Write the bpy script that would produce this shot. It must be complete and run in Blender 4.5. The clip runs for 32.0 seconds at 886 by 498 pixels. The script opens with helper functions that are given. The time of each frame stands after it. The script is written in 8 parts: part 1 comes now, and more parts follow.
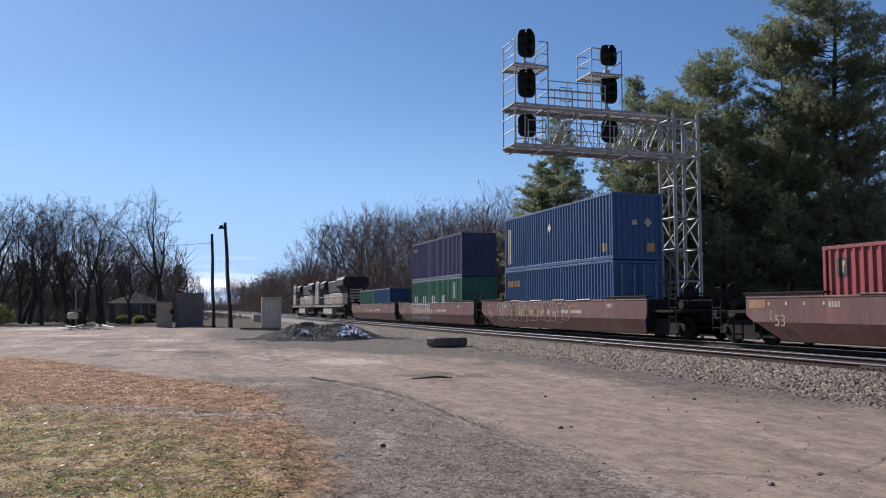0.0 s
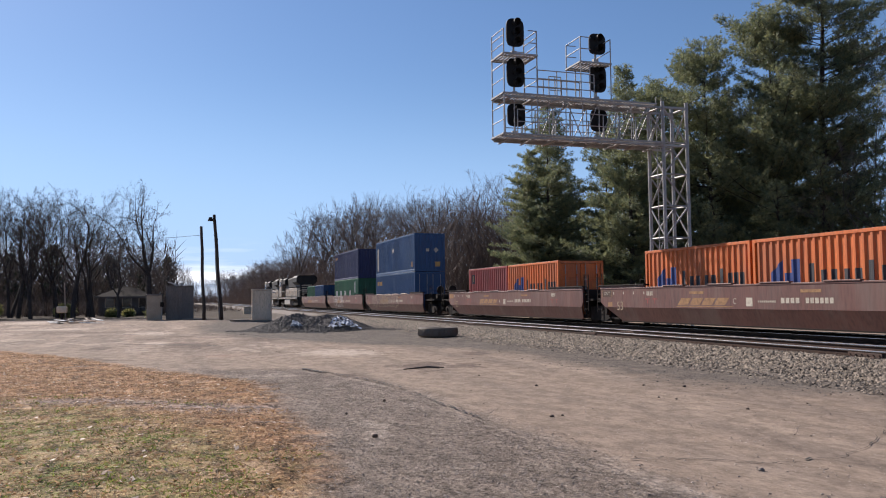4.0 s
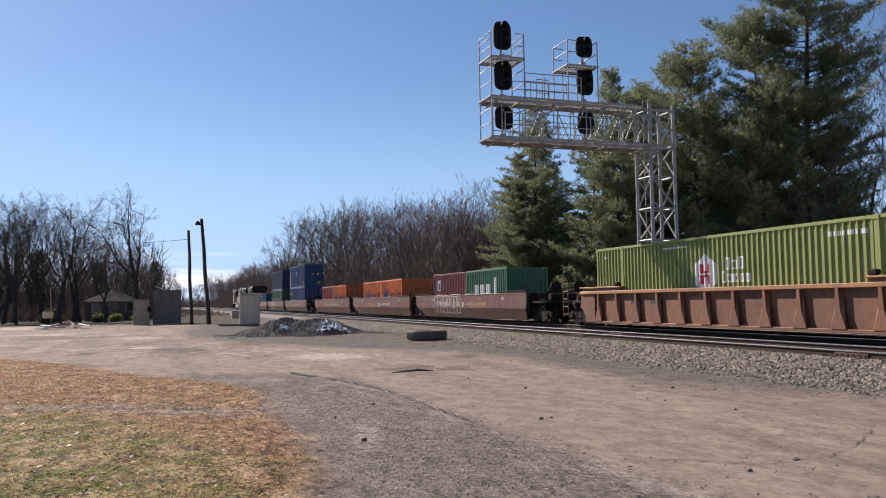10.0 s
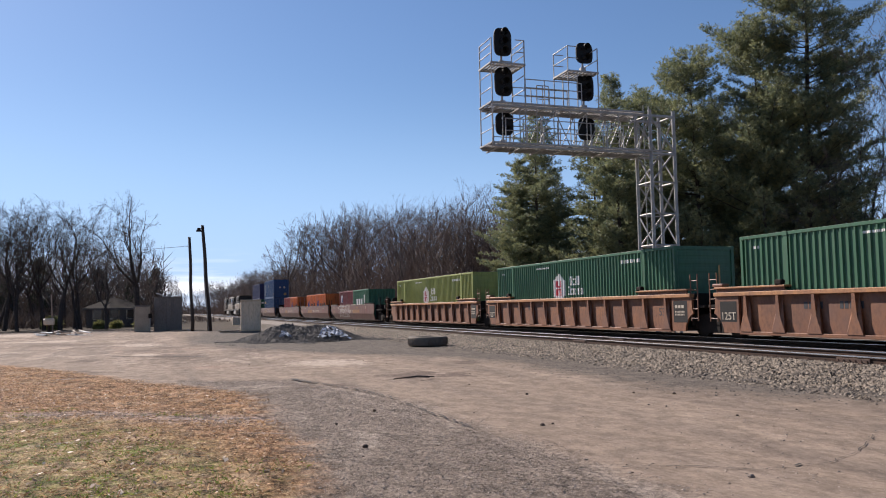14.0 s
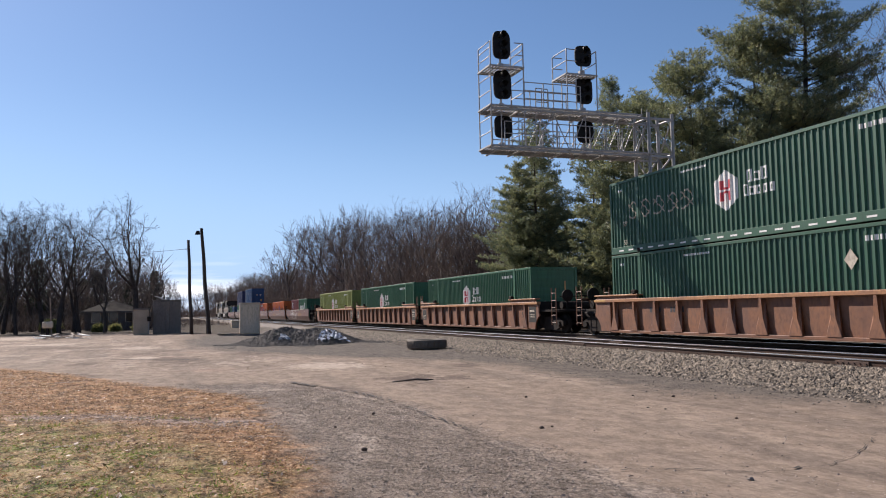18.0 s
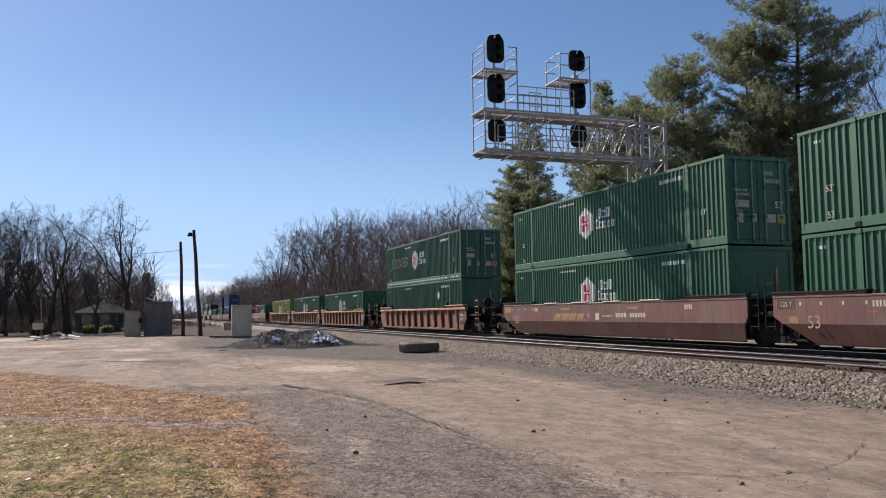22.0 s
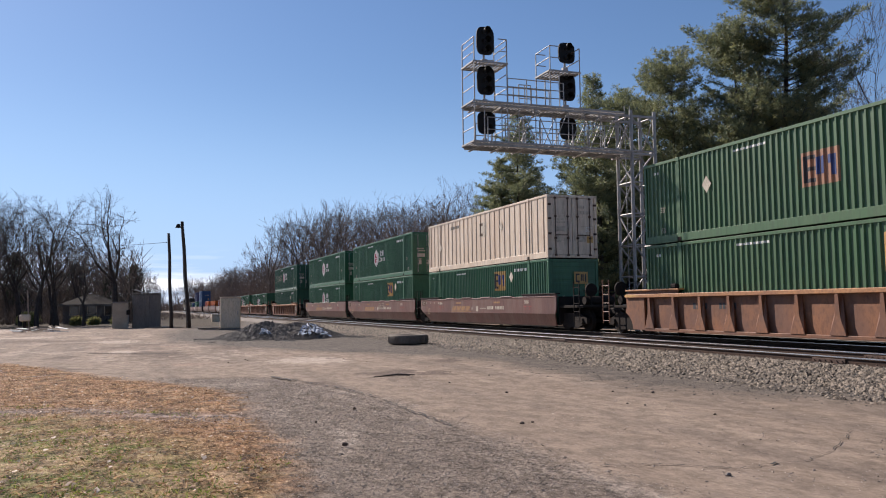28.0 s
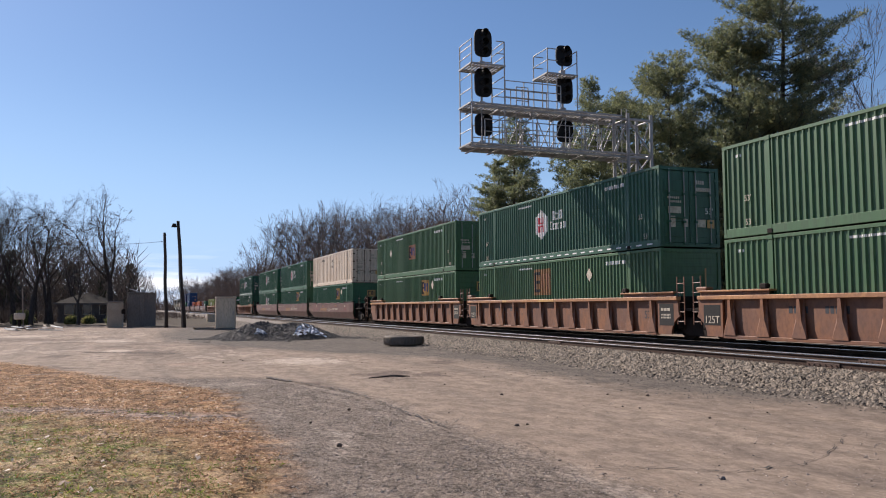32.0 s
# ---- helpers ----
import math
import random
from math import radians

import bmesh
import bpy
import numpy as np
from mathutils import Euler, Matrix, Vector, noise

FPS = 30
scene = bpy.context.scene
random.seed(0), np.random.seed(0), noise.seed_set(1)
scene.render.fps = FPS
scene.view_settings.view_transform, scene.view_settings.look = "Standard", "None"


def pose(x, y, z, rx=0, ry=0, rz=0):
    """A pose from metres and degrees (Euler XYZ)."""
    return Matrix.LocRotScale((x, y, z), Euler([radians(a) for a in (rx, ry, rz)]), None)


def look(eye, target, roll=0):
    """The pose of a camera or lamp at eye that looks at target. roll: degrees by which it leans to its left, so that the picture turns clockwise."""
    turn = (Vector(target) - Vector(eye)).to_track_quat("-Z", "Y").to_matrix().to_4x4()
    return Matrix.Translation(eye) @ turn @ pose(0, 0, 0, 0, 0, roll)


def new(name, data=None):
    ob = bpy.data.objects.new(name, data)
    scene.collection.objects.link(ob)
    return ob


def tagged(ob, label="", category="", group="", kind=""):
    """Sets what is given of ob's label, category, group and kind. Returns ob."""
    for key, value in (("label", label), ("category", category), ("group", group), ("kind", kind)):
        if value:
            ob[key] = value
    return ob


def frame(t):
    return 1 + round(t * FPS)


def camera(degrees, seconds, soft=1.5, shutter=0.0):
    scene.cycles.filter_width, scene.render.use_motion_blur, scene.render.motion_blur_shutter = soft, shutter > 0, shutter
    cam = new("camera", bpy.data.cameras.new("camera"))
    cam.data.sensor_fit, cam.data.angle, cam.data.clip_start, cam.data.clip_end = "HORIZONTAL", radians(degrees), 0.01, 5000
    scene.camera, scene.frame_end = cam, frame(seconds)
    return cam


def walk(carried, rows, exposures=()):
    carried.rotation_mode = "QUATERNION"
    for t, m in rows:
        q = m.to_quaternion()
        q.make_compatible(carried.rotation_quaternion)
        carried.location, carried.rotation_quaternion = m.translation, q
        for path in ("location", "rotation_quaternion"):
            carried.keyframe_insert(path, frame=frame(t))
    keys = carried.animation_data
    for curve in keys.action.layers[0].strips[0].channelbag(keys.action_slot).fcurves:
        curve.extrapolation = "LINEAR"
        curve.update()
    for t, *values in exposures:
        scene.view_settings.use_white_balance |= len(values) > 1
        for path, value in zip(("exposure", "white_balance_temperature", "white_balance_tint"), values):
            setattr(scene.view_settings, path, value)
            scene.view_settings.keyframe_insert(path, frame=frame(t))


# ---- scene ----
EYE = 1.6            # height of the lens above the lot
RAIL = 0.415         # rail head above the lot
TRACK_A, TRACK_B = 14.6, 18.667   # centre lines of the two tracks; the train runs on B
SIG_Y = 32.3         # the signal bridge crosses the tracks here
SECONDS = 32.0

cam = camera(57.15, SECONDS, soft=1.05)


def view(yaw, pitch, roll):
    a, p, g = radians(yaw), radians(pitch), radians(roll)
    ahead = Vector((math.sin(a) * math.cos(p), math.cos(a) * math.cos(p), math.sin(p)))
    right = Vector((math.cos(a), -math.sin(a), 0))
    up = right.cross(ahead)
    r, u = right * math.cos(g) + up * math.sin(g), up * math.cos(g) - right * math.sin(g)
    m = Matrix((r, u, -ahead)).transposed().to_4x4()
    return Matrix.Translation((0, 0, EYE)) @ m


# seconds, yaw, pitch, roll of the handheld camera
PATH = [
    (0, 17.774, 4.144, -0.053), (0.5, 17.848, 4.089, -0.217), (1, 17.943, 3.969, -0.334), (1.5, 18.072, 3.795, -0.520),
    (2, 18.198, 3.772, -0.568), (2.5, 18.186, 3.692, -0.570), (3, 18.248, 3.556, -0.627), (3.5, 18.319, 3.448, -0.615),
    (5.5, 18.853, 3.586, -0.580), (6, 18.805, 3.698, -0.602), (6.5, 18.755, 3.640, -0.575), (7, 18.696, 3.587, -0.562),
    (7.5, 18.787, 3.569, -0.658), (8, 18.976, 3.550, -0.698), (8.5, 19.137, 3.502, -0.652), (9, 19.263, 3.465, -0.745),
    (9.5, 19.337, 3.479, -0.819), (10, 19.275, 3.653, -0.923), (10.5, 19.279, 3.752, -1.041),
    (11, 19.330, 3.703, -1.044), (11.5, 19.356, 3.793, -0.947), (12, 19.328, 3.949, -0.931),
    (12.5, 19.336, 4.001, -0.982), (13, 19.290, 3.988, -1.055), (13.5, 19.235, 4.049, -1.056),
    (14, 19.220, 4.082, -1.041), (14.5, 19.235, 4.049, -1.056), (16.5, 19.295, 4.280, -0.956),
    (17, 19.294, 4.278, -0.978), (17.5, 19.319, 4.285, -0.954), (18, 19.294, 4.282, -1.071),
    (18.5, 19.415, 4.333, -1.147), (19, 19.527, 4.363, -1.229), (19.5, 19.514, 4.468, -1.082),
    (20, 19.515, 4.406, -1.175), (20.5, 19.512, 4.334, -1.232), (21, 19.691, 4.276, -1.238),
    (21.5, 19.852, 4.342, -1.082), (22, 19.803, 4.500, -0.779), (22.5, 19.761, 4.376, -0.663),
    (23, 19.894, 4.198, -0.665), (23.5, 20.062, 4.172, -0.739), (24, 20.229, 4.165, -0.763),
    (24.5, 20.321, 4.183, -0.823), (25, 20.286, 4.125, -0.917), (25.5, 20.159, 4.039, -0.916),
    (27.5, 20.498, 3.942, -0.784), (28, 20.547, 3.941, -0.704), (28.5, 20.440, 4.003, -0.558),
    (29, 20.449, 4.201, -0.592), (29.5, 20.490, 4.230, -0.549), (30, 20.526, 4.186, -0.553),
    (30.5, 20.648, 4.072, -0.476), (31, 20.765, 3.942, -0.461), (31.5, 20.773, 3.927, -0.369),
    (32, 20.819, 4.048, -0.266),
]
walk(cam, [(t, view(a, p, g)) for t, a, p, g in PATH],
     exposures=[(0, 0.55, 5950, 13), (2.5, 0.6, 6200, 14), (6, 0.68, 6500, 15), (23.5, 0.67, 6500, 15), (25, 0.57, 6500, 15), (26.5, 0.56, 6500, 15), (28.5, 0.65, 6500, 15), (SECONDS, 0.65, 6500, 15)])

# ---- light ----
SUN_EL, SUN_AZ = radians(35.5), radians(-24.5)
world = bpy.data.worlds.new("sky")
scene.world = world
world.use_nodes = True
wn = world.node_tree.nodes
sky = wn.new("ShaderNodeTexSky")
sky.sky_type = "NISHITA"
sky.sun_disc = False
sky.sun_elevation, sky.sun_rotation = SUN_EL, SUN_AZ
sky.altitude, sky.air_density, sky.dust_density, sky.ozone_density = 200, 1.1, 0.3, 6.5
wn["Background"].inputs["Strength"].default_value = 0.063
# pale haze and thin cloud low over the horizon
wl = world.node_tree.links
coord, split, low = wn.new("ShaderNodeTexCoord"), wn.new("ShaderNodeSeparateXYZ"), wn.new("ShaderNodeMapRange")
low.inputs[1].default_value, low.inputs[2].default_value, low.inputs[3].default_value, low.inputs[4].default_value = 0.0, 0.3, 0.75, 0.0
low.interpolation_type = "SMOOTHERSTEP"
stretch, cloud, thin = wn.new("ShaderNodeMapping"), wn.new("ShaderNodeTexNoise"), wn.new("ShaderNodeMapRange")
stretch.inputs["Scale"].default_value = (1.6, 1.6, 22)
cloud.inputs["Scale"].default_value, cloud.inputs["Detail"].default_value = 2.2, 6
thin.inputs[1].default_value, thin.inputs[2].default_value, thin.inputs[3].default_value, thin.inputs[4].default_value = 0.46, 0.62, 0.0, 1.0
fade = wn.new("ShaderNodeMapRange")
fade.inputs[1].default_value, fade.inputs[2].default_value, fade.inputs[3].default_value, fade.inputs[4].default_value = 0.025, 0.075, 0.9, 0.0
mul = wn.new("ShaderNodeMath")
mul.operation = "MULTIPLY"
haze, clouds = wn.new("ShaderNodeMix"), wn.new("ShaderNodeMix")
haze.data_type = clouds.data_type = "RGBA"
haze.inputs[7].default_value, clouds.inputs[7].default_value = (4.5, 6.9, 10.8, 1), (14.0, 14.2, 14.6, 1)
wl.new(coord.outputs["Generated"], split.inputs[0])
wl.new(split.outputs["Z"], low.inputs[0])
wl.new(split.outputs["Z"], fade.inputs[0])
wl.new(coord.outputs["Generated"], stretch.inputs[0])
wl.new(stretch.outputs[0], cloud.inputs["Vector"])
wl.new(cloud.outputs[0], thin.inputs[0])
wl.new(thin.outputs[0], mul.inputs[0])
wl.new(fade.outputs[0], mul.inputs[1])
wl.new(sky.outputs[0], haze.inputs[6])
wl.new(low.outputs[0], haze.inputs[0])
wl.new(haze.outputs[2], clouds.inputs[6])
wl.new(mul.outputs[0], clouds.inputs[0])
wl.new(clouds.outputs[2], wn["Background"].inputs[0])

sun = new("sun", bpy.data.lights.new("sun", "SUN"))
sun.data.energy, sun.data.angle, sun.data.color = 5.0, radians(0.53), (1.0, 0.92, 0.82)
sun_dir = Vector((math.sin(SUN_AZ) * math.cos(SUN_EL), math.cos(SUN_AZ) * math.cos(SUN_EL), math.sin(SUN_EL)))
sun.matrix_world = look(sun_dir * 100, (0, 0, 0))


# ---- materials ----
def wire(nt, a, b):
    nt.links.new(a, b)


def mat(name, c1, c2=None, rough=0.6, metal=0.0, s1=2.0, s2=25.0, bump=0.15, bscale=60.0, stretch=(1, 1, 1),
        dirt=None, dirt_amount=0.5, dirt_scale=1.2, spec=0.5, rnd=0.0, coat=0.0):
    """Two scales of colour variation, optional stains, fine relief; rnd varies the tone from piece to piece."""
    m = bpy.data.materials.new(name)
    m.use_nodes = True
    nt = m.node_tree
    n = nt.nodes
    b = n["Principled BSDF"]
    tc, mp, info = n.new("ShaderNodeTexCoord"), n.new("ShaderNodeMapping"), n.new("ShaderNodeObjectInfo")
    mp.inputs["Scale"].default_value = stretch
    wire(nt, tc.outputs["Object"], mp.inputs[0])
    mul = n.new("ShaderNodeVectorMath")
    mul.operation = "SCALE"
    mul.inputs[0].default_value = (17.0, 31.0, 23.0)
    wire(nt, info.outputs["Random"], mul.inputs["Scale"])
    wire(nt, mul.outputs[0], mp.inputs["Location"])

    def noise_node(scale, detail=4.0, rough_=0.6):
        k = n.new("ShaderNodeTexNoise")
        k.inputs["Scale"].default_value, k.inputs["Detail"].default_value = scale, detail
        k.inputs["Roughness"].default_value = rough_
        wire(nt, mp.outputs[0], k.inputs["Vector"])
        return k

    def ramp(src, lo, hi):
        r = n.new("ShaderNodeMapRange")
        r.inputs[1].default_value, r.inputs[2].default_value = lo, hi
        wire(nt, src, r.inputs[0])
        return r.outputs[0]

    def mix(fac, a, c):
        k = n.new("ShaderNodeMix")
        k.data_type = "RGBA"
        for sock, v in ((k.inputs[0], fac), (k.inputs[6], a), (k.inputs[7], c)):
            if isinstance(v, (tuple, float, int)):
                sock.default_value = (*v, 1) if isinstance(v, tuple) else v
            else:
                wire(nt, v, sock)
        return k.outputs[2]

    c2 = c2 or tuple(min(1, v * 0.72) for v in c1)
    big, fine = noise_node(s1), noise_node(s2, 6.0)
    col = mix(ramp(big.outputs[0], 0.35, 0.68), c1, c2)
    col = mix(ramp(fine.outputs[0], 0.45, 0.8), col, tuple(v * 0.6 for v in c2))
    if dirt:
        dn = noise_node(dirt_scale, 8.0, 0.7)
        k = n.new("ShaderNodeMath")
        k.operation = "MULTIPLY"
        k.inputs[1].default_value = dirt_amount
        wire(nt, ramp(dn.outputs[0], 0.48, 0.62), k.inputs[0])
        col = mix(k.outputs[0], col, dirt)
    if rnd:
        h = n.new("ShaderNodeHueSaturation")
        wire(nt, ramp(info.outputs["Random"], 0.0, 1.0), h.inputs["Value"])
        h.inputs["Value"].default_value = 1
        rr = n.new("ShaderNodeMapRange")
        rr.inputs[3].default_value, rr.inputs[4].default_value = 1 - rnd, 1 + rnd
        wire(nt, info.outputs["Random"], rr.inputs[0])
        wire(nt, rr.outputs[0], h.inputs["Value"])
        wire(nt, col, h.inputs["Color"])
        col = h.outputs[0]
    wire(nt, col, b.inputs["Base Color"])
    r = n.new("ShaderNodeMapRange")
    r.inputs[3].default_value, r.inputs[4].default_value = max(0.03, rough - 0.12), min(1, rough + 0.12)
    wire(nt, fine.outputs[0], r.inputs[0])
    wire(nt, r.outputs[0], b.inputs["Roughness"])
    b.inputs["Metallic"].default_value = metal
    b.inputs["Specular IOR Level"].default_value = spec
    b.inputs["Coat Weight"].default_value = coat
    if bump:
        bn, bp = noise_node(bscale, 5.0), n.new("ShaderNodeBump")
        bp.inputs["Strength"].default_value, bp.inputs["Distance"].default_value = bump, 0.02
        wire(nt, bn.outputs[0], bp.inputs["Height"])
        wire(nt, bp.outputs[0], b.inputs["Normal"])
    return m


def leafy(name, c1, c2, rough=0.7, trans=0.25):
    """Foliage or twigs: tone varies blade by blade."""
    m = bpy.data.materials.new(name)
    m.use_nodes = True
    nt = m.node_tree
    n = nt.nodes
    b = n["Principled BSDF"]
    g, k = n.new("ShaderNodeNewGeometry"), n.new("ShaderNodeMix")
    k.data_type = "RGBA"
    k.inputs[6].default_value, k.inputs[7].default_value = (*c1, 1), (*c2, 1)
    wire(nt, g.outputs["Random Per Island"], k.inputs[0])
    wire(nt, k.outputs[2], b.inputs["Base Color"])
    b.inputs["Roughness"].default_value = rough
    if trans:
        t, ms = n.new("ShaderNodeBsdfTranslucent"), n.new("ShaderNodeMixShader")
        wire(nt, k.outputs[2], t.inputs[0])
        ms.inputs[0].default_value = trans
        wire(nt, b.outputs[0], ms.inputs[1])
        wire(nt, t.outputs[0], ms.inputs[2])
        wire(nt, ms.outputs[0], n["Material Output"].inputs[0])
    return m


def tufted(name, c1, c2, rough=0.6, trans=0.4):
    """Needles: tone varies tuft by tuft, a little from needle to needle."""
    m = leafy(name, c1, c2, rough, trans)
    n = m.node_tree.nodes
    at, add, geo = n.new("ShaderNodeAttribute"), n.new("ShaderNodeMath"), n["Geometry"]
    at.attribute_name = "tone"
    add.operation = "MULTIPLY_ADD"
    add.inputs[1].default_value, add.use_clamp = 0.3, True
    wire(m.node_tree, geo.outputs["Random Per Island"], add.inputs[0])
    wire(m.node_tree, at.outputs["Fac"], add.inputs[2])
    wire(m.node_tree, add.outputs[0], n["Mix"].inputs[0])
    return m


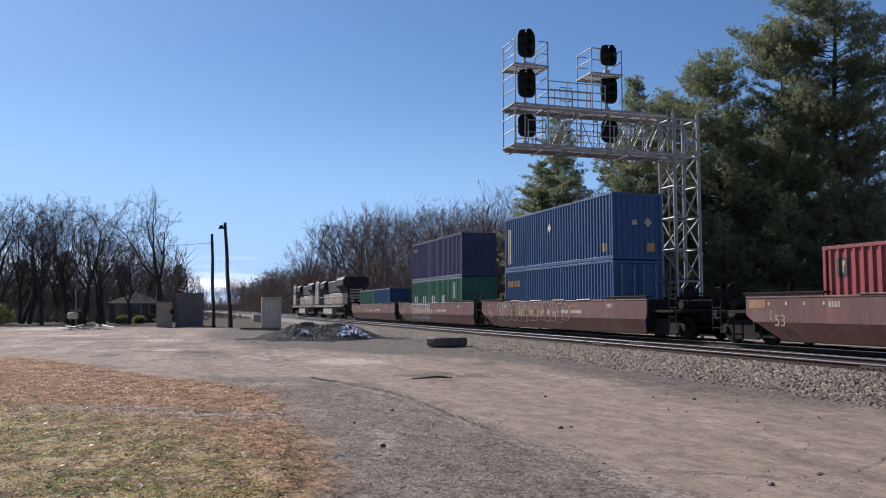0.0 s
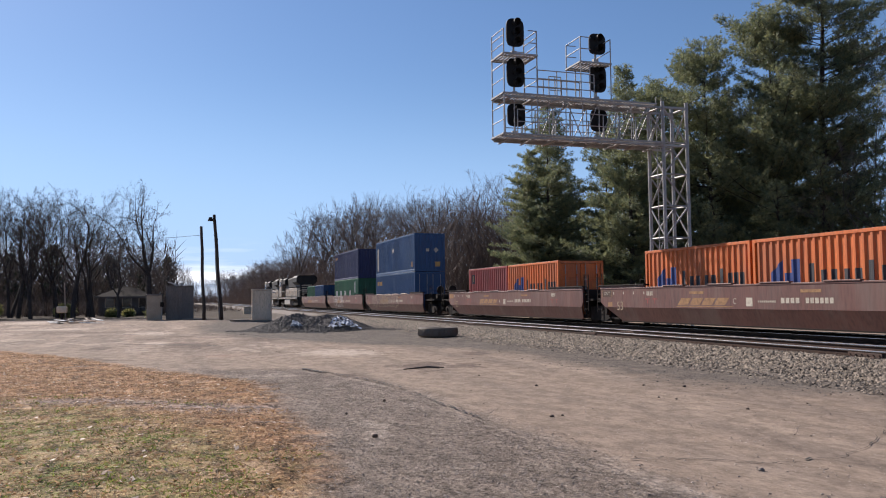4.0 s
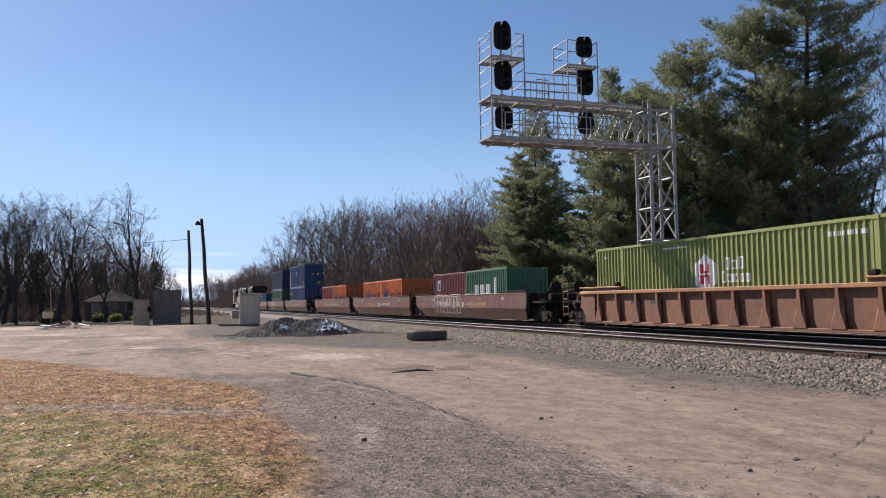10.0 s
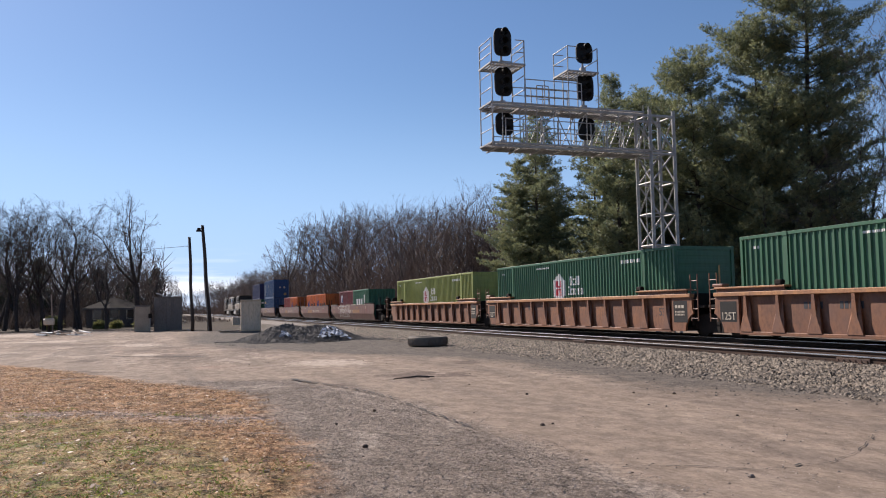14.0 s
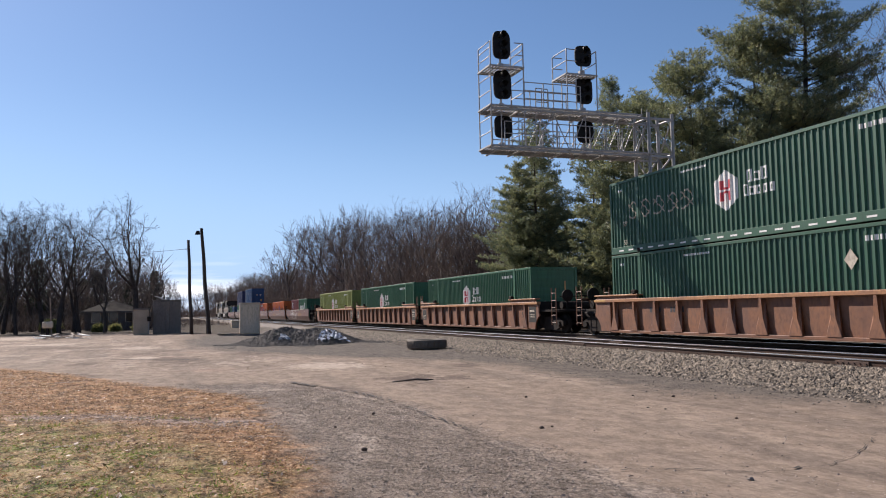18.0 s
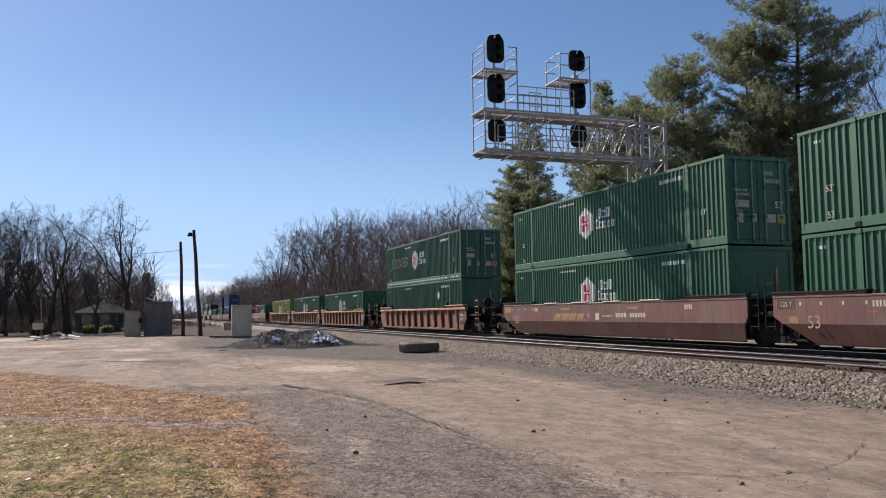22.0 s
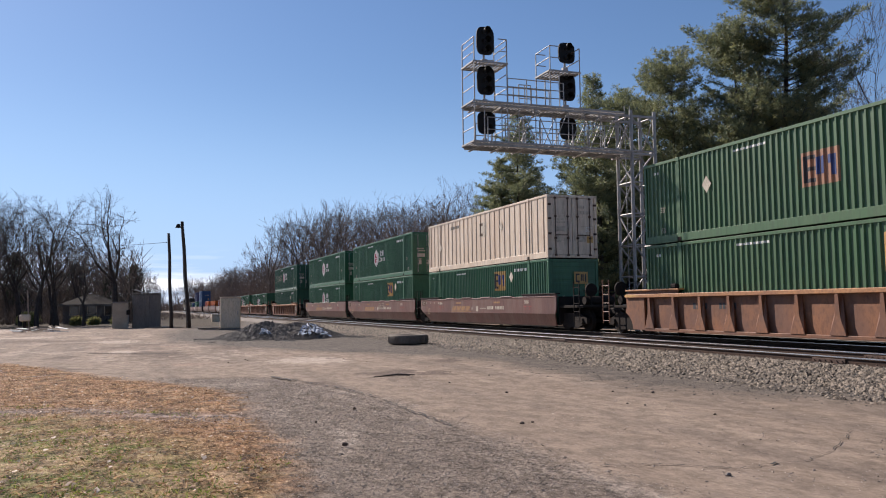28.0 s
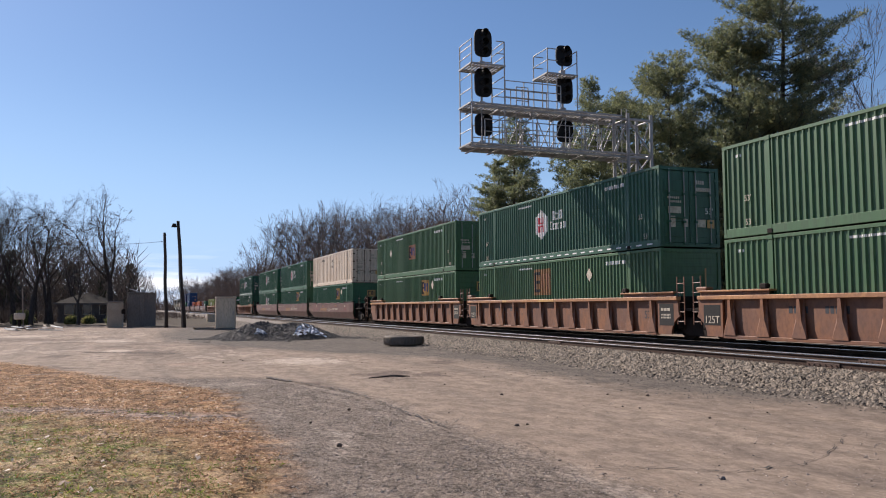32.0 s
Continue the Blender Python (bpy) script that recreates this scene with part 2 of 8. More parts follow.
V = (1, 1, 0.15)     # stains that run down
M = dict(
    steel=mat("galvanised_steel", (0.36, 0.345, 0.33), (0.26, 0.25, 0.24), 0.55, 0.2, 3, 40, 0.05),
    black=mat("black_paint", (0.01, 0.01, 0.011), (0.016, 0.016, 0.016), 0.7, 0, 3, 30, 0.05, spec=0.2),
    dark=mat("sooty_iron", (0.014, 0.012, 0.011), (0.028, 0.02, 0.016), 0.85, 0.0, 3, 30, 0.2, spec=0.15),
    rust=mat("rusty_iron", (0.105, 0.055, 0.036), (0.055, 0.034, 0.026), 0.85, 0.1, 4, 40, 0.2),
    railtop=mat("worn_rail_steel", (0.55, 0.54, 0.53), (0.42, 0.41, 0.40), 0.24, 1.0, 3, 40, 0.02),
    railside=mat("brown_rail_steel", (0.075, 0.043, 0.03), (0.045, 0.03, 0.023), 0.85, 0.0, 4, 40, 0.2, spec=0.2),
    well_brown=mat("brown_car_paint", (0.15, 0.062, 0.046), (0.11, 0.05, 0.04), 0.5, 0, 0.8, 12, 0.05, 30, V,
                   (0.20, 0.15, 0.12), 0.35, 0.9),
    # lighter amber tone for the orange cars' top chords and end ledges
    well_amber=mat("amber_car_paint", (0.42, 0.20, 0.075), (0.30, 0.13, 0.055), 0.6, 0, 0.9, 14, 0.08, 30, (1, 1, 1),
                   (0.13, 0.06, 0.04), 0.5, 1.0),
    well_orange=mat("faded_orange_car_paint", (0.225, 0.088, 0.034), (0.125, 0.05, 0.026), 0.6, 0, 0.9, 9, 0.08, 30, (1, 1, 0.6),
                    (0.13, 0.06, 0.04), 0.6, 1.0),
    well_yellow=mat("worn_yellow_paint", (0.55, 0.33, 0.10), (0.42, 0.22, 0.08), 0.6, 0, 2, 14, 0.05),
    c_green=mat("dark_green_container_paint", (0.015, 0.084, 0.043), (0.012, 0.068, 0.036), 0.5, 0, 0.5, 9, 0.04, 25, V,
                (0.03, 0.09, 0.055), 0.35, 0.8),
    c_green2=mat("green_container_paint", (0.02, 0.106, 0.046), (0.016, 0.086, 0.04), 0.5, 0, 0.5, 9, 0.04, 25, V,
                 (0.04, 0.12, 0.06), 0.35, 0.8),
    c_moss=mat("yellowish_green_container_paint", (0.042, 0.115, 0.042), (0.034, 0.092, 0.036), 0.5, 0, 0.5, 9, 0.04, 25, V,
               (0.08, 0.13, 0.06), 0.35, 0.8),
    c_lime=mat("lime_green_container_paint", (0.23, 0.26, 0.06), (0.19, 0.22, 0.055), 0.58, 0, 0.5, 9, 0.04, 25, V,
               (0.18, 0.22, 0.08), 0.4, 0.8),
    c_mid=mat("leaf_green_container_paint", (0.022, 0.12, 0.055), (0.018, 0.095, 0.048), 0.58, 0, 0.5, 9, 0.04, 25, V,
              (0.05, 0.10, 0.06), 0.35, 0.8),
    c_blue=mat("blue_container_paint", (0.012, 0.06, 0.16), (0.01, 0.048, 0.13), 0.52, 0, 0.5, 9, 0.04, 25, V,
               (0.02, 0.06, 0.13), 0.35, 0.8),
    c_navy=mat("navy_container_paint", (0.025, 0.03, 0.10), (0.02, 0.025, 0.08), 0.58, 0, 0.5, 9, 0.04, 25, V,
               (0.05, 0.05, 0.08), 0.35, 0.8),
    c_red=mat("red_container_paint", (0.27, 0.034, 0.03), (0.21, 0.03, 0.028), 0.58, 0, 0.5, 9, 0.04, 25, V,
              (0.15, 0.06, 0.05), 0.4, 0.8),
    c_maroon=mat("maroon_container_paint", (0.17, 0.025, 0.03), (0.13, 0.025, 0.03), 0.58, 0, 0.5, 9, 0.04, 25, V,
                 (0.12, 0.05, 0.05), 0.4, 0.8),
    c_orange=mat("orange_container_paint", (0.62, 0.135, 0.015), (0.50, 0.115, 0.02), 0.58, 0, 0.5, 9, 0.04, 25, V,
                 (0.30, 0.10, 0.04), 0.45, 0.9),
    c_white=mat("weathered_white_container_paint", (0.64, 0.525, 0.405), (0.53, 0.43, 0.33), 0.5, 0, 0.5, 9, 0.04, 25, V,
                (0.42, 0.29, 0.20), 0.5, 0.7),
    white=mat("white_marking", (0.78, 0.77, 0.74), (0.66, 0.65, 0.62), 0.6, 0, 3, 30, 0),
    redmark=mat("red_marking", (0.50, 0.03, 0.05), (0.42, 0.03, 0.05), 0.5, 0, 3, 30, 0),
    oldred=mat("faded_red_marking", (0.26, 0.06, 0.05), (0.20, 0.06, 0.05), 0.6, 0, 3, 12, 0),
    yellow=mat("yellow_marking", (0.50, 0.30, 0.085), (0.40, 0.23, 0.07), 0.55, 0, 3, 30, 0),
    faded=mat("faded_orange_marking", (0.36, 0.17, 0.09), (0.28, 0.13, 0.075), 0.55, 0, 3, 30, 0),
    gold=mat("faded_gold_marking", (0.34, 0.18, 0.065), (0.22, 0.11, 0.05), 0.6, 0, 5, 12, 0),
    bluemark=mat("blue_marking", (0.018, 0.045, 0.19), (0.016, 0.038, 0.15), 0.5, 0, 3, 30, 0),
    cream=mat("faded_cream_marking", (0.52, 0.46, 0.36), (0.36, 0.30, 0.24), 0.6, 0, 3, 9, 0),
    tanmark=mat("faded_tan_marking", (0.40, 0.30, 0.19), (0.29, 0.21, 0.135), 0.6, 0, 3, 9, 0),
    stencil=mat("stencil_black", (0.014, 0.013, 0.013), None, 0.97, 0, 3, 30, 0),
    darkmark=mat("dark_marking", (0.03, 0.03, 0.035), None, 0.6, 0, 3, 30, 0),
    loco_black=mat("black_locomotive_paint", (0.018, 0.017, 0.016), (0.036, 0.032, 0.028), 0.65, 0, 1, 12, 0.03, spec=0.25),
    # white of cab and stripe; on the hood it stands for dust and sun glare
    loco_white=mat("dusty_glare_white_locomotive_paint", (0.34, 0.28, 0.225), (0.13, 0.108, 0.09), 0.65, 0, 1.6, 12, 0.03),
    concrete=mat("weathered_concrete", (0.20, 0.165, 0.14), (0.15, 0.125, 0.108), 0.85, 0, 1.5, 20, 0.2, 60, (1, 1, 0.4),
                 (0.14, 0.125, 0.11), 0.5, 1.2),
    cabinet=mat("light_grey_cabinet_paint", (0.62, 0.49, 0.345), (0.53, 0.42, 0.30), 0.5, 0, 1.2, 15, 0.04, 40, (1, 1, 0.3),
                (0.36, 0.33, 0.30), 0.35, 1.0),
    pole=mat("dark_creosoted_wood", (0.055, 0.04, 0.032), (0.035, 0.027, 0.022), 0.85, 0, 3, 30, 0.4, 20, (4, 4, 0.3)),
    rubber=mat("weathered_rubber", (0.15, 0.12, 0.092), (0.105, 0.082, 0.064), 0.85, 0, 3, 30, 0.3),
    tie=mat("weathered_sleeper_wood", (0.11, 0.075, 0.055), (0.07, 0.05, 0.04), 0.9, 0, 3, 30, 0.4, 20, (1, 4, 4), None, rnd=0.25),
    bark=mat("grey_brown_bark", (0.085, 0.065, 0.054), (0.055, 0.043, 0.037), 0.9, 0, 3, 20, 0.5, 15),
    darkbark=mat("dark_tree_bark", (0.075, 0.057, 0.049), (0.045, 0.036, 0.031), 0.9, 0, 3, 20, 0.5, 15, spec=0.2),
    pinebark=mat("dark_pine_bark", (0.06, 0.045, 0.036), (0.04, 0.03, 0.026), 0.9, 0, 3, 20, 0.5, 15),
    twig=leafy("bare_twigs", (0.10, 0.077, 0.068), (0.19, 0.147, 0.128), 0.85, 0),
    darktwig=leafy("dark_bare_twigs", (0.042, 0.032, 0.028), (0.095, 0.073, 0.062), 0.9, 0),
    needle=tufted("pine_needles", (0.084, 0.122, 0.085), (0.31, 0.31, 0.145), 0.5, 0.45),
    cedar=leafy("cedar_foliage", (0.02, 0.03, 0.016), (0.05, 0.055, 0.03), 0.7, 0.2),
    brush=leafy("dry_brush", (0.075, 0.055, 0.047), (0.15, 0.11, 0.092), 0.85, 0.1),
    darkbrush=leafy("dark_brush", (0.052, 0.042, 0.037), (0.13, 0.102, 0.088), 0.9, 0.15),
    shrub=leafy("yellow_green_shrub", (0.13, 0.14, 0.045), (0.30, 0.28, 0.11), 0.7, 0.5),
    stone=leafy("ballast_stone", (0.012, 0.0095, 0.0075), (0.265, 0.216, 0.168), 0.8, 0),
    oilstone=leafy("oily_track_stone", (0.02, 0.016, 0.013), (0.12, 0.095, 0.078), 0.85, 0),
    litter=leafy("leaf_litter", (0.09, 0.04, 0.018), (0.76, 0.52, 0.30), 0.75, 0.3),
    darkstone=leafy("dark_crushed_stone", (0.03, 0.026, 0.022), (0.165, 0.142, 0.124), 0.85, 0),
    grass=leafy("green_grass", (0.045, 0.10, 0.012), (0.30, 0.33, 0.07), 0.7, 0.4),
    straw=leafy("dead_grass_and_leaves", (0.18, 0.09, 0.042), (0.60, 0.41, 0.24), 0.8, 0.4),
    pebble=leafy("lot_pebbles", (0.13, 0.106, 0.09), (0.43, 0.355, 0.30), 0.9, 0),
    tarp=mat("pale_blue_plastic_sheet", (0.42, 0.48, 0.58), (0.10, 0.13, 0.19), 0.7, 0, 3, 6, 0.5, 5),
    siding=mat("grey_house_siding", (0.14, 0.115, 0.10), (0.11, 0.09, 0.08), 0.8, 0, 1, 10, 0.1, 20),
    roof=mat("grey_shingle_roof", (0.03, 0.026, 0.024), (0.022, 0.019, 0.018), 0.95, 0, 2, 15, 0.3, 20, spec=0.05),
    board=mat("weathered_boards", (0.34, 0.27, 0.21), (0.22, 0.17, 0.13), 0.85, 0, 2, 20, 0.3, 20, (1, 1, 1), None, rnd=0.3),
    glass=mat("dark_window_glass", (0.02, 0.022, 0.025), None, 0.08, 0, 2, 20, 0),
    lens=mat("dark_lens_glass", (0.01, 0.009, 0.009), None, 0.45, 0, 2, 20, 0, spec=0.2),
)


# ---- mesh building ----
class Geo:
    """Collects faces of one mesh."""

    def __init__(self):
        self.v, self.f = [], []

    def add(self, verts, faces):
        k = len(self.v)
        self.v.extend(verts)
        self.f.extend([tuple(i + k for i in f) for f in faces])
        return self

    def box(self, x0, x1, y0, y1, z0, z1, c=0.0):
        if c <= 0:
            vs = [(x, y, z) for z in (z0, z1) for y in (y0, y1) for x in (x0, x1)]
            return self.add(vs, [(0, 2, 3, 1), (4, 5, 7, 6), (0, 1, 5, 4), (2, 6, 7, 3), (0, 4, 6, 2), (1, 3, 7, 5)])
        # chamfered upright and top edges
        ring = [(x0 + c, y0), (x1 - c, y0), (x1, y0 + c), (x1, y1 - c), (x1 - c, y1), (x0 + c, y1), (x0, y1 - c), (x0, y0 + c)]
        cx, cy = (x0 + x1) / 2, (y0 + y1) / 2
        sx, sy = 1 - 2 * c / max(1e-6, x1 - x0), 1 - 2 * c / max(1e-6, y1 - y0)
        inner = [(cx + (x - cx) * sx, cy + (y - cy) * sy) for x, y in ring]
        vs = [(x, y, z0) for x, y in inner] + [(x, y, z0 + c) for x, y in ring] + [(x, y, z1 - c) for x, y in ring] + [(x, y, z1) for x, y in inner]
        fs = [tuple(range(7, -1, -1)), tuple(range(24, 32))]
        for k in range(3):
            fs += [(8 * k + i, 8 * k + (i + 1) % 8, 8 * k + 8 + (i + 1) % 8, 8 * k + 8 + i) for i in range(8)]
        return self.add(vs, fs)

    def bar(self, p, q, r, sides=6, r2=None, caps=True):
        p, q = Vector(p), Vector(q)
        d = q - p
        if d.length < 1e-6:
            return self
        d.normalize()
        a = d.cross(Vector((0, 0, 1)) if abs(d.z) < 0.9 else Vector((1, 0, 0))).normalized()
        b = d.cross(a)
        r2 = r if r2 is None else r2
        vs = []
        for o, rr in ((p, r), (q, r2)):
            for i in range(sides):
                t = 2 * math.pi * i / sides
                vs.append(tuple(o + (a * math.cos(t) + b * math.sin(t)) * rr))
        fs = [(i, (i + 1) % sides, sides + (i + 1) % sides, sides + i) for i in range(sides)]
        if caps:
            fs += [tuple(range(sides - 1, -1, -1)), tuple(range(sides, 2 * sides))]
        return self.add(vs, fs)

    def extrude(self, prof, y0, y1):
        """A closed profile of (x, z) swept along y."""
        n = len(prof)
        vs = [(x, y0, z) for x, z in prof] + [(x, y1, z) for x, z in prof]
        fs = [(i, (i + 1) % n, n + (i + 1) % n, n + i) for i in range(n)] + [tuple(range(n - 1, -1, -1)), tuple(range(n, 2 * n))]
        return self.add(vs, fs)

    def extrude_x(self, prof, x0, x1):
        """A closed profile of (y, z) swept along x."""
        n = len(prof)
        vs = [(x0, y, z) for y, z in prof] + [(x1, y, z) for y, z in prof]
        fs = [(i, (i + 1) % n, n + (i + 1) % n, n + i) for i in range(n)] + [tuple(range(n - 1, -1, -1)), tuple(range(n, 2 * n))]
        return self.add(vs, fs)

    def mesh(self, name):
        me = bpy.data.meshes.new(name)
        me.from_pydata(self.v, [], self.f)
        me.validate()
        return me


def fixed(me):
    bm = bmesh.new()
    bm.from_mesh(me)
    bmesh.ops.recalc_face_normals(bm, faces=bm.faces)
    bm.to_mesh(me)
    bm.free()
    return me


def part(name, geo, material, parent, label="", smooth=False):
    me = geo.mesh(name) if isinstance(geo, Geo) else geo
    if isinstance(geo, Geo) and len(geo.f) < 3000:
        fixed(me)
    if not me.materials:
        me.materials.append(material)
    if smooth:
        me.polygons.foreach_set("use_smooth", [True] * len(me.polygons))
    ob = new(name, me)
    ob.parent = parent
    if label:
        ob["label"] = label
    return ob


def thing(name, label, category, group="", m=None):
    ob = new(name)
    ob.empty_display_size = 0.3
    if m is not None:
        ob.matrix_world = m
    return tagged(ob, label, category, group)


def setting(name, geo, material, label=""):
    ob = part(name, geo, material, None)
    return tagged(ob, label, "", "", "structure")


def tris_mesh(name, pts, material, size=3):
    """A mesh of separate triangles (or quads) from an array of corner points."""
    pts = np.asarray(pts, dtype=np.float32).reshape(-1, 3)
    n = len(pts) // size
    me = bpy.data.meshes.new(name)
    me.vertices.add(len(pts))
    me.vertices.foreach_set("co", pts.ravel())
    me.loops.add(len(pts))
    me.loops.foreach_set("vertex_index", np.arange(len(pts), dtype=np.int32))
    me.polygons.add(n)
    me.polygons.foreach_set("loop_start", np.arange(0, len(pts), size, dtype=np.int32))
    me.update(calc_edges=True)
    me.materials.append(material)
    return me


def letters(text, size, material, parent, m, label=""):
    cu = bpy.data.curves.new("lettering", "FONT")
    cu.body, cu.size, cu.extrude = text, size, 0.002
    cu.align_x, cu.align_y = "CENTER", "CENTER"
    tmp = bpy.data.objects.new("lettering", cu)
    me = bpy.data.meshes.new_from_object(tmp)
    bpy.data.objects.remove(tmp)
    me.materials.clear()
    me.materials.append(material)
    ob = new("lettering", me)
    ob.parent, ob.matrix_local = parent, m
    if label:
        ob["label"] = label
    return ob


# ---- ground ----
def poly_sd(px, py, poly):
    """Signed distance to a polygon, negative inside."""
    d = np.full(px.shape, 1e9)
    inside = np.zeros(px.shape, bool)
    n = len(poly)
    for i in range(n):
        (ax, ay), (bx, by) = poly[i], poly[(i + 1) % n]
        ex, ey = bx - ax, by - ay
        t = np.clip(((px - ax) * ex + (py - ay) * ey) / (ex * ex + ey * ey), 0, 1)
        d = np.minimum(d, np.hypot(px - ax - t * ex, py - ay - t * ey))
        cross = ((ay > py) != (by > py)) & (px < ex * (py - ay) / (ey if ey else 1e-9) + ax)
        inside ^= cross
    return np.where(inside, -d, d)


LAWN = [(-70, 95), (-14, 46), (-5.4, 30.7), (-3.7, 27.2), (-1.9, 23.8), (-0.3, 20.1), (0.9, 18.6), (1.75, 16.3), (1.7, 12.4), (1.58, 9.6), (1.4, 7.9), (1.2, 6.8), (0.7, 3), (0, -12), (-70, -12)]
GREEN = [(-70, 18), (-8, 16.2), (-2.7, 14.4), (-0.7, 12.6), (0.5, 9.8), (0.7, 7.2), (0.5, 4), (-1, -12), (-70, -12)]
ASPHALT = [(0.4, 20.6), (1.6, 20.0), (3.05, 19.75), (3.5, 17.6), (3.85, 15.7), (4.1, 13.0), (4.0, 11.3), (4.2, 8.3), (4.0, 6.4), (4.4, 4.0), (6, -12), (0, -12), (0, 5), (1, 17)]
DARKBAND = [(11.2, -12), (11.0, 9.4), (10.3, 10.7), (9.6, 11.7), (9.1, 13.0), (8.8, 14.2), (8.7, 16.0), (9.2, 20), (8.8, 23.5), (7.5, 26.5), (5.8, 29), (3.0, 36), (1.5, 46), (2.5, 60), (6, 78), (9, 100), (13, 100), (13, -12)]
FARFIELD = [(-2400, 84), (-40, 83), (-15, 80), (-4, 80), (1.5, 77), (2.4, 72), (5, 70), (8.0, 73), (10.4, 90), (10.9, 140), (11.2, 400), (11.2, 2700), (-2400, 2700)]


STAINED = [(-16, 44), (-4, 32), (0.5, 24), (4.5, 24), (5, 32), (2, 44), (0, 62), (-6, 80), (-20, 80)]
BARE_PATH = [(-2.2, 14.7), (-0.7, 14.45), (0.6, 13.3), (1.6, 13.0), (2.4, 12.9), (2.4, 11.9), (1.4, 12.0), (0.4, 12.2), (-0.9, 13.6), (-2.2, 14.0)]


# mud stains and pale washed patches on the lot: centre and half sizes
MUD = [(0.68, 29.9, 1.0, 2.2), (-2.36, 29.9, 0.6, 0.7), (0.44, 37.8, 0.8, 1.2), (-2.1, 24.0, 0.75, 0.8), (-0.75, 36.1, 0.6, 0.8), (5.72, 18.6, 0.75, 0.7), (6.5, 18.1, 0.4, 0.6), (8.25, 21.9, 0.45, 0.65), (3.24, 17.4, 0.7, 0.6), (-4.5, 46, 1.6, 2.0), (3.5, 33, 0.8, 1.5), (4.0, 40.2, 1.2, 1.6), (8.4, 38.4, 1.6, 1.2), (2.6, 51, 1.2, 4.0), (4.4, 66, 2.0, 7.0), (6.5, 90, 4.0, 16.0), (-7, 88, 4.0, 5.0)]
PALE = [(-0.5, 31.8, 0.5, 1.2), (-1.05, 43.9, 1.0, 2.3), (2.14, 18.25, 0.55, 0.5), (2.45, 10.36, 0.16, 0.5), (2.37, 9.54, 0.13, 0.4), (1.43, 11.5, 0.13, 0.6), (-10.3, 69.7, 1.8, 3.7), (-6.6, 52.5, 2.4, 2.1), (1.69, 9.64, 0.2, 0.18), (4.8, 24.5, 1.1, 1.6), (0.6, 13.2, 0.8, 0.22), (-0.9, 13.9, 0.6, 0.2)]


def spots_sd(px, py, spots):
    """Signed distance to the nearest of some oval spots, in their own half widths."""
    d = np.full(px.shape, 8.0)
    for cx, cy, rx, ry in spots:
        d = np.minimum(d, np.hypot((px - cx) / rx, (py - cy) / ry) - 1)
    return d


def hill(x, y):
    """Gentle unevenness of the lot, flat near the tracks."""
    return 0.05 * np.sin(x * 0.31 + 1.3) * np.sin(y * 0.23 + 0.4) + 0.02 * np.sin(x * 1.1 + y * 0.7)


def axis(stops):
    out = []
    for (a, b, step) in stops:
        out.extend(np.arange(a, b, step))
    return np.array(out + [stops[-1][1]])


def build_ground():
    xs = axis([(-2500, -300, 400), (-300, -60, 30), (-60, -12, 2), (-12, -6, 0.4), (-6, 12, 0.16), (12, 30, 1.0), (30, 60, 5), (60, 300, 40), (300, 2700, 400)])
    ys = axis([(-2400, -200, 400), (-200, -10, 19), (-10, 3, 1), (3, 24, 0.16), (24, 48, 0.5), (48, 110, 2), (110, 300, 10), (300, 2800, 250)])
    X, Y = np.meshgrid(xs, ys)
    near = np.clip(1 - (np.hypot(X, Y - 20) - 40) / 40, 0, 1) * np.clip((11.2 - X) / 2, 0, 1)
    Z = hill(X, Y) * near - 0.25 * np.clip((X - 24) / 10, 0, 1)
    lawn, green, asph = poly_sd(X, Y, LAWN), poly_sd(X, Y, GREEN), poly_sd(X, Y, ASPHALT)
    band, far = poly_sd(X, Y, DARKBAND), poly_sd(X, Y, FARFIELD)
    Z += 0.03 * np.clip(-lawn * 2, 0, 1) * near
    # the tan overlay ends in a low broken step on the old asphalt
    Z += -0.025 * np.clip(0.5 - asph / 0.12, 0, 1) * near
    path = poly_sd(X, Y, BARE_PATH)
    nx, ny = len(xs), len(ys)
    me = bpy.data.meshes.new("ground")
    verts = np.stack([X, Y, Z], -1).reshape(-1, 3)
    idx = np.arange(nx * ny).reshape(ny, nx)
    quads = np.stack([idx[:-1, :-1], idx[:-1, 1:], idx[1:, 1:], idx[1:, :-1]], -1).reshape(-1, 4)
    me.vertices.add(len(verts))
    me.vertices.foreach_set("co", verts.ravel().astype(np.float32))
    me.loops.add(quads.size)
    me.loops.foreach_set("vertex_index", quads.ravel().astype(np.int32))
    me.polygons.add(len(quads))
    me.polygons.foreach_set("loop_start", np.arange(0, quads.size, 4, dtype=np.int32))
    me.update(calc_edges=True)
    me.polygons.foreach_set("use_smooth", [True] * len(quads))
    stain = poly_sd(X, Y, STAINED)
    for name, sd in (("stain", stain), ("lawn", lawn), ("green", green), ("asphalt", asph), ("band", band), ("far", far), ("path", path), ("mud", spots_sd(X, Y, MUD)), ("pale", spots_sd(X, Y, PALE))):
        at = me.attributes.new(name, "FLOAT", "POINT")
        at.data.foreach_set("value", np.clip(sd, -8, 8).ravel().astype(np.float32))
    me.materials.append(ground_material())
    return tagged(new("ground", me), "dusty tan lot with worn asphalt, dead grass and gravel", "ground", kind="structure")


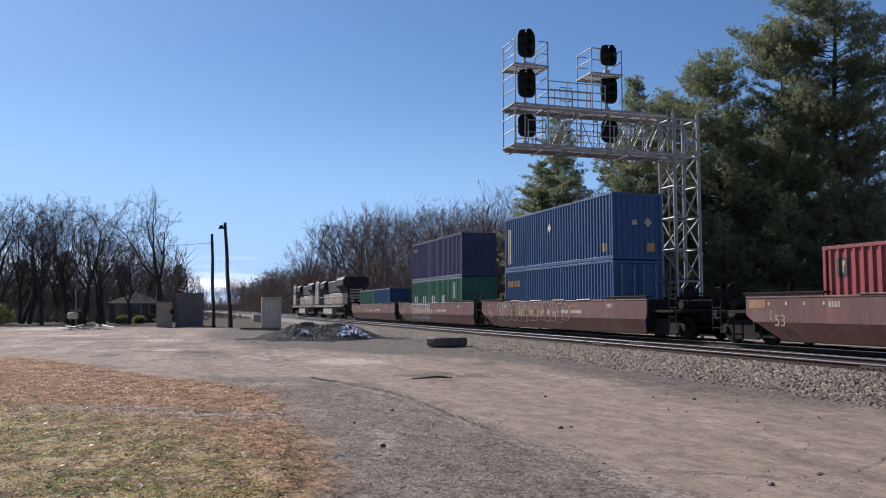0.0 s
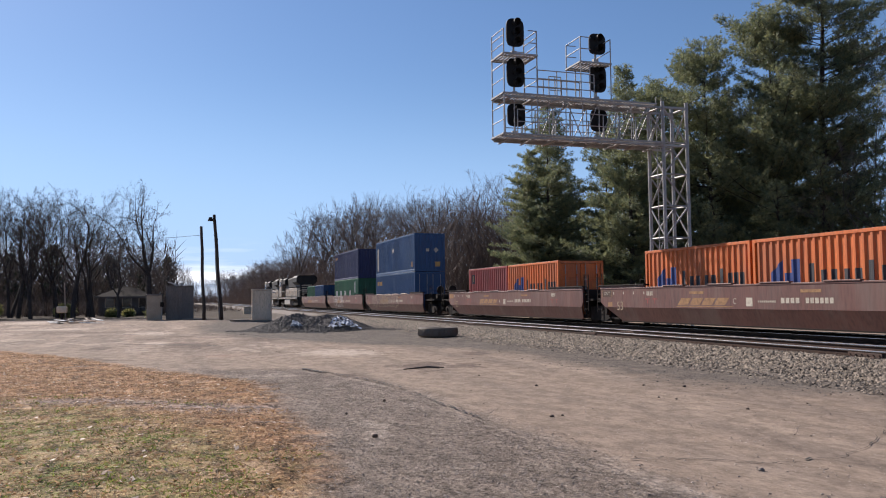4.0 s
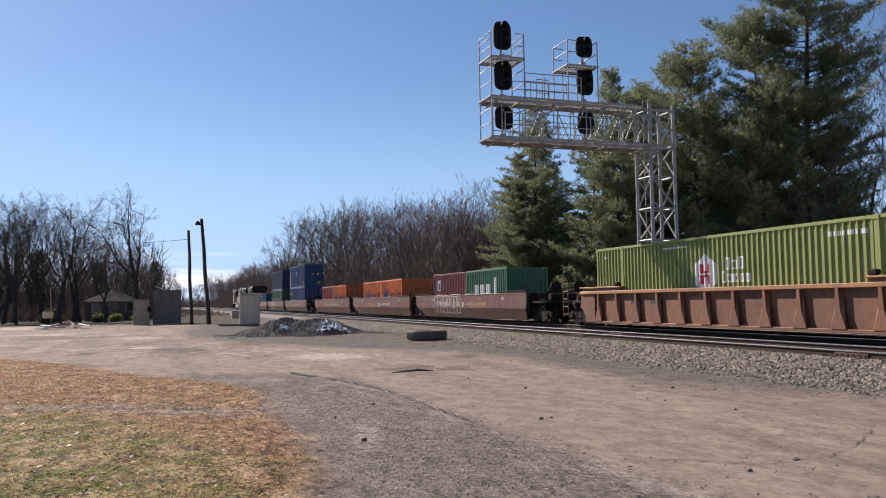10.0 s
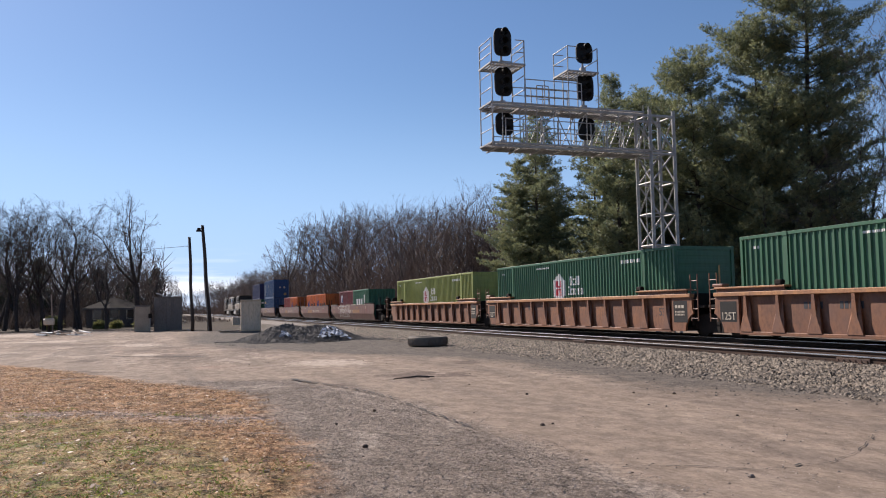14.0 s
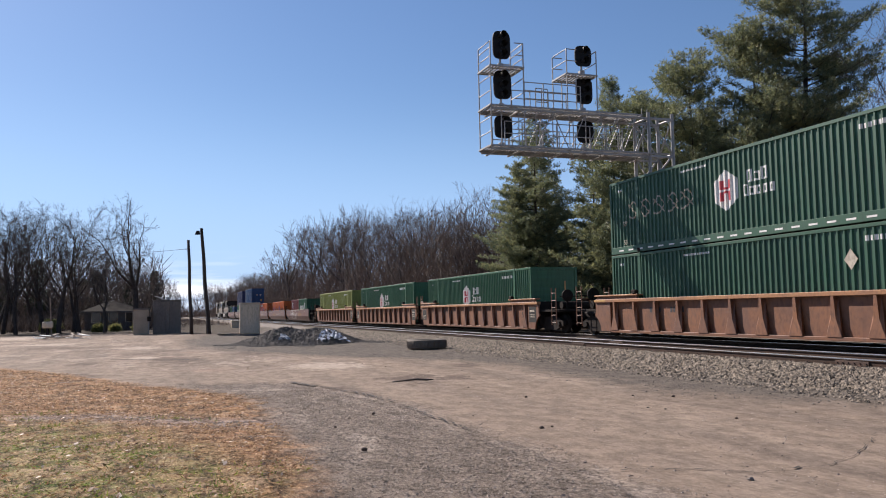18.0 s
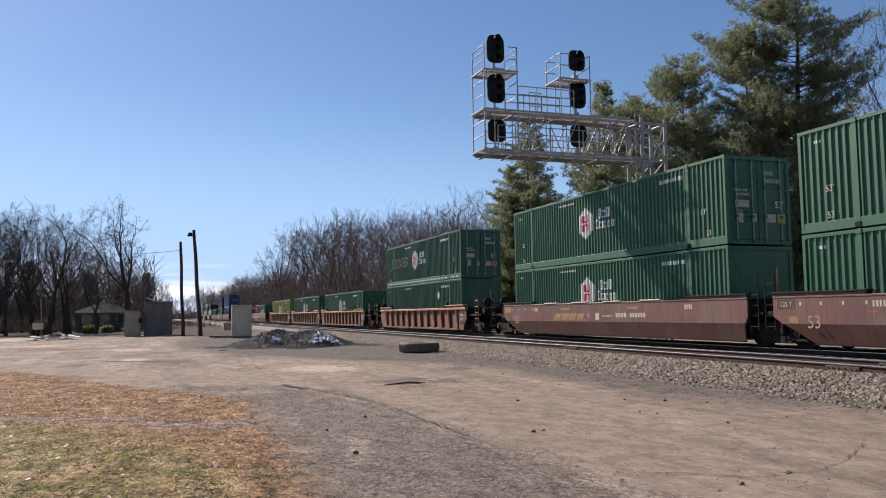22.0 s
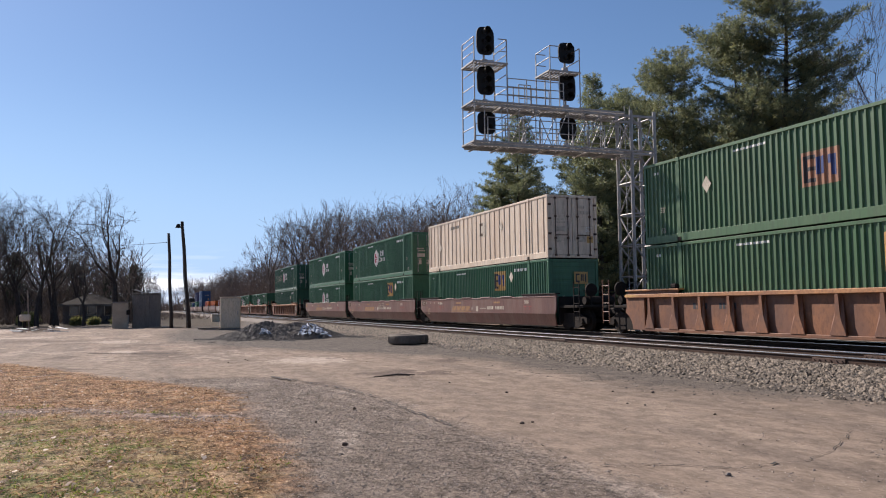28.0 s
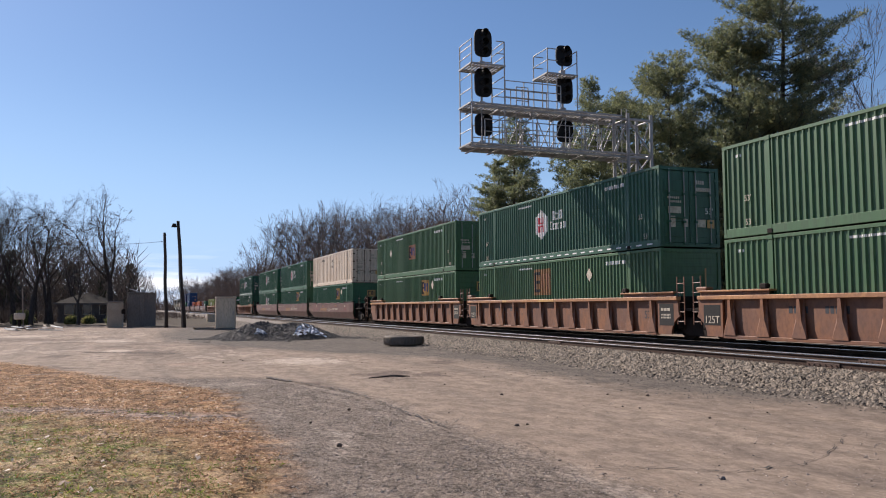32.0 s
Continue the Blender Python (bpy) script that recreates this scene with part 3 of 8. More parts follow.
def ground_material():
    m = bpy.data.materials.new("lot_ground")
    m.use_nodes = True
    nt = m.node_tree
    n = nt.nodes
    b = n["Principled BSDF"]
    geo = n.new("ShaderNodeNewGeometry")
    cache = {}

    def nz(scale, detail=6.0, rough=0.6, stretch=(1, 1, 1), rot=0.0):
        key = (scale, detail, rough, stretch, rot)
        if key not in cache:
            mp, k = n.new("ShaderNodeMapping"), n.new("ShaderNodeTexNoise")
            mp.inputs["Scale"].default_value = stretch
            mp.inputs["Rotation"].default_value = (0, 0, rot)
            wire(nt, geo.outputs["Position"], mp.inputs[0])
            wire(nt, mp.outputs[0], k.inputs["Vector"])
            k.inputs["Scale"].default_value, k.inputs["Detail"].default_value, k.inputs["Roughness"].default_value = scale, detail, rough
            cache[key] = k.outputs[0]
        return cache[key]

    def rng(src, lo, hi, a=0.0, c=1.0):
        r = n.new("ShaderNodeMapRange")
        r.inputs[1].default_value, r.inputs[2].default_value, r.inputs[3].default_value, r.inputs[4].default_value = lo, hi, a, c
        wire(nt, src, r.inputs[0])
        return r.outputs[0]

    def math_(op, a, c):
        k = n.new("ShaderNodeMath")
        k.operation = op
        for s, v in zip(k.inputs, (a, c)):
            if isinstance(v, (int, float)):
                s.default_value = v
            else:
                wire(nt, v, s)
        return k.outputs[0]

    def mix(fac, a, c):
        k = n.new("ShaderNodeMix")
        k.data_type = "RGBA"
        for sock, v in ((k.inputs[0], fac), (k.inputs[6], a), (k.inputs[7], c)):
            if isinstance(v, (tuple, float, int)):
                sock.default_value = (*v, 1) if isinstance(v, tuple) else v
            else:
                wire(nt, v, sock)
        return k.outputs[2]

    def mask(name, wobble, soft, scale=1.3):
        at = n.new("ShaderNodeAttribute")
        at.attribute_name = name
        w = rng(nz(scale, 8.0, 0.7), 0.0, 1.0, -wobble, wobble)
        return rng(math_("ADD", at.outputs["Fac"], w), -soft, soft, 1.0, 0.0)

    # tan, dusty compacted surface with tyre sweeps
    tan = mix(rng(nz(0.35), 0.35, 0.65), (0.262, 0.203, 0.157), (0.222, 0.171, 0.132))
    tan = mix(rng(nz(2.2, 8.0, 0.7), 0.45, 0.75), tan, (0.20, 0.157, 0.126))
    tan = mix(rng(nz(0.7, 4.0, 0.6, (1, 0.09, 1), 0.28), 0.48, 0.62, 0, 0.85), tan, (0.178, 0.14, 0.113))
    tan = mix(rng(nz(1.3, 4.0, 0.6, (1, 0.08, 1), 0.5), 0.3, 0.45, 0.45, 0), tan, (0.345, 0.273, 0.215))
    tan = mix(rng(nz(12, 8.0, 0.8), 0.54, 0.66, 0, 0.4), tan, (0.155, 0.118, 0.093))
    tan = mix(rng(nz(36, 4.0, 0.7), 0.3, 0.42, 0.35, 0), tan, (0.33, 0.26, 0.20))
    # washed-out patches and mud on the worn part of the lot
    mud = mix(rng(nz(0.55, 7.0, 0.7, (0.8, 0.45, 1), 0.2), 0.52, 0.56, 0, 0.6), tan, (0.16, 0.126, 0.102))
    mud = mix(rng(nz(0.8, 7.0, 0.7, (0.9, 0.35, 1), -0.15), 0.54, 0.575, 0, 0.5), mud, (0.38, 0.305, 0.25))
    mud = mix(rng(nz(0.38, 9.0, 0.8, (0.5, 1, 1), 0.1), 0.56, 0.6, 0, 0.6), mud, (0.29, 0.20, 0.155))
    tan = mix(mask("stain", 3.0, 1.5, 0.5), tan, mud)
    tan = mix(math_("MULTIPLY", mask("mud", 2.2, 0.16, 1.6), 0.9), tan, (0.135, 0.102, 0.083))
    # old grey asphalt, aggregate showing
    asp = mix(rng(nz(0.8), 0.35, 0.7), (0.262, 0.21, 0.17), (0.19, 0.15, 0.121))
    asp = mix(rng(nz(3.0, 8.0, 0.75), 0.52, 0.72, 0, 0.8), asp, (0.34, 0.28, 0.235))
    asp = mix(rng(nz(0.7, 8.0, 0.75, (1, 0.25, 1), -0.5), 0.53, 0.62, 0, 0.75), asp, (0.37, 0.305, 0.255))
    asp = mix(rng(nz(22, 7.0, 0.8), 0.5, 0.64, 0, 0.85), asp, (0.36, 0.30, 0.248))
    asp = mix(rng(nz(17, 7.0, 0.8), 0.34, 0.46, 0.9, 0), asp, (0.04, 0.034, 0.03))
    col = mix(mask("asphalt", 0.6, 0.14), tan, asp)
    col = mix(math_("MULTIPLY", mask("pale", 2.2, 0.2, 2.4), 0.9), col, mix(rng(nz(16, 6.0, 0.8), 0.4, 0.6), (0.45, 0.37, 0.305), (0.32, 0.262, 0.215)))
    # crushed grey stone by the tracks
    grv = mix(rng(nz(1.2), 0.35, 0.7), (0.13, 0.109, 0.091), (0.095, 0.08, 0.068))
    grv = mix(rng(nz(24, 7.0, 0.8), 0.5, 0.64, 0, 0.85), grv, (0.20, 0.172, 0.147))
    grv = mix(rng(nz(19, 7.0, 0.8), 0.34, 0.46, 0.85, 0), grv, (0.06, 0.052, 0.048))
    col = mix(mask("band", 1.6, 0.7, 0.8), col, grv)
    # lawn: leaf litter and straw, greener near the camera
    lit = mix(rng(nz(1.1, 8.0, 0.7), 0.38, 0.66), (0.35, 0.195, 0.105), (0.16, 0.08, 0.042))
    lit = mix(rng(nz(15, 8.0, 0.8), 0.5, 0.62), lit, (0.52, 0.355, 0.215))
    lit = mix(rng(nz(13, 8.0, 0.8), 0.34, 0.46, 0.85, 0), lit, (0.10, 0.06, 0.035))
    grn = mix(rng(nz(1.6, 8.0, 0.7), 0.47, 0.63), (0.34, 0.245, 0.13), (0.13, 0.17, 0.035))
    grn = mix(rng(nz(15, 8.0, 0.8), 0.5, 0.63, 0, 0.85), grn, (0.42, 0.35, 0.20))
    grn = mix(rng(nz(14, 8.0, 0.8), 0.34, 0.46, 0.85, 0), grn, (0.065, 0.07, 0.025))
    lit = mix(mask("green", 2.2, 0.8, 0.6), lit, grn)
    lit = mix(rng(nz(0.9, 9.0, 0.75, (0.7, 1.1, 1)), 0.53, 0.6, 0, 0.6), lit, (0.47, 0.335, 0.22))
    lit = mix(rng(nz(1.4, 9.0, 0.75, (0.7, 1.2, 1), 0.3), 0.37, 0.44, 0.65, 0), lit, (0.115, 0.072, 0.042))
    lit = mix(rng(nz(0.9, 8.0, 0.7, (0.35, 1.6, 1)), 0.6, 0.68, 0, 0.85), lit, (0.27, 0.23, 0.20))
    lit = mix(math_("MULTIPLY", mask("path", 0.8, 0.45, 2.2), 0.9), lit, mix(rng(nz(5, 8.0, 0.8), 0.42, 0.6), (0.40, 0.32, 0.285), (0.17, 0.13, 0.11)))
    col = mix(mask("lawn", 0.7, 0.28), col, lit)
    fld = mix(rng(nz(0.4, 8.0, 0.7), 0.35, 0.65), (0.075, 0.056, 0.04), (0.042, 0.034, 0.024))
    col = mix(mask("far", 3.0, 1.0, 0.3), col, fld)
    # mottling at hand and stride size
    hs = n.new("ShaderNodeHueSaturation")
    lawn_m = mask("lawn", 0.7, 0.28)
    clump = rng(nz(3.4, 8.0, 0.72, (1, 0.55, 1)), 0.42, 0.58, -1.0, 1.0)
    speck = rng(nz(16, 10.0, 0.85, (1, 0.6, 1)), 0.43, 0.57, -1.0, 1.0)
    amount = math_("ADD", math_("MULTIPLY", clump, rng(lawn_m, 0, 1, 0.18, 0.48)), math_("MULTIPLY", speck, rng(math_("MAXIMUM", lawn_m, mask("asphalt", 0.5, 0.3)), 0, 1, 0.15, 0.42)))
    wire(nt, math_("ADD", 1.0, amount), hs.inputs["Value"])
    wire(nt, col, hs.inputs["Color"])
    wire(nt, hs.outputs[0], b.inputs["Base Color"])
    b.inputs["Roughness"].default_value = 0.92
    b.inputs["Specular IOR Level"].default_value = 0.1
    h = math_("ADD", rng(nz(12, 10.0, 0.85), 0, 1, 0, 1.0), rng(nz(3.0, 10.0, 0.8), 0, 1, 0, 2.0))
    bp = n.new("ShaderNodeBump")
    bp.inputs["Distance"].default_value = 0.08
    wire(nt, rng(math_("MAXIMUM", lawn_m, mask("asphalt", 0.5, 0.3)), 0, 1, 0.3, 0.75), bp.inputs["Strength"])
    wire(nt, h, bp.inputs["Height"])
    wire(nt, bp.outputs[0], b.inputs["Normal"])
    return m


build_ground()


def crack(pts, width, parent):
    """A broken line sunk in the lot, edges uneven."""
    g = Geo()
    rng = random.Random(len(pts) * 7)
    dense = []
    for (ax, ay), (bx, by) in zip(pts, pts[1:]):
        k = max(2, int(math.hypot(bx - ax, by - ay) / 0.09))
        for i in range(k):
            dense.append((ax + (bx - ax) * i / k + rng.uniform(-0.035, 0.035), ay + (by - ay) * i / k + rng.uniform(-0.035, 0.035)))
    for (ax, ay), (bx, by) in zip(dense, dense[1:]):
        w = width * rng.uniform(0.3, 1.2)
        d = Vector((bx - ax, by - ay, 0)).normalized()
        nx, ny = -d.y * w, d.x * w
        z = float(hill(np.array(ax), np.array(ay))) + 0.012
        g.add([(ax - nx, ay - ny, z), (bx - nx, by - ny, z), (bx + nx, by + ny, z), (ax + nx, ay + ny, z)], [(0, 1, 2, 3)])
    return g


CRACKS = Geo()
for pts, w in (([(4.2, 6.95), (4.55, 6.94), (4.93, 6.84), (5.23, 6.64), (5.48, 6.46)], 0.012), ([(5.5, 6.47), (5.96, 6.54), (6.33, 6.55), (6.81, 6.74), (7.3, 7.05), (7.77, 7.4), (8.35, 7.84)], 0.006),
               ([(5.9, 6.5), (6.1, 6.62)], 0.03), ([(3.0, 19.74), (3.35, 18.34)], 0.06), ([(3.4, 18.2), (3.83, 15.56), (3.93, 13.88)], 0.022), ([(3.93, 13.4), (3.91, 11.93), (3.95, 10.16)], 0.016),
               ([(-1.32, 13.76), (-1.12, 13.8), (-0.94, 13.88)], 0.022), ([(0.46, 12.03), (0.95, 12.2), (1.45, 12.35)], 0.02), ([(0.52, 12.51), (0.85, 12.62), (1.23, 12.68)], 0.014), ([(0.96, 10.98), (1.23, 11.06)], 0.014), ([(0.97, 8.09), (1.18, 8.2)], 0.03),
               ([(0.1, 12.35), (0.4, 12.4), (1.0, 12.5), (1.53, 12.64)], 0.035), ([(-1.6, 13.95), (-1.33, 14.03), (-0.69, 14.31)], 0.03), ([(0.7, 11.9), (1.35, 12.12)], 0.02), ([(2.3, 14.6), (3.1, 15.2), (3.7, 15.6)], 0.012), ([(-1.6, 31.2), (0.2, 30.2), (1.64, 29.1)], 0.1),
               ([(-2.5, 34), (1.0, 35.5), (3, 34.2)], 0.08), ([(-6, 40), (-2, 42), (2, 41)], 0.12)):
    c = crack(pts, w, None)
    CRACKS.add(c.v, c.f)
setting("ground_cracks", CRACKS, mat("dark_crack", (0.05, 0.042, 0.036), None, 0.95, 0, 3, 30, 0.2), "dark cracks in the worn lot surface")


STICK = thing("stick", "dark broken stick lying on the tan lot", "stick", m=pose(5.35, 17.47, 0.02))
part("branch", Geo().bar((-0.48, -0.03, 0.02), (0.1, 0.02, 0.05), 0.012, 6, 0.024).bar((0.1, 0.02, 0.05), (0.5, 0.06, 0.02), 0.024, 6, 0.012), M["pole"], STICK)
part("side_branch", Geo().bar((0.05, 0.0, 0.04), (0.3, -0.2, 0.03), 0.012, 6, 0.006), M["pole"], STICK)


def scatter(name, count, zone, size, material, label, seed, flat=0.6, sides=5, zfun=None, area=None):
    """Many small stones over a zone: zone(x, y) says where they may lie."""
    r = np.random.RandomState(seed)
    x0, x1, y0, y1 = area
    g = Geo()
    made = 0
    tries = 0
    while made < count and tries < count * 30:
        tries += 1
        x, y = r.uniform(x0, x1), r.uniform(y0, y1)
        if not zone(x, y):
            continue
        s = size * r.uniform(0.45, 1.25)
        z = zfun(x, y)
        a = r.uniform(0, 6.28)
        ring = [(x + s * r.uniform(0.7, 1.1) * math.cos(a + 6.283 * i / sides), y + s * r.uniform(0.7, 1.1) * math.sin(a + 6.283 * i / sides), z + s * flat * r.uniform(-0.1, 0.5)) for i in range(sides)]
        top = (x + r.uniform(-0.3, 0.3) * s, y + r.uniform(-0.3, 0.3) * s, z + s * flat * r.uniform(0.8, 1.3))
        k = len(g.v)
        g.v.extend(ring + [top])
        g.f.extend([(k + i, k + (i + 1) % sides, k + sides) for i in range(sides)])
        made += 1
    me = g.mesh(name)
    me.materials.append(material)
    return tagged(new(name, me), label, "stones", kind="stuff")


def lot_z(x, y):
    return float(hill(np.array(x), np.array(y))) * max(0, min(1, (11.2 - x) / 2))


def sd1(poly):
    return lambda x, y: float(poly_sd(np.array([x]), np.array([y]), poly)[0])


# ---- ballast and tracks ----
BED = [(11.7, -0.02), (12.3, 0.1), (13.0, 0.235), (13.3, 0.265), (13.75, 0.245), (14.1, 0.215), (20.2, 0.215), (20.6, 0.2), (21.6, -0.15), (22.4, -0.3)]


def bed_z(x):
    for (ax, az), (bx, bz) in zip(BED, BED[1:]):
        if ax <= x <= bx:
            return az + (bz - az) * (x - ax) / (bx - ax)
    return -0.3


def build_bed():
    xs = [11.7, 12.0, 12.3, 12.6, 12.85, 13.05, 13.2, 13.6, 14.0, 14.6, 15.2, 15.6, 16.0, 16.6, 17.2, 17.6, 18.0, 18.7, 19.4, 19.8, 20.2, 20.6, 21.6, 22.4]
    ys = list(np.arange(-290, -40, 25.0)) + list(np.arange(-40, 4, 2.0)) + list(np.arange(4, 70, 0.35)) + list(np.arange(70, 200, 5)) + [200, 300, 450, 700]
    r = np.random.RandomState(4)
    verts = [(x + (r.uniform(-0.18, 0.18) if i == 0 else 0), y, bed_z(x) + (r.uniform(-0.03, 0.03) if 0 < i else -0.05)) for y in ys for i, x in enumerate(xs)]
    n = len(xs)
    faces = [(j * n + i, j * n + i + 1, (j + 1) * n + i + 1, (j + 1) * n + i) for j in range(len(ys) - 1) for i in range(n - 1)]
    me = bpy.data.meshes.new("ballast_bed")
    me.from_pydata(verts, [], faces)
    me.materials.append(mat("ballast", (0.15, 0.12, 0.097), (0.095, 0.075, 0.06), 0.9, 0, 1.0, 14, 0.9, 16, (1, 1, 1), (0.11, 0.08, 0.06), 0.5, 0.8))
    return tagged(new("ballast_bed", me), "pale grey crushed-stone ballast bed under two tracks", "ballast", kind="structure")


build_bed()


def rail_profile(cx):
    z = RAIL
    right = [(0.07, z - 0.178), (0.07, z - 0.165), (0.012, z - 0.145), (0.010, z - 0.048), (0.037, z - 0.036), (0.036, z - 0.006), (0.028, z)]
    return [(cx + x, h) for x, h in right] + [(cx - x, h) for x, h in reversed(right)]


for label, centre in (("near", TRACK_A), ("far", TRACK_B)):
    for side in (-0.7525, 0.7525):
        body = Geo().extrude(rail_profile(centre + side), -290, 700)
        ob = setting("rail", body, M["railside"], "rusty steel running rail with a polished head")
        hp = [(0.039, RAIL - 0.022), (0.0385, RAIL - 0.006), (0.03, RAIL + 0.002), (0.013, RAIL + 0.005)]
        head = Geo().extrude([(centre + side + a, b) for a, b in hp] + [(centre + side - a, b) for a, b in reversed(hp)], -290, 700)
        part("rail_head", head, M["railtop"], ob, "bright worn rail head")

# rail joint bars on the near track
for y in (13.5, 25.4, 37.2):
    for side in (-0.7525, 0.7525):
        g = Geo().box(TRACK_A + side - 0.045, TRACK_A + side - 0.02, y - 0.45, y + 0.45, RAIL - 0.14, RAIL - 0.05, 0.008)
        for k in range(6):
            g.bar((TRACK_A + side - 0.07, y - 0.38 + k * 0.152, RAIL - 0.095), (TRACK_A + side - 0.03, y - 0.38 + k * 0.152, RAIL - 0.095), 0.016)
        setting("joint_bar", g, M["rust"], "rusty bolted joint bar on the rail")


# ---- signal bridge ----
def signal_bridge():
    ob = thing("signal_bridge", "galvanised steel cantilever signal bridge over two tracks with black signal heads", "signal bridge",
               m=Matrix.Translation((0, SIG_Y, 0)))
    S = M["steel"]
    x_end, x_mast0, x_mast1 = 13.38, 21.25, 22.52
    z_low, z_up = 8.5, 10.25
    half = 0.58      # half depth along the track
    g0 = -0.1
    # mast of four legs with lattice
    for y in (-half, half):
        for x in (x_mast0, x_mast1):
            part("mast_leg", Geo().bar((x, y, g0), (x, y, z_up + 0.25), 0.085, 10), S, ob, smooth=False)
    lev = [-0.1 + k * 1.45 for k in range(7)] + [z_up]
    for k in range(len(lev) - 1):
        a, c = lev[k], lev[k + 1]
        for y in (-half, half):
            p, q = ((x_mast0, y, a), (x_mast1, y, c)) if k % 2 else ((x_mast1, y, a), (x_mast0, y, c))
            part("mast_brace", Geo().bar(p, q, 0.04, 6), S, ob)
            part("mast_strut", Geo().bar((x_mast0, y, c), (x_mast1, y, c), 0.04, 6), S, ob)
        for x in (x_mast0, x_mast1):
            p, q = ((x, -half, a), (x, half, c)) if k % 2 else ((x, half, a), (x, -half, c))
            part("mast_brace", Geo().bar(p, q, 0.04, 6), S, ob)
            part("mast_strut", Geo().bar((x, -half, c), (x, half, c), 0.04, 6), S, ob)
    part("mast_foundation", Geo().box(x_mast0 - 0.5, x_mast1 + 0.5, -half - 0.5, half + 0.5, -0.5, 0.12, 0.04), M["concrete"], ob, "concrete footing")
    # arm chords
    for y in (-half, half):
        for z in (z_low, z_up):
            part("arm_chord", Geo().box(x_end, x_mast1, y - 0.05, y + 0.05, z - 0.08, z + 0.02, 0.01), S, ob)
    n = 9
    step = (x_mast0 - x_end - 0.5) / n
    for y in (-half, half):
        for k in range(n + 1):
            x = x_end + 0.5 + k * step
            part("arm_post", Geo().bar((x, y, z_low), (x, y, z_up), 0.022, 6), S, ob)
            if k < n:
                p, q = ((x, y, z_low), (x + step, y, z_up)) if k % 2 == 0 or k > 4 else ((x, y, z_up), (x + step, y, z_low))
                if k > 0 and k != 1:
                    part("arm_brace", Geo().bar(p, q, 0.022, 6), S, ob)
    for k in range(n):
        x = x_end + 0.5 + k * step
        part("arm_brace", Geo().bar((x, -half, z_low), (x + step, half, z_low), 0.025, 6), S, ob)
    # grating decks with an edge angle, slatted
    def deck(x0, x1, y0, y1, z, name="walkway"):
        k = max(3, int((x1 - x0) / 0.16))
        d = part(name, Geo().box(x0, x1, y0 + 0.3, y0 + 0.33, z - 0.05, z - 0.004).box(x0, x1, y1 - 0.33, y1 - 0.3, z - 0.05, z - 0.004), S, ob, "open steel grating deck")
        sm = fixed(Geo().box(0, (x1 - x0) / k * 0.62, y0, y1, z, z + 0.03).mesh("slat"))
        sm.materials.append(S)
        for i in range(k):
            o = new("slat", sm)
            o.parent = d
            o.matrix_local = Matrix.Translation((x0 + (x1 - x0) * i / k, 0, 0))
        for y in (y0, y1):
            part("deck_edge", Geo().box(x0, x1, y - 0.025, y + 0.025, z - 0.03, z + 0.045, 0.006), S, d)
        for x in (x0, x1):
            part("deck_edge", Geo().box(x - 0.025, x + 0.025, y0, y1, z - 0.029, z + 0.044, 0.006), S, d)
        return d

    deck(x_end - 0.05, x_mast0, -half - 0.12, half + 0.12, z_low + 0.07)
    deck(x_end - 0.05, x_mast0 - 0.4, -half - 0.12, half + 0.12, z_up + 0.07)
    # outriggers under the decks, catching the sun
    for z in (z_low, z_up):
        for k in range(8):
            x = x_end + 0.3 + k * 1.05
            part("outrigger", Geo().box(x - 0.05, x + 0.05, -half - 0.2, half + 0.2, z - 0.13, z - 0.085, 0.01), S, ob)

    def rails(x0, x1, y, z0, top, posts, levels=(0.5, 1.0)):
        for i in range(posts):
            x = x0 + (x1 - x0) * i / (posts - 1)
            part("rail_post", Geo().bar((x, y, z0), (x, y, z0 + top), 0.024, 6), S, ob)
        for l in levels:
            part("hand_rail", Geo().bar((x0, y, z0 + top * l), (x1, y, z0 + top * l), 0.022, 6), S, ob)

    for y in (-half - 0.1, half + 0.1):
        rails(14.95, 17.7, y, z_up + 0.1, 1.08, 4, (0.33, 0.66, 1.0))
        rails(x_end + 0.6, 20.6, y, z_low + 0.1, 1.05, 9, (0.5, 1.0))
    rails(16.15, 16.75, half + 0.1, z_up + 0.1, 1.25, 3, (0.5, 1.0))
    # end cages
    for xa, xb in ((x_end, x_end + 1.55),):
        for z0, z1 in ((z_low, z_up), (z_up, z_up + 1.8), (z_up + 1.8, z_up + 2.88)):
            for y in (-half - 0.1, half + 0.1):
                for x in (xa, xb):
                    part("cage_post", Geo().bar((x, y, z0), (x, y, z1), 0.028, 6), S, ob)
                for f in (0.35, 0.68) if z1 < z_up + 2 else (0.5, 1.0):
                    z = z0 + (z1 - z0) * f
                    if z1 > z_up + 2:
                        part("cage_rail", Geo().bar((xb - 0.4, y, z), (xb, y, z), 0.022, 6), S, ob)
            for x in (xa, xb):
                for f in (0.4, 0.75, 1.0):
                    z = z0 + (z1 - z0) * f
                    part("cage_rail", Geo().bar((x, -half - 0.1, z), (x, half + 0.1, z), 0.022, 6), S, ob)
    deck(x_end - 0.03, x_end + 1.58, -half - 0.12, half + 0.12, z_up + 1.8, "upper_platform")
    xr = 17.05
    deck(xr - 0.03, xr + 1.53, -half - 0.12, half + 0.12, z_up + 1.72, "upper_platform")
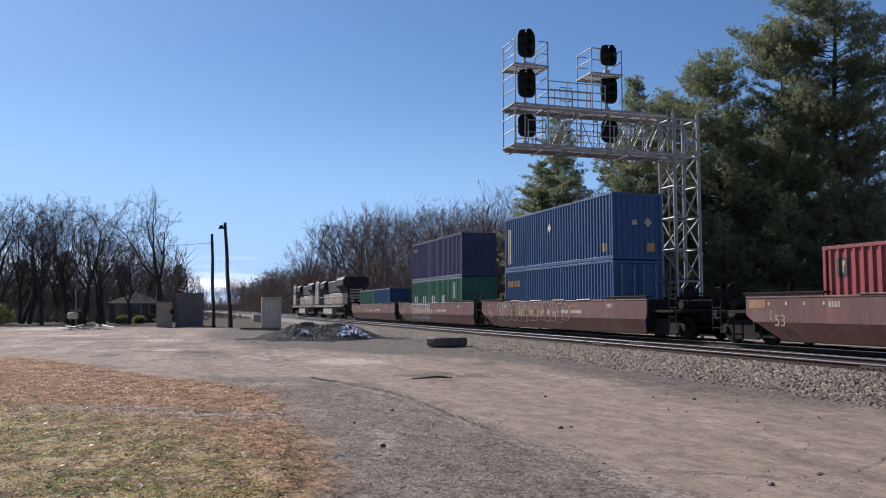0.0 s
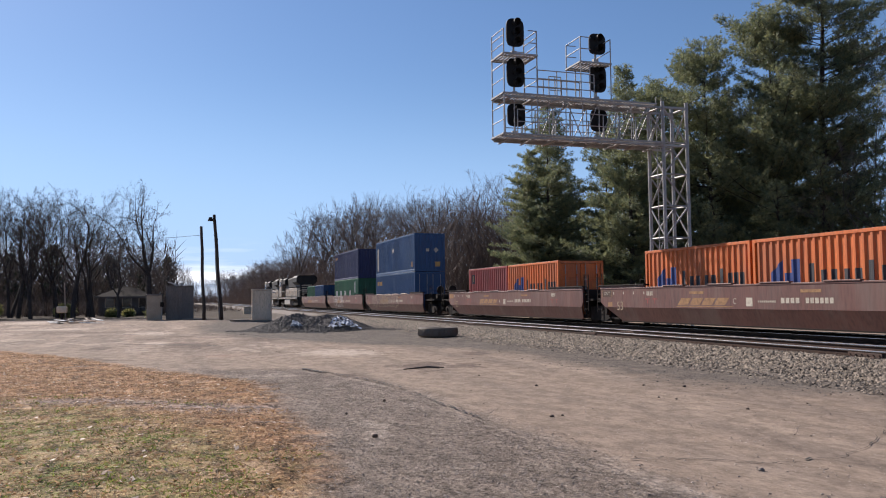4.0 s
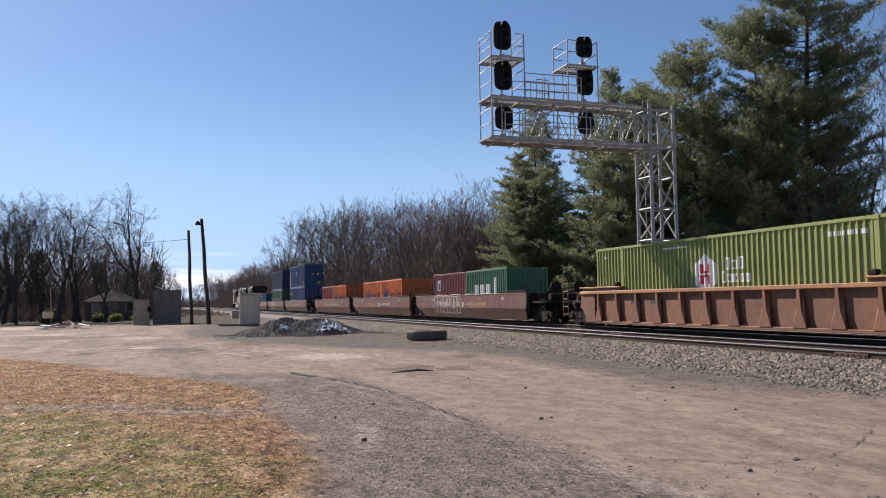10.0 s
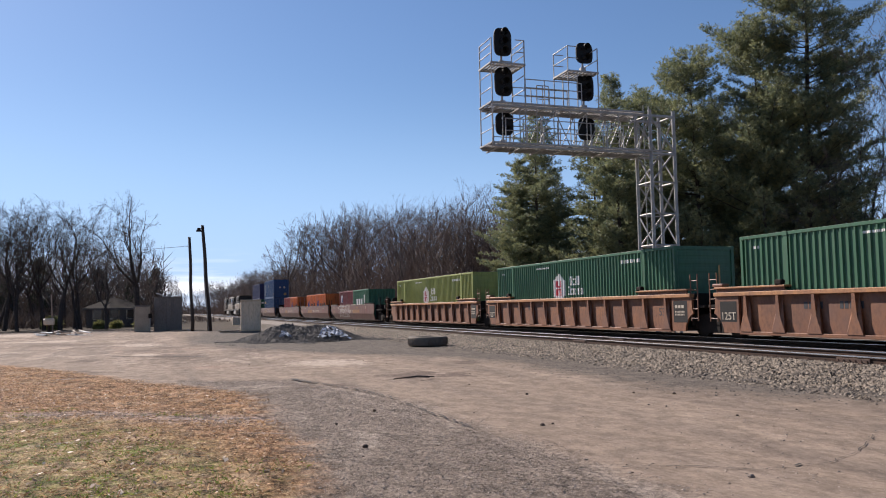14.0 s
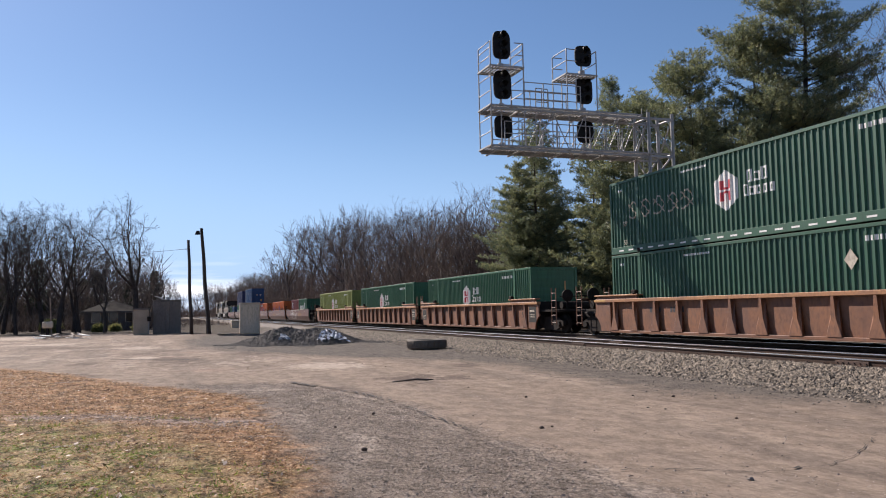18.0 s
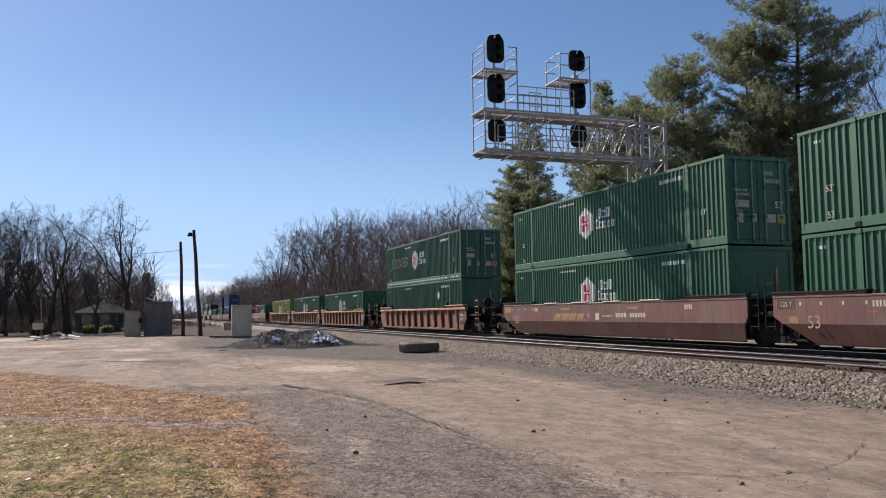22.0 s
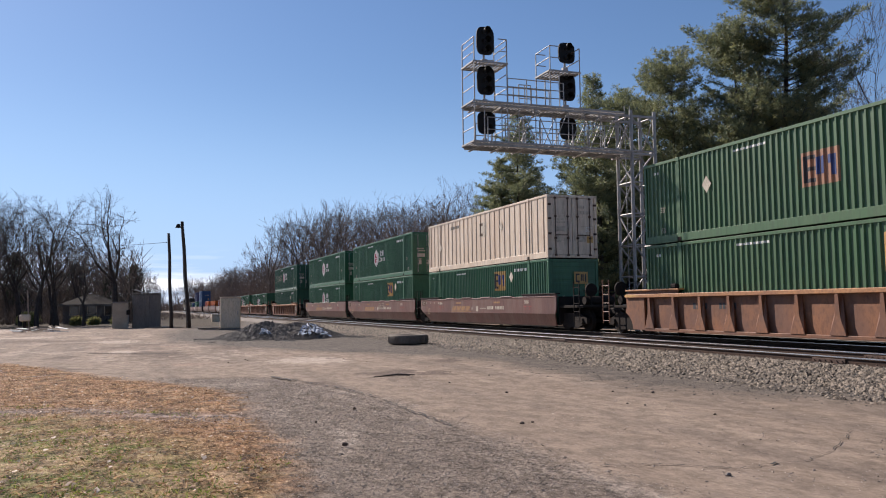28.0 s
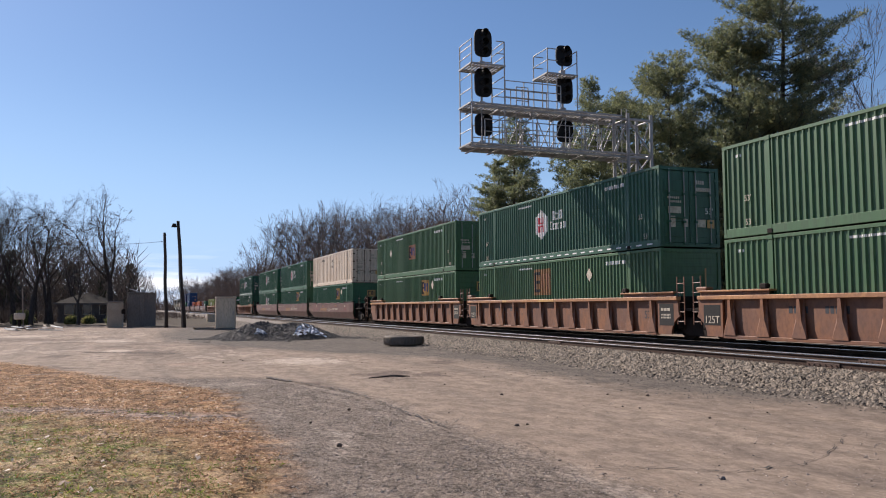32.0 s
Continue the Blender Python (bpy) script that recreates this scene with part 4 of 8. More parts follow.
    for y in (-half - 0.1, half + 0.1):
        for x in (xr, xr + 1.5):
            part("cage_post", Geo().bar((x, y, z_up), (x, y, z_up + 2.85), 0.026, 6), S, ob)
        part("cage_post", Geo().bar((xr + 0.45, y, z_up), (xr + 0.45, y, z_up + 1.7), 0.026, 6), S, ob)
        for f in (0.5, 1.0):
            part("cage_rail", Geo().bar((xr, y, z_up + 1.8 + 1.05 * f), (xr + 0.5, y, z_up + 1.8 + 1.05 * f), 0.022, 6), S, ob)
    for x in (xr, xr + 1.5):
        for f in (0.5, 1.0):
            part("cage_rail", Geo().bar((x, -half - 0.1, z_up + 1.8 + 1.05 * f), (x, half + 0.1, z_up + 1.8 + 1.05 * f), 0.022, 6), S, ob)
    # heads: black oval targets on brackets, with hoods on the far side
    def head(x, z0, z1, w=0.84):
        g = Geo()
        h, c = z1 - z0, (z0 + z1) / 2
        ring = []
        for i in range(32):
            t = 2 * math.pi * i / 32
            cx, sx = math.cos(t), math.sin(t)
            e = 0.55
            ring.append((x + w / 2 * math.copysign(abs(cx) ** e, cx), c + h / 2 * math.copysign(abs(sx) ** e, sx)))
        g.add([(a, -0.02, b) for a, b in ring] + [(a, 0.05, b) for a, b in ring],
              [tuple(range(31, -1, -1)), tuple(range(32, 64))] + [(i, (i + 1) % 32, 32 + (i + 1) % 32, 32 + i) for i in range(32)])
        hd = part("signal_head", g, M["black"], ob, "black oval signal target with hooded lenses")
        part("lamp_housing", Geo().box(x - 0.16, x + 0.16, 0.05, 0.36, z0 + 0.12, z1 - 0.12, 0.04), M["black"], hd)
        k = 3 if h > 1.1 else 2
        for i in range(k):
            zc = z0 + h * (i + 0.5) / k
            hood = Geo()
            rr, seg = 0.15, 14
            vs = []
            for yy in (-0.02, -0.34):
                for j in range(seg + 1):
                    t = math.radians(-40) + math.radians(260) * j / seg
                    vs.append((x + rr * math.cos(t), yy, zc + rr * math.sin(t)))
            hood.add(vs, [(j, j + 1, seg + 2 + j, seg + 1 + j) for j in range(seg)])
            part("hood", hood, M["black"], hd)
            part("lens", Geo().bar((x, -0.05, zc), (x, -0.021, zc), 0.11, 16), M["lens"], hd)
        part("head_bracket", Geo().bar((x, 0.2, z0 - 0.32), (x, 0.2, z0 + 0.2), 0.05, 8), S, hd)
        part("junction_box", Geo().box(x - 0.12, x + 0.12, 0.1, 0.32, z0 - 0.34, z0 - 0.16, 0.01), S, hd)

    for x, heads in ((14.22, ((12.6, 13.85), (10.8, 12.07), (9.05, 10.05))), (18.28, ((12.6, 13.55), (10.85, 12.1), (9.05, 10.06)))):
        for z0, z1 in heads:
            head(x, z0, z1)
    # conduit loops near the mast
    g = Geo()
    for z in (8.9, 9.5):
        for i in range(10):
            t0, t1 = math.pi * i / 10, math.pi * (i + 1) / 10
            g.bar((20.7 - 0.35 * math.sin(t0), half + 0.2, z + 0.3 * math.cos(t0)), (20.7 - 0.35 * math.sin(t1), half + 0.2, z + 0.3 * math.cos(t1)), 0.025, 6)
    part("conduit", g, M["black"], ob, "looped black cable conduit")
    # ladder on the mast
    lad = Geo()
    for x in (x_mast0 - 0.4, x_mast0 - 0.12):
        lad.bar((x, -half - 0.1, 0.2), (x, -half - 0.1, z_up + 0.4), 0.018, 6)
    for k in range(33):
        lad.bar((x_mast0 - 0.4, -half - 0.1, 0.4 + 0.3 * k), (x_mast0 - 0.12, -half - 0.1, 0.4 + 0.3 * k), 0.012, 6)
    part("ladder", lad, S, ob)


signal_bridge()


# ---- lot furniture ----
def tapered_pole(name, base, top, r0, r1, label, category):
    ob = thing(name, label, category, m=Matrix.Translation(base))
    t = Vector(top) - Vector(base)
    vs = []
    for k in range(9):
        o, rr = t * (k / 8) + Vector((0.03 * math.sin(k * 1.3), 0.02 * math.sin(k * 2.1), 0)) * (0 < k < 8), r0 + (r1 - r0) * k / 8
        vs += [(o.x + rr * math.cos(0.5236 * i), o.y + rr * math.sin(0.5236 * i), o.z) for i in range(12)]
    fs = [(12 * k + i, 12 * k + (i + 1) % 12, 12 * k + 12 + (i + 1) % 12, 12 * k + 12 + i) for k in range(8) for i in range(12)] + [tuple(range(11, -1, -1)), tuple(range(96, 108))]
    g = Geo().add(vs, fs)
    part("shaft", g, M["pole"], ob, smooth=True)
    return ob, t


lp, t = tapered_pole("lamp_pole", (3.89, 69.66, -0.05), (3.28, 69.66, 8.7), 0.19, 0.12, "leaning dark wooden pole with a yard lamp at its top", "pole")
part("lamp_arm", Geo().bar(t + Vector((0.05, -0.1, -0.25)), t + Vector((-0.28, -0.25, -0.32)), 0.03), M["steel"], lp)
lampg = Geo().bar(t + Vector((-0.3, -0.25, -0.55)), t + Vector((-0.3, -0.25, -0.25)), 0.24, 14, 0.12)
part("lamp_head", lampg, M["dark"], lp, "small dark yard-lamp head")
part("junction_box", Geo().box(t.x - 0.1, t.x + 0.12, -0.3, -0.1, t.z - 0.35, t.z - 0.05, 0.02), M["dark"], lp)
part("ground_wire", Geo().bar((-0.1, -0.2, 0), (t.x - 0.1, -0.15, t.z * 0.97), 0.012), M["steel"], lp)
up, t2 = tapered_pole("utility_pole", (2.55, 70.15, -0.05), (2.27, 70.15, 7.75), 0.15, 0.11, "slender dark wooden utility pole with one service wire", "pole")
part("insulator", Geo().bar(t2 + Vector((-0.12, 0, -0.75)), t2 + Vector((-0.25, 0, -0.75)), 0.04), M["steel"], up)
w = Geo()
for k in range(12):
    a, c = k / 12, (k + 1) / 12
    P0, P1 = Vector((2.0, 70.2, 7.0)), Vector((-10.5, 90, 8.2))
    w.bar(P0.lerp(P1, a) - Vector((0, 0, 1.2 * a * (1 - a))), P0.lerp(P1, c) - Vector((0, 0, 1.2 * c * (1 - c))), 0.016, 5)
tagged(part("service_wire", w, M["black"], None), "thin black service wire running from the pole", "wire")

cab = thing("signal_cabinet", "tall light grey relay cabinet standing on the gravel", "cabinet", m=pose(6.34, 61.6, 0, 0, 0, -4))
part("body", Geo().box(-0.72, 0.72, -0.5, 0.5, 0.1, 2.32, 0.05), M["cabinet"], cab)
part("lid", Geo().box(-0.76, 0.76, -0.54, 0.54, 2.32, 2.4, 0.03), M["cabinet"], cab)
part("plinth", Geo().box(-0.8, 0.8, -0.58, 0.58, -0.1, 0.1, 0.03), M["concrete"], cab)
d = part("door", Geo().box(-0.62, 0.62, -0.525, -0.502, 0.2, 2.22, 0.005), M["cabinet"], cab)
part("handle", Geo().box(0.48, 0.54, -0.56, -0.526, 1.1, 1.35, 0.008), M["steel"], d)
part("lamp", Geo().box(0.78, 0.95, -0.1, 0.1, 2.1, 2.2, 0.02), M["white"], cab)

vault = thing("concrete_bunker", "weathered grey concrete block bunker with pipes on its top", "bunker", m=pose(0.68, 75.4, 0))
part("body", Geo().box(-1.16, 1.16, -0.9, 0.9, -0.1, 2.85, 0.06), M["concrete"], vault)
part("corner_pilaster", Geo().box(-0.12, 0.22, -0.96, -0.9, 0, 2.8, 0.02), M["concrete"], vault)
part("cap", Geo().box(-1.2, 1.2, -0.94, 0.94, 2.85, 2.93, 0.02), M["concrete"], vault)
pg = Geo()
for i in range(8):
    a, c = i / 8, (i + 1) / 8
    pg.bar((-1.0 + 1.1 * a, -0.3, 3.05 + 0.18 * math.cos(3.1 * a)), (-1.0 + 1.1 * c, -0.3, 3.05 + 0.18 * math.cos(3.1 * c)), 0.05, 8)
pg.box(-0.05, 0.25, -0.45, -0.15, 2.93, 3.2, 0.03)
part("pipe", pg, M["steel"], vault, "short bent metal pipe")
box2 = thing("concrete_box", "low tan concrete utility box beside the bunker", "utility box", m=pose(-1.4, 74.4, 0))
part("body", Geo().box(-0.62, 0.62, -0.55, 0.55, -0.1, 2.1, 0.05), mat("tan_concrete", (0.42, 0.33, 0.24), (0.33, 0.26, 0.19), 0.85, 0, 1.5, 20, 0.2), box2)
part("lid", Geo().box(-0.66, 0.66, -0.59, 0.59, 2.1, 2.2, 0.03), M["concrete"], box2)
part("meter", Geo().box(0.48, 0.78, -0.72, -0.552, 1.1, 1.5, 0.03), M["dark"], box2, "black electricity meter")
part("conduit", Geo().bar((0.62, -0.62, 0), (0.62, -0.62, 1.1), 0.04), M["steel"], box2)


def gravel_pile():
    cx, cy = 6.9, 42.6
    r = np.random.RandomState(11)

    def top(x, y):
        ridge = min(max(x, 6.0), 7.9)
        a = max(0, 1 - math.hypot((x - ridge) / 2.55, (y - cy) / 2.8))
        return 0.88 * a ** 0.85 * (0.93 + 0.07 * math.sin(2.3 * x + 0.6)) + 0.05 * a * math.sin(5.1 * x) * math.sin(3.7 * y)

    xs, ys = np.linspace(3.2, 10.5, 74), np.linspace(39.4, 45.8, 64)
    verts = [(x, y, top(x, y) * (1 + 0.12 * r.uniform(-1, 1)) + r.uniform(-0.035, 0.035) - 0.03) for y in ys for x in xs]
    n = len(xs)
    faces = [(j * n + i, j * n + i + 1, (j + 1) * n + i + 1, (j + 1) * n + i) for j in range(len(ys) - 1) for i in range(n - 1)
             if max(top(xs[i], ys[j]), top(xs[i + 1], ys[j + 1])) > 0.02]
    me = bpy.data.meshes.new("spoil_heap")
    me.from_pydata(verts, [], faces)
    me.materials.append(mat("dark_gravel", (0.07, 0.06, 0.053), (0.105, 0.092, 0.082), 0.9, 0, 2, 14, 0.8, 14))
    pile = tagged(new("spoil_heap", me), "dark grey heap of crushed stone with plastic sheet showing", "gravel pile")
    st = scatter("crushed_stone", 12000, lambda x, y: top(x, y) > 0.03, 0.03, M["darkstone"], "", 5, 0.8, 5, lambda x, y: top(x, y) - 0.02, (3.3, 10.4, 39.5, 45.7))
    st.parent = pile
    for key in ("label", "category", "kind"):
        if key in st:
            del st[key]
    st["kind"] = "stuff"
    for k, (x0, x1, y0, y1) in enumerate(((5.6, 6.1, 40.5, 41.3), (7.5, 9.0, 40.3, 41.9))):
        nx, ny = 16, 12
        vs = []
        for j in range(ny):
            for i in range(nx):
                u, v = i / (nx - 1), j / (ny - 1)
                x = x0 + (x1 - x0) * (0.5 + (u - 0.5) * (1.15 - 0.75 * v)) + r.uniform(-0.06, 0.06)
                y = y0 + (y1 - y0) * v + r.uniform(-0.06, 0.06)
                vs.append((x, y, top(x, y) + 0.05 + r.uniform(-0.05, 0.05)))
        fs = [(j * nx + i, j * nx + i + 1, (j + 1) * nx + i + 1, (j + 1) * nx + i) for j in range(ny - 1) for i in range(nx - 1) if r.rand() > 0.3]
        part("plastic_sheet", Geo().add(vs, fs), M["tarp"], pile, "crumpled pale blue plastic sheet")


gravel_pile()


def tyre():
    ob = thing("tyre", "big worn dark tyre lying flat beside the ballast", "tyre", m=pose(10.55, 32.4, 0.02))
    ri, ro, h, n = 0.46, 0.82, 0.37, 48
    prof = [(ri, 0.04), (ri + 0.06, 0.0), (ro - 0.05, 0.0), (ro, 0.04), (ro, h - 0.04), (ro - 0.05, h), (ri + 0.06, h), (ri, h - 0.04), (ri + 0.06, h / 2)]
    m = len(prof)
    vs = [(r * math.cos(2 * math.pi * i / n), r * math.sin(2 * math.pi * i / n), z) for i in range(n) for r, z in prof]
    fs = [(i * m + j, ((i + 1) % n) * m + j, ((i + 1) % n) * m + (j + 1) % m, i * m + (j + 1) % m) for i in range(n) for j in range(m)]
    part("carcass", Geo().add(vs, fs), M["rubber"], ob, smooth=True)
    lug = Geo()
    for i in range(36):
        a = 2 * math.pi * i / 36
        c, s = math.cos(a), math.sin(a)
        lug.bar((ro * c, ro * s, 0.06), (ro * math.cos(a + 0.06), ro * math.sin(a + 0.06), h - 0.06), 0.02, 4)
    part("tread", lug, M["rubber"], ob)
    part("fill", Geo().bar((0, 0, 0.0), (0, 0, 0.2), 0.5, 24), mat("tyre_soil", (0.12, 0.09, 0.06), None, 0.95), ob, "soil and dry weeds inside")


tyre()


def debris():
    r = random.Random(8)
    ob = thing("debris_heap", "low heap of broken boards and pale scrap on the lot", "debris", m=pose(-6.8, 66.2, 0))
    for k in range(20):
        l, a = r.uniform(0.7, 2.2), r.uniform(0, 3.1)
        x, y = r.uniform(-1.7, 1.7), r.uniform(-1.0, 1.0)
        g = Geo().box(-l / 2, l / 2, -0.08, 0.08, 0, 0.05, 0.01)
        b = part("board", g, M["board"] if k % 2 else M["white"], ob)
        b.matrix_local = pose(x, y, 0.02 + 0.055 * (k % 6), r.uniform(-4, 4), r.uniform(-6, 6), math.degrees(a))
    w = thing("board_stack", "stack of weathered boards beside the cabinet", "boards", m=pose(5.0, 61.5, 0))
    for k in range(9):
        b = part("board", Geo().box(-0.75, 0.75, -0.09, 0.09, 0, 0.06, 0.01), M["board"], w)
        b.matrix_local = pose(r.uniform(-0.25, 0.25), r.uniform(-0.4, 0.4), 0.065 * (k // 3), 0, 0, r.uniform(-14, 14))
    sp = thing("utility_pedestal", "grey utility pedestal with a bent post", "pedestal", m=pose(-8.6, 74.0, 0))
    part("post", Geo().bar((0, 0, 0), (0, 0, 0.7), 0.12, 10), M["dark"], sp)
    part("box", Geo().box(-0.4, 0.4, -0.25, 0.25, 0.7, 1.25, 0.08), M["cabinet"], sp)
    part("stake", Geo().bar((0.3, 0, 0), (0.15, 0, 3.2), 0.05, 8), M["board"], sp)
    for x, y, l, a in ((2.0, 71.4, 1.7, 20), (1.6, 71.8, 1.5, -10)):
        o = tagged(part("plank", Geo().box(-l / 2, l / 2, -0.1, 0.1, 0, 0.08, 0.01), M["board"], None), "loose weathered plank lying on the lot", "plank")
        o.matrix_world = pose(x, y, 0.02, 0, 0, a)
    k = thing("small_cabinet", "small pale equipment box beside the far track", "cabinet", m=pose(8.3, 96, 0))
    part("body", Geo().box(-0.45, 0.45, -0.4, 0.4, -0.1, 0.8, 0.05), M["cabinet"], k)
    part("lid", Geo().box(-0.5, 0.5, -0.45, 0.45, 0.8, 0.86, 0.02), M["cabinet"], k)


debris()


def house(m, w, dpt, h, roof_h, label):
    ob = thing("house", label, "house", m=m)
    for a in ((-w / 2, -w / 2 + 0.2, -dpt / 2, dpt / 2), (w / 2 - 0.2, w / 2, -dpt / 2, dpt / 2), (-w / 2 + 0.2, w / 2 - 0.2, -dpt / 2, -dpt / 2 + 0.2), (-w / 2 + 0.2, w / 2 - 0.2, dpt / 2 - 0.2, dpt / 2)):
        part("wall", Geo().box(*a, -0.2, h), M["siding"], ob)
    e = 0.45
    g = Geo().add([(-w / 2 - e, -dpt / 2 - e, h), (w / 2 + e, -dpt / 2 - e, h), (w / 2 + e, dpt / 2 + e, h), (-w / 2 - e, dpt / 2 + e, h), (-w / 2 + dpt * 0.35, 0, h + roof_h), (w / 2 - dpt * 0.35, 0, h + roof_h)],
                  [(0, 1, 5, 4), (2, 3, 4, 5), (1, 2, 5), (3, 0, 4), (3, 2, 1, 0)])
    part("roof", g, M["roof"], ob)
    for k in range(3):
        x = -w * 0.3 + k * w * 0.3
        f = part("window", Geo().box(x - 0.5, x + 0.5, -dpt / 2 - 0.06, -dpt / 2 - 0.002, 0.9, 2.1, 0.01), M["cabinet"], ob)
        part("pane", Geo().box(x - 0.42, x + 0.42, -dpt / 2 - 0.08, -dpt / 2 - 0.061, 0.98, 2.02), M["glass"], f)
    part("fascia", Geo().box(-w / 2 - e, w / 2 + e, -dpt / 2 - e - 0.06, -dpt / 2 - e - 0.002, h - 0.22, h - 0.01), M["siding"], ob)
    return ob


house(pose(-5.0, 101, 0, 0, 0, 4), 5.8, 7, 2.15, 1.15, "low grey garage with a hipped shingle roof behind trees")
house(pose(-30, 118, 0, 0, 0, -12), 12, 8, 3.0, 2.0, "far grey house half hidden by trees")


# ---- train ----
def run(t):
    """How far the train has gone after t seconds; it gains speed slowly."""
    return 7.0 * t + 0.0275 * t * t


MOVERS, WHEELS = [], []


def on_track(u, z=0.0):
    return Matrix.Translation((TRACK_B, u, RAIL + z))


def train_thing(name, label, category, u, group="", z=0.0):
    ob = thing(name, label, category, group, on_track(u, z))
    MOVERS.append((ob, u, z))
    return ob


def corrugation(length, pitch, outer, slope, depth):
    """Break points (y, recess) along a corrugated side."""
    pts = []
    n = int(length / pitch)
    pitch = length / n
    inner = pitch - outer - 2 * slope
    for k in range(n):
        y = -length / 2 + k * pitch
        pts += [(y, depth), (y + inner / 2, depth), (y + inner / 2 + slope, 0.0), (y + inner / 2 + slope + outer, 0.0), (y + inner / 2 + 2 * slope + outer, depth)]
    return pts + [(length / 2, depth)]


def recess(pts, y):
    for (a, p), (b, q) in zip(pts, pts[1:]):
        if a <= y <= b:
            return p + (q - p) * (y - a) / max(1e-9, b - a)
    return 0.0


def wall_sheet(pts, x, sign, z0, z1, thick=0.03):
    g = Geo()
    n = len(pts)
    vs = [(x + sign * (-d), y, z) for z in (z0, z1) for y, d in pts] + [(x - sign * (0.055 + thick), y, z) for z in (z0, z1) for y in (pts[0][0], pts[-1][0])]
    fs = [(i, i + 1, n + i + 1, n + i) for i in range(n - 1)] + [(2 * n, 2 * n + 1, 2 * n + 3, 2 * n + 2)]
    return g.add(vs, fs)


def decal(pts, x, shapes, lift=0.004):
    """Paint film on the near side: shapes are (y0, y1, z0, z1) bars, or (y0, y1, low, high) with functions of y."""
    g = Geo()
    for y0, y1, lo, hi in shapes:
        ys = sorted({y0, y1, *[y for y, _ in pts if y0 < y < y1], *[y0 + (y1 - y0) * k / 4 for k in range(1, 4)]})
        f0 = lo if callable(lo) else (lambda y, v=lo: v)
        f1 = hi if callable(hi) else (lambda y, v=hi: v)
        k = len(g.v)
        for y in ys:
            xx = x + recess(pts, y) - lift
            g.v += [(xx, y, f0(y)), (xx, y, f1(y))]
        g.f += [(k + 2 * i, k + 2 * i + 1, k + 2 * i + 3, k + 2 * i + 2) for i in range(len(ys) - 1)]
    return g


PROTO = {}


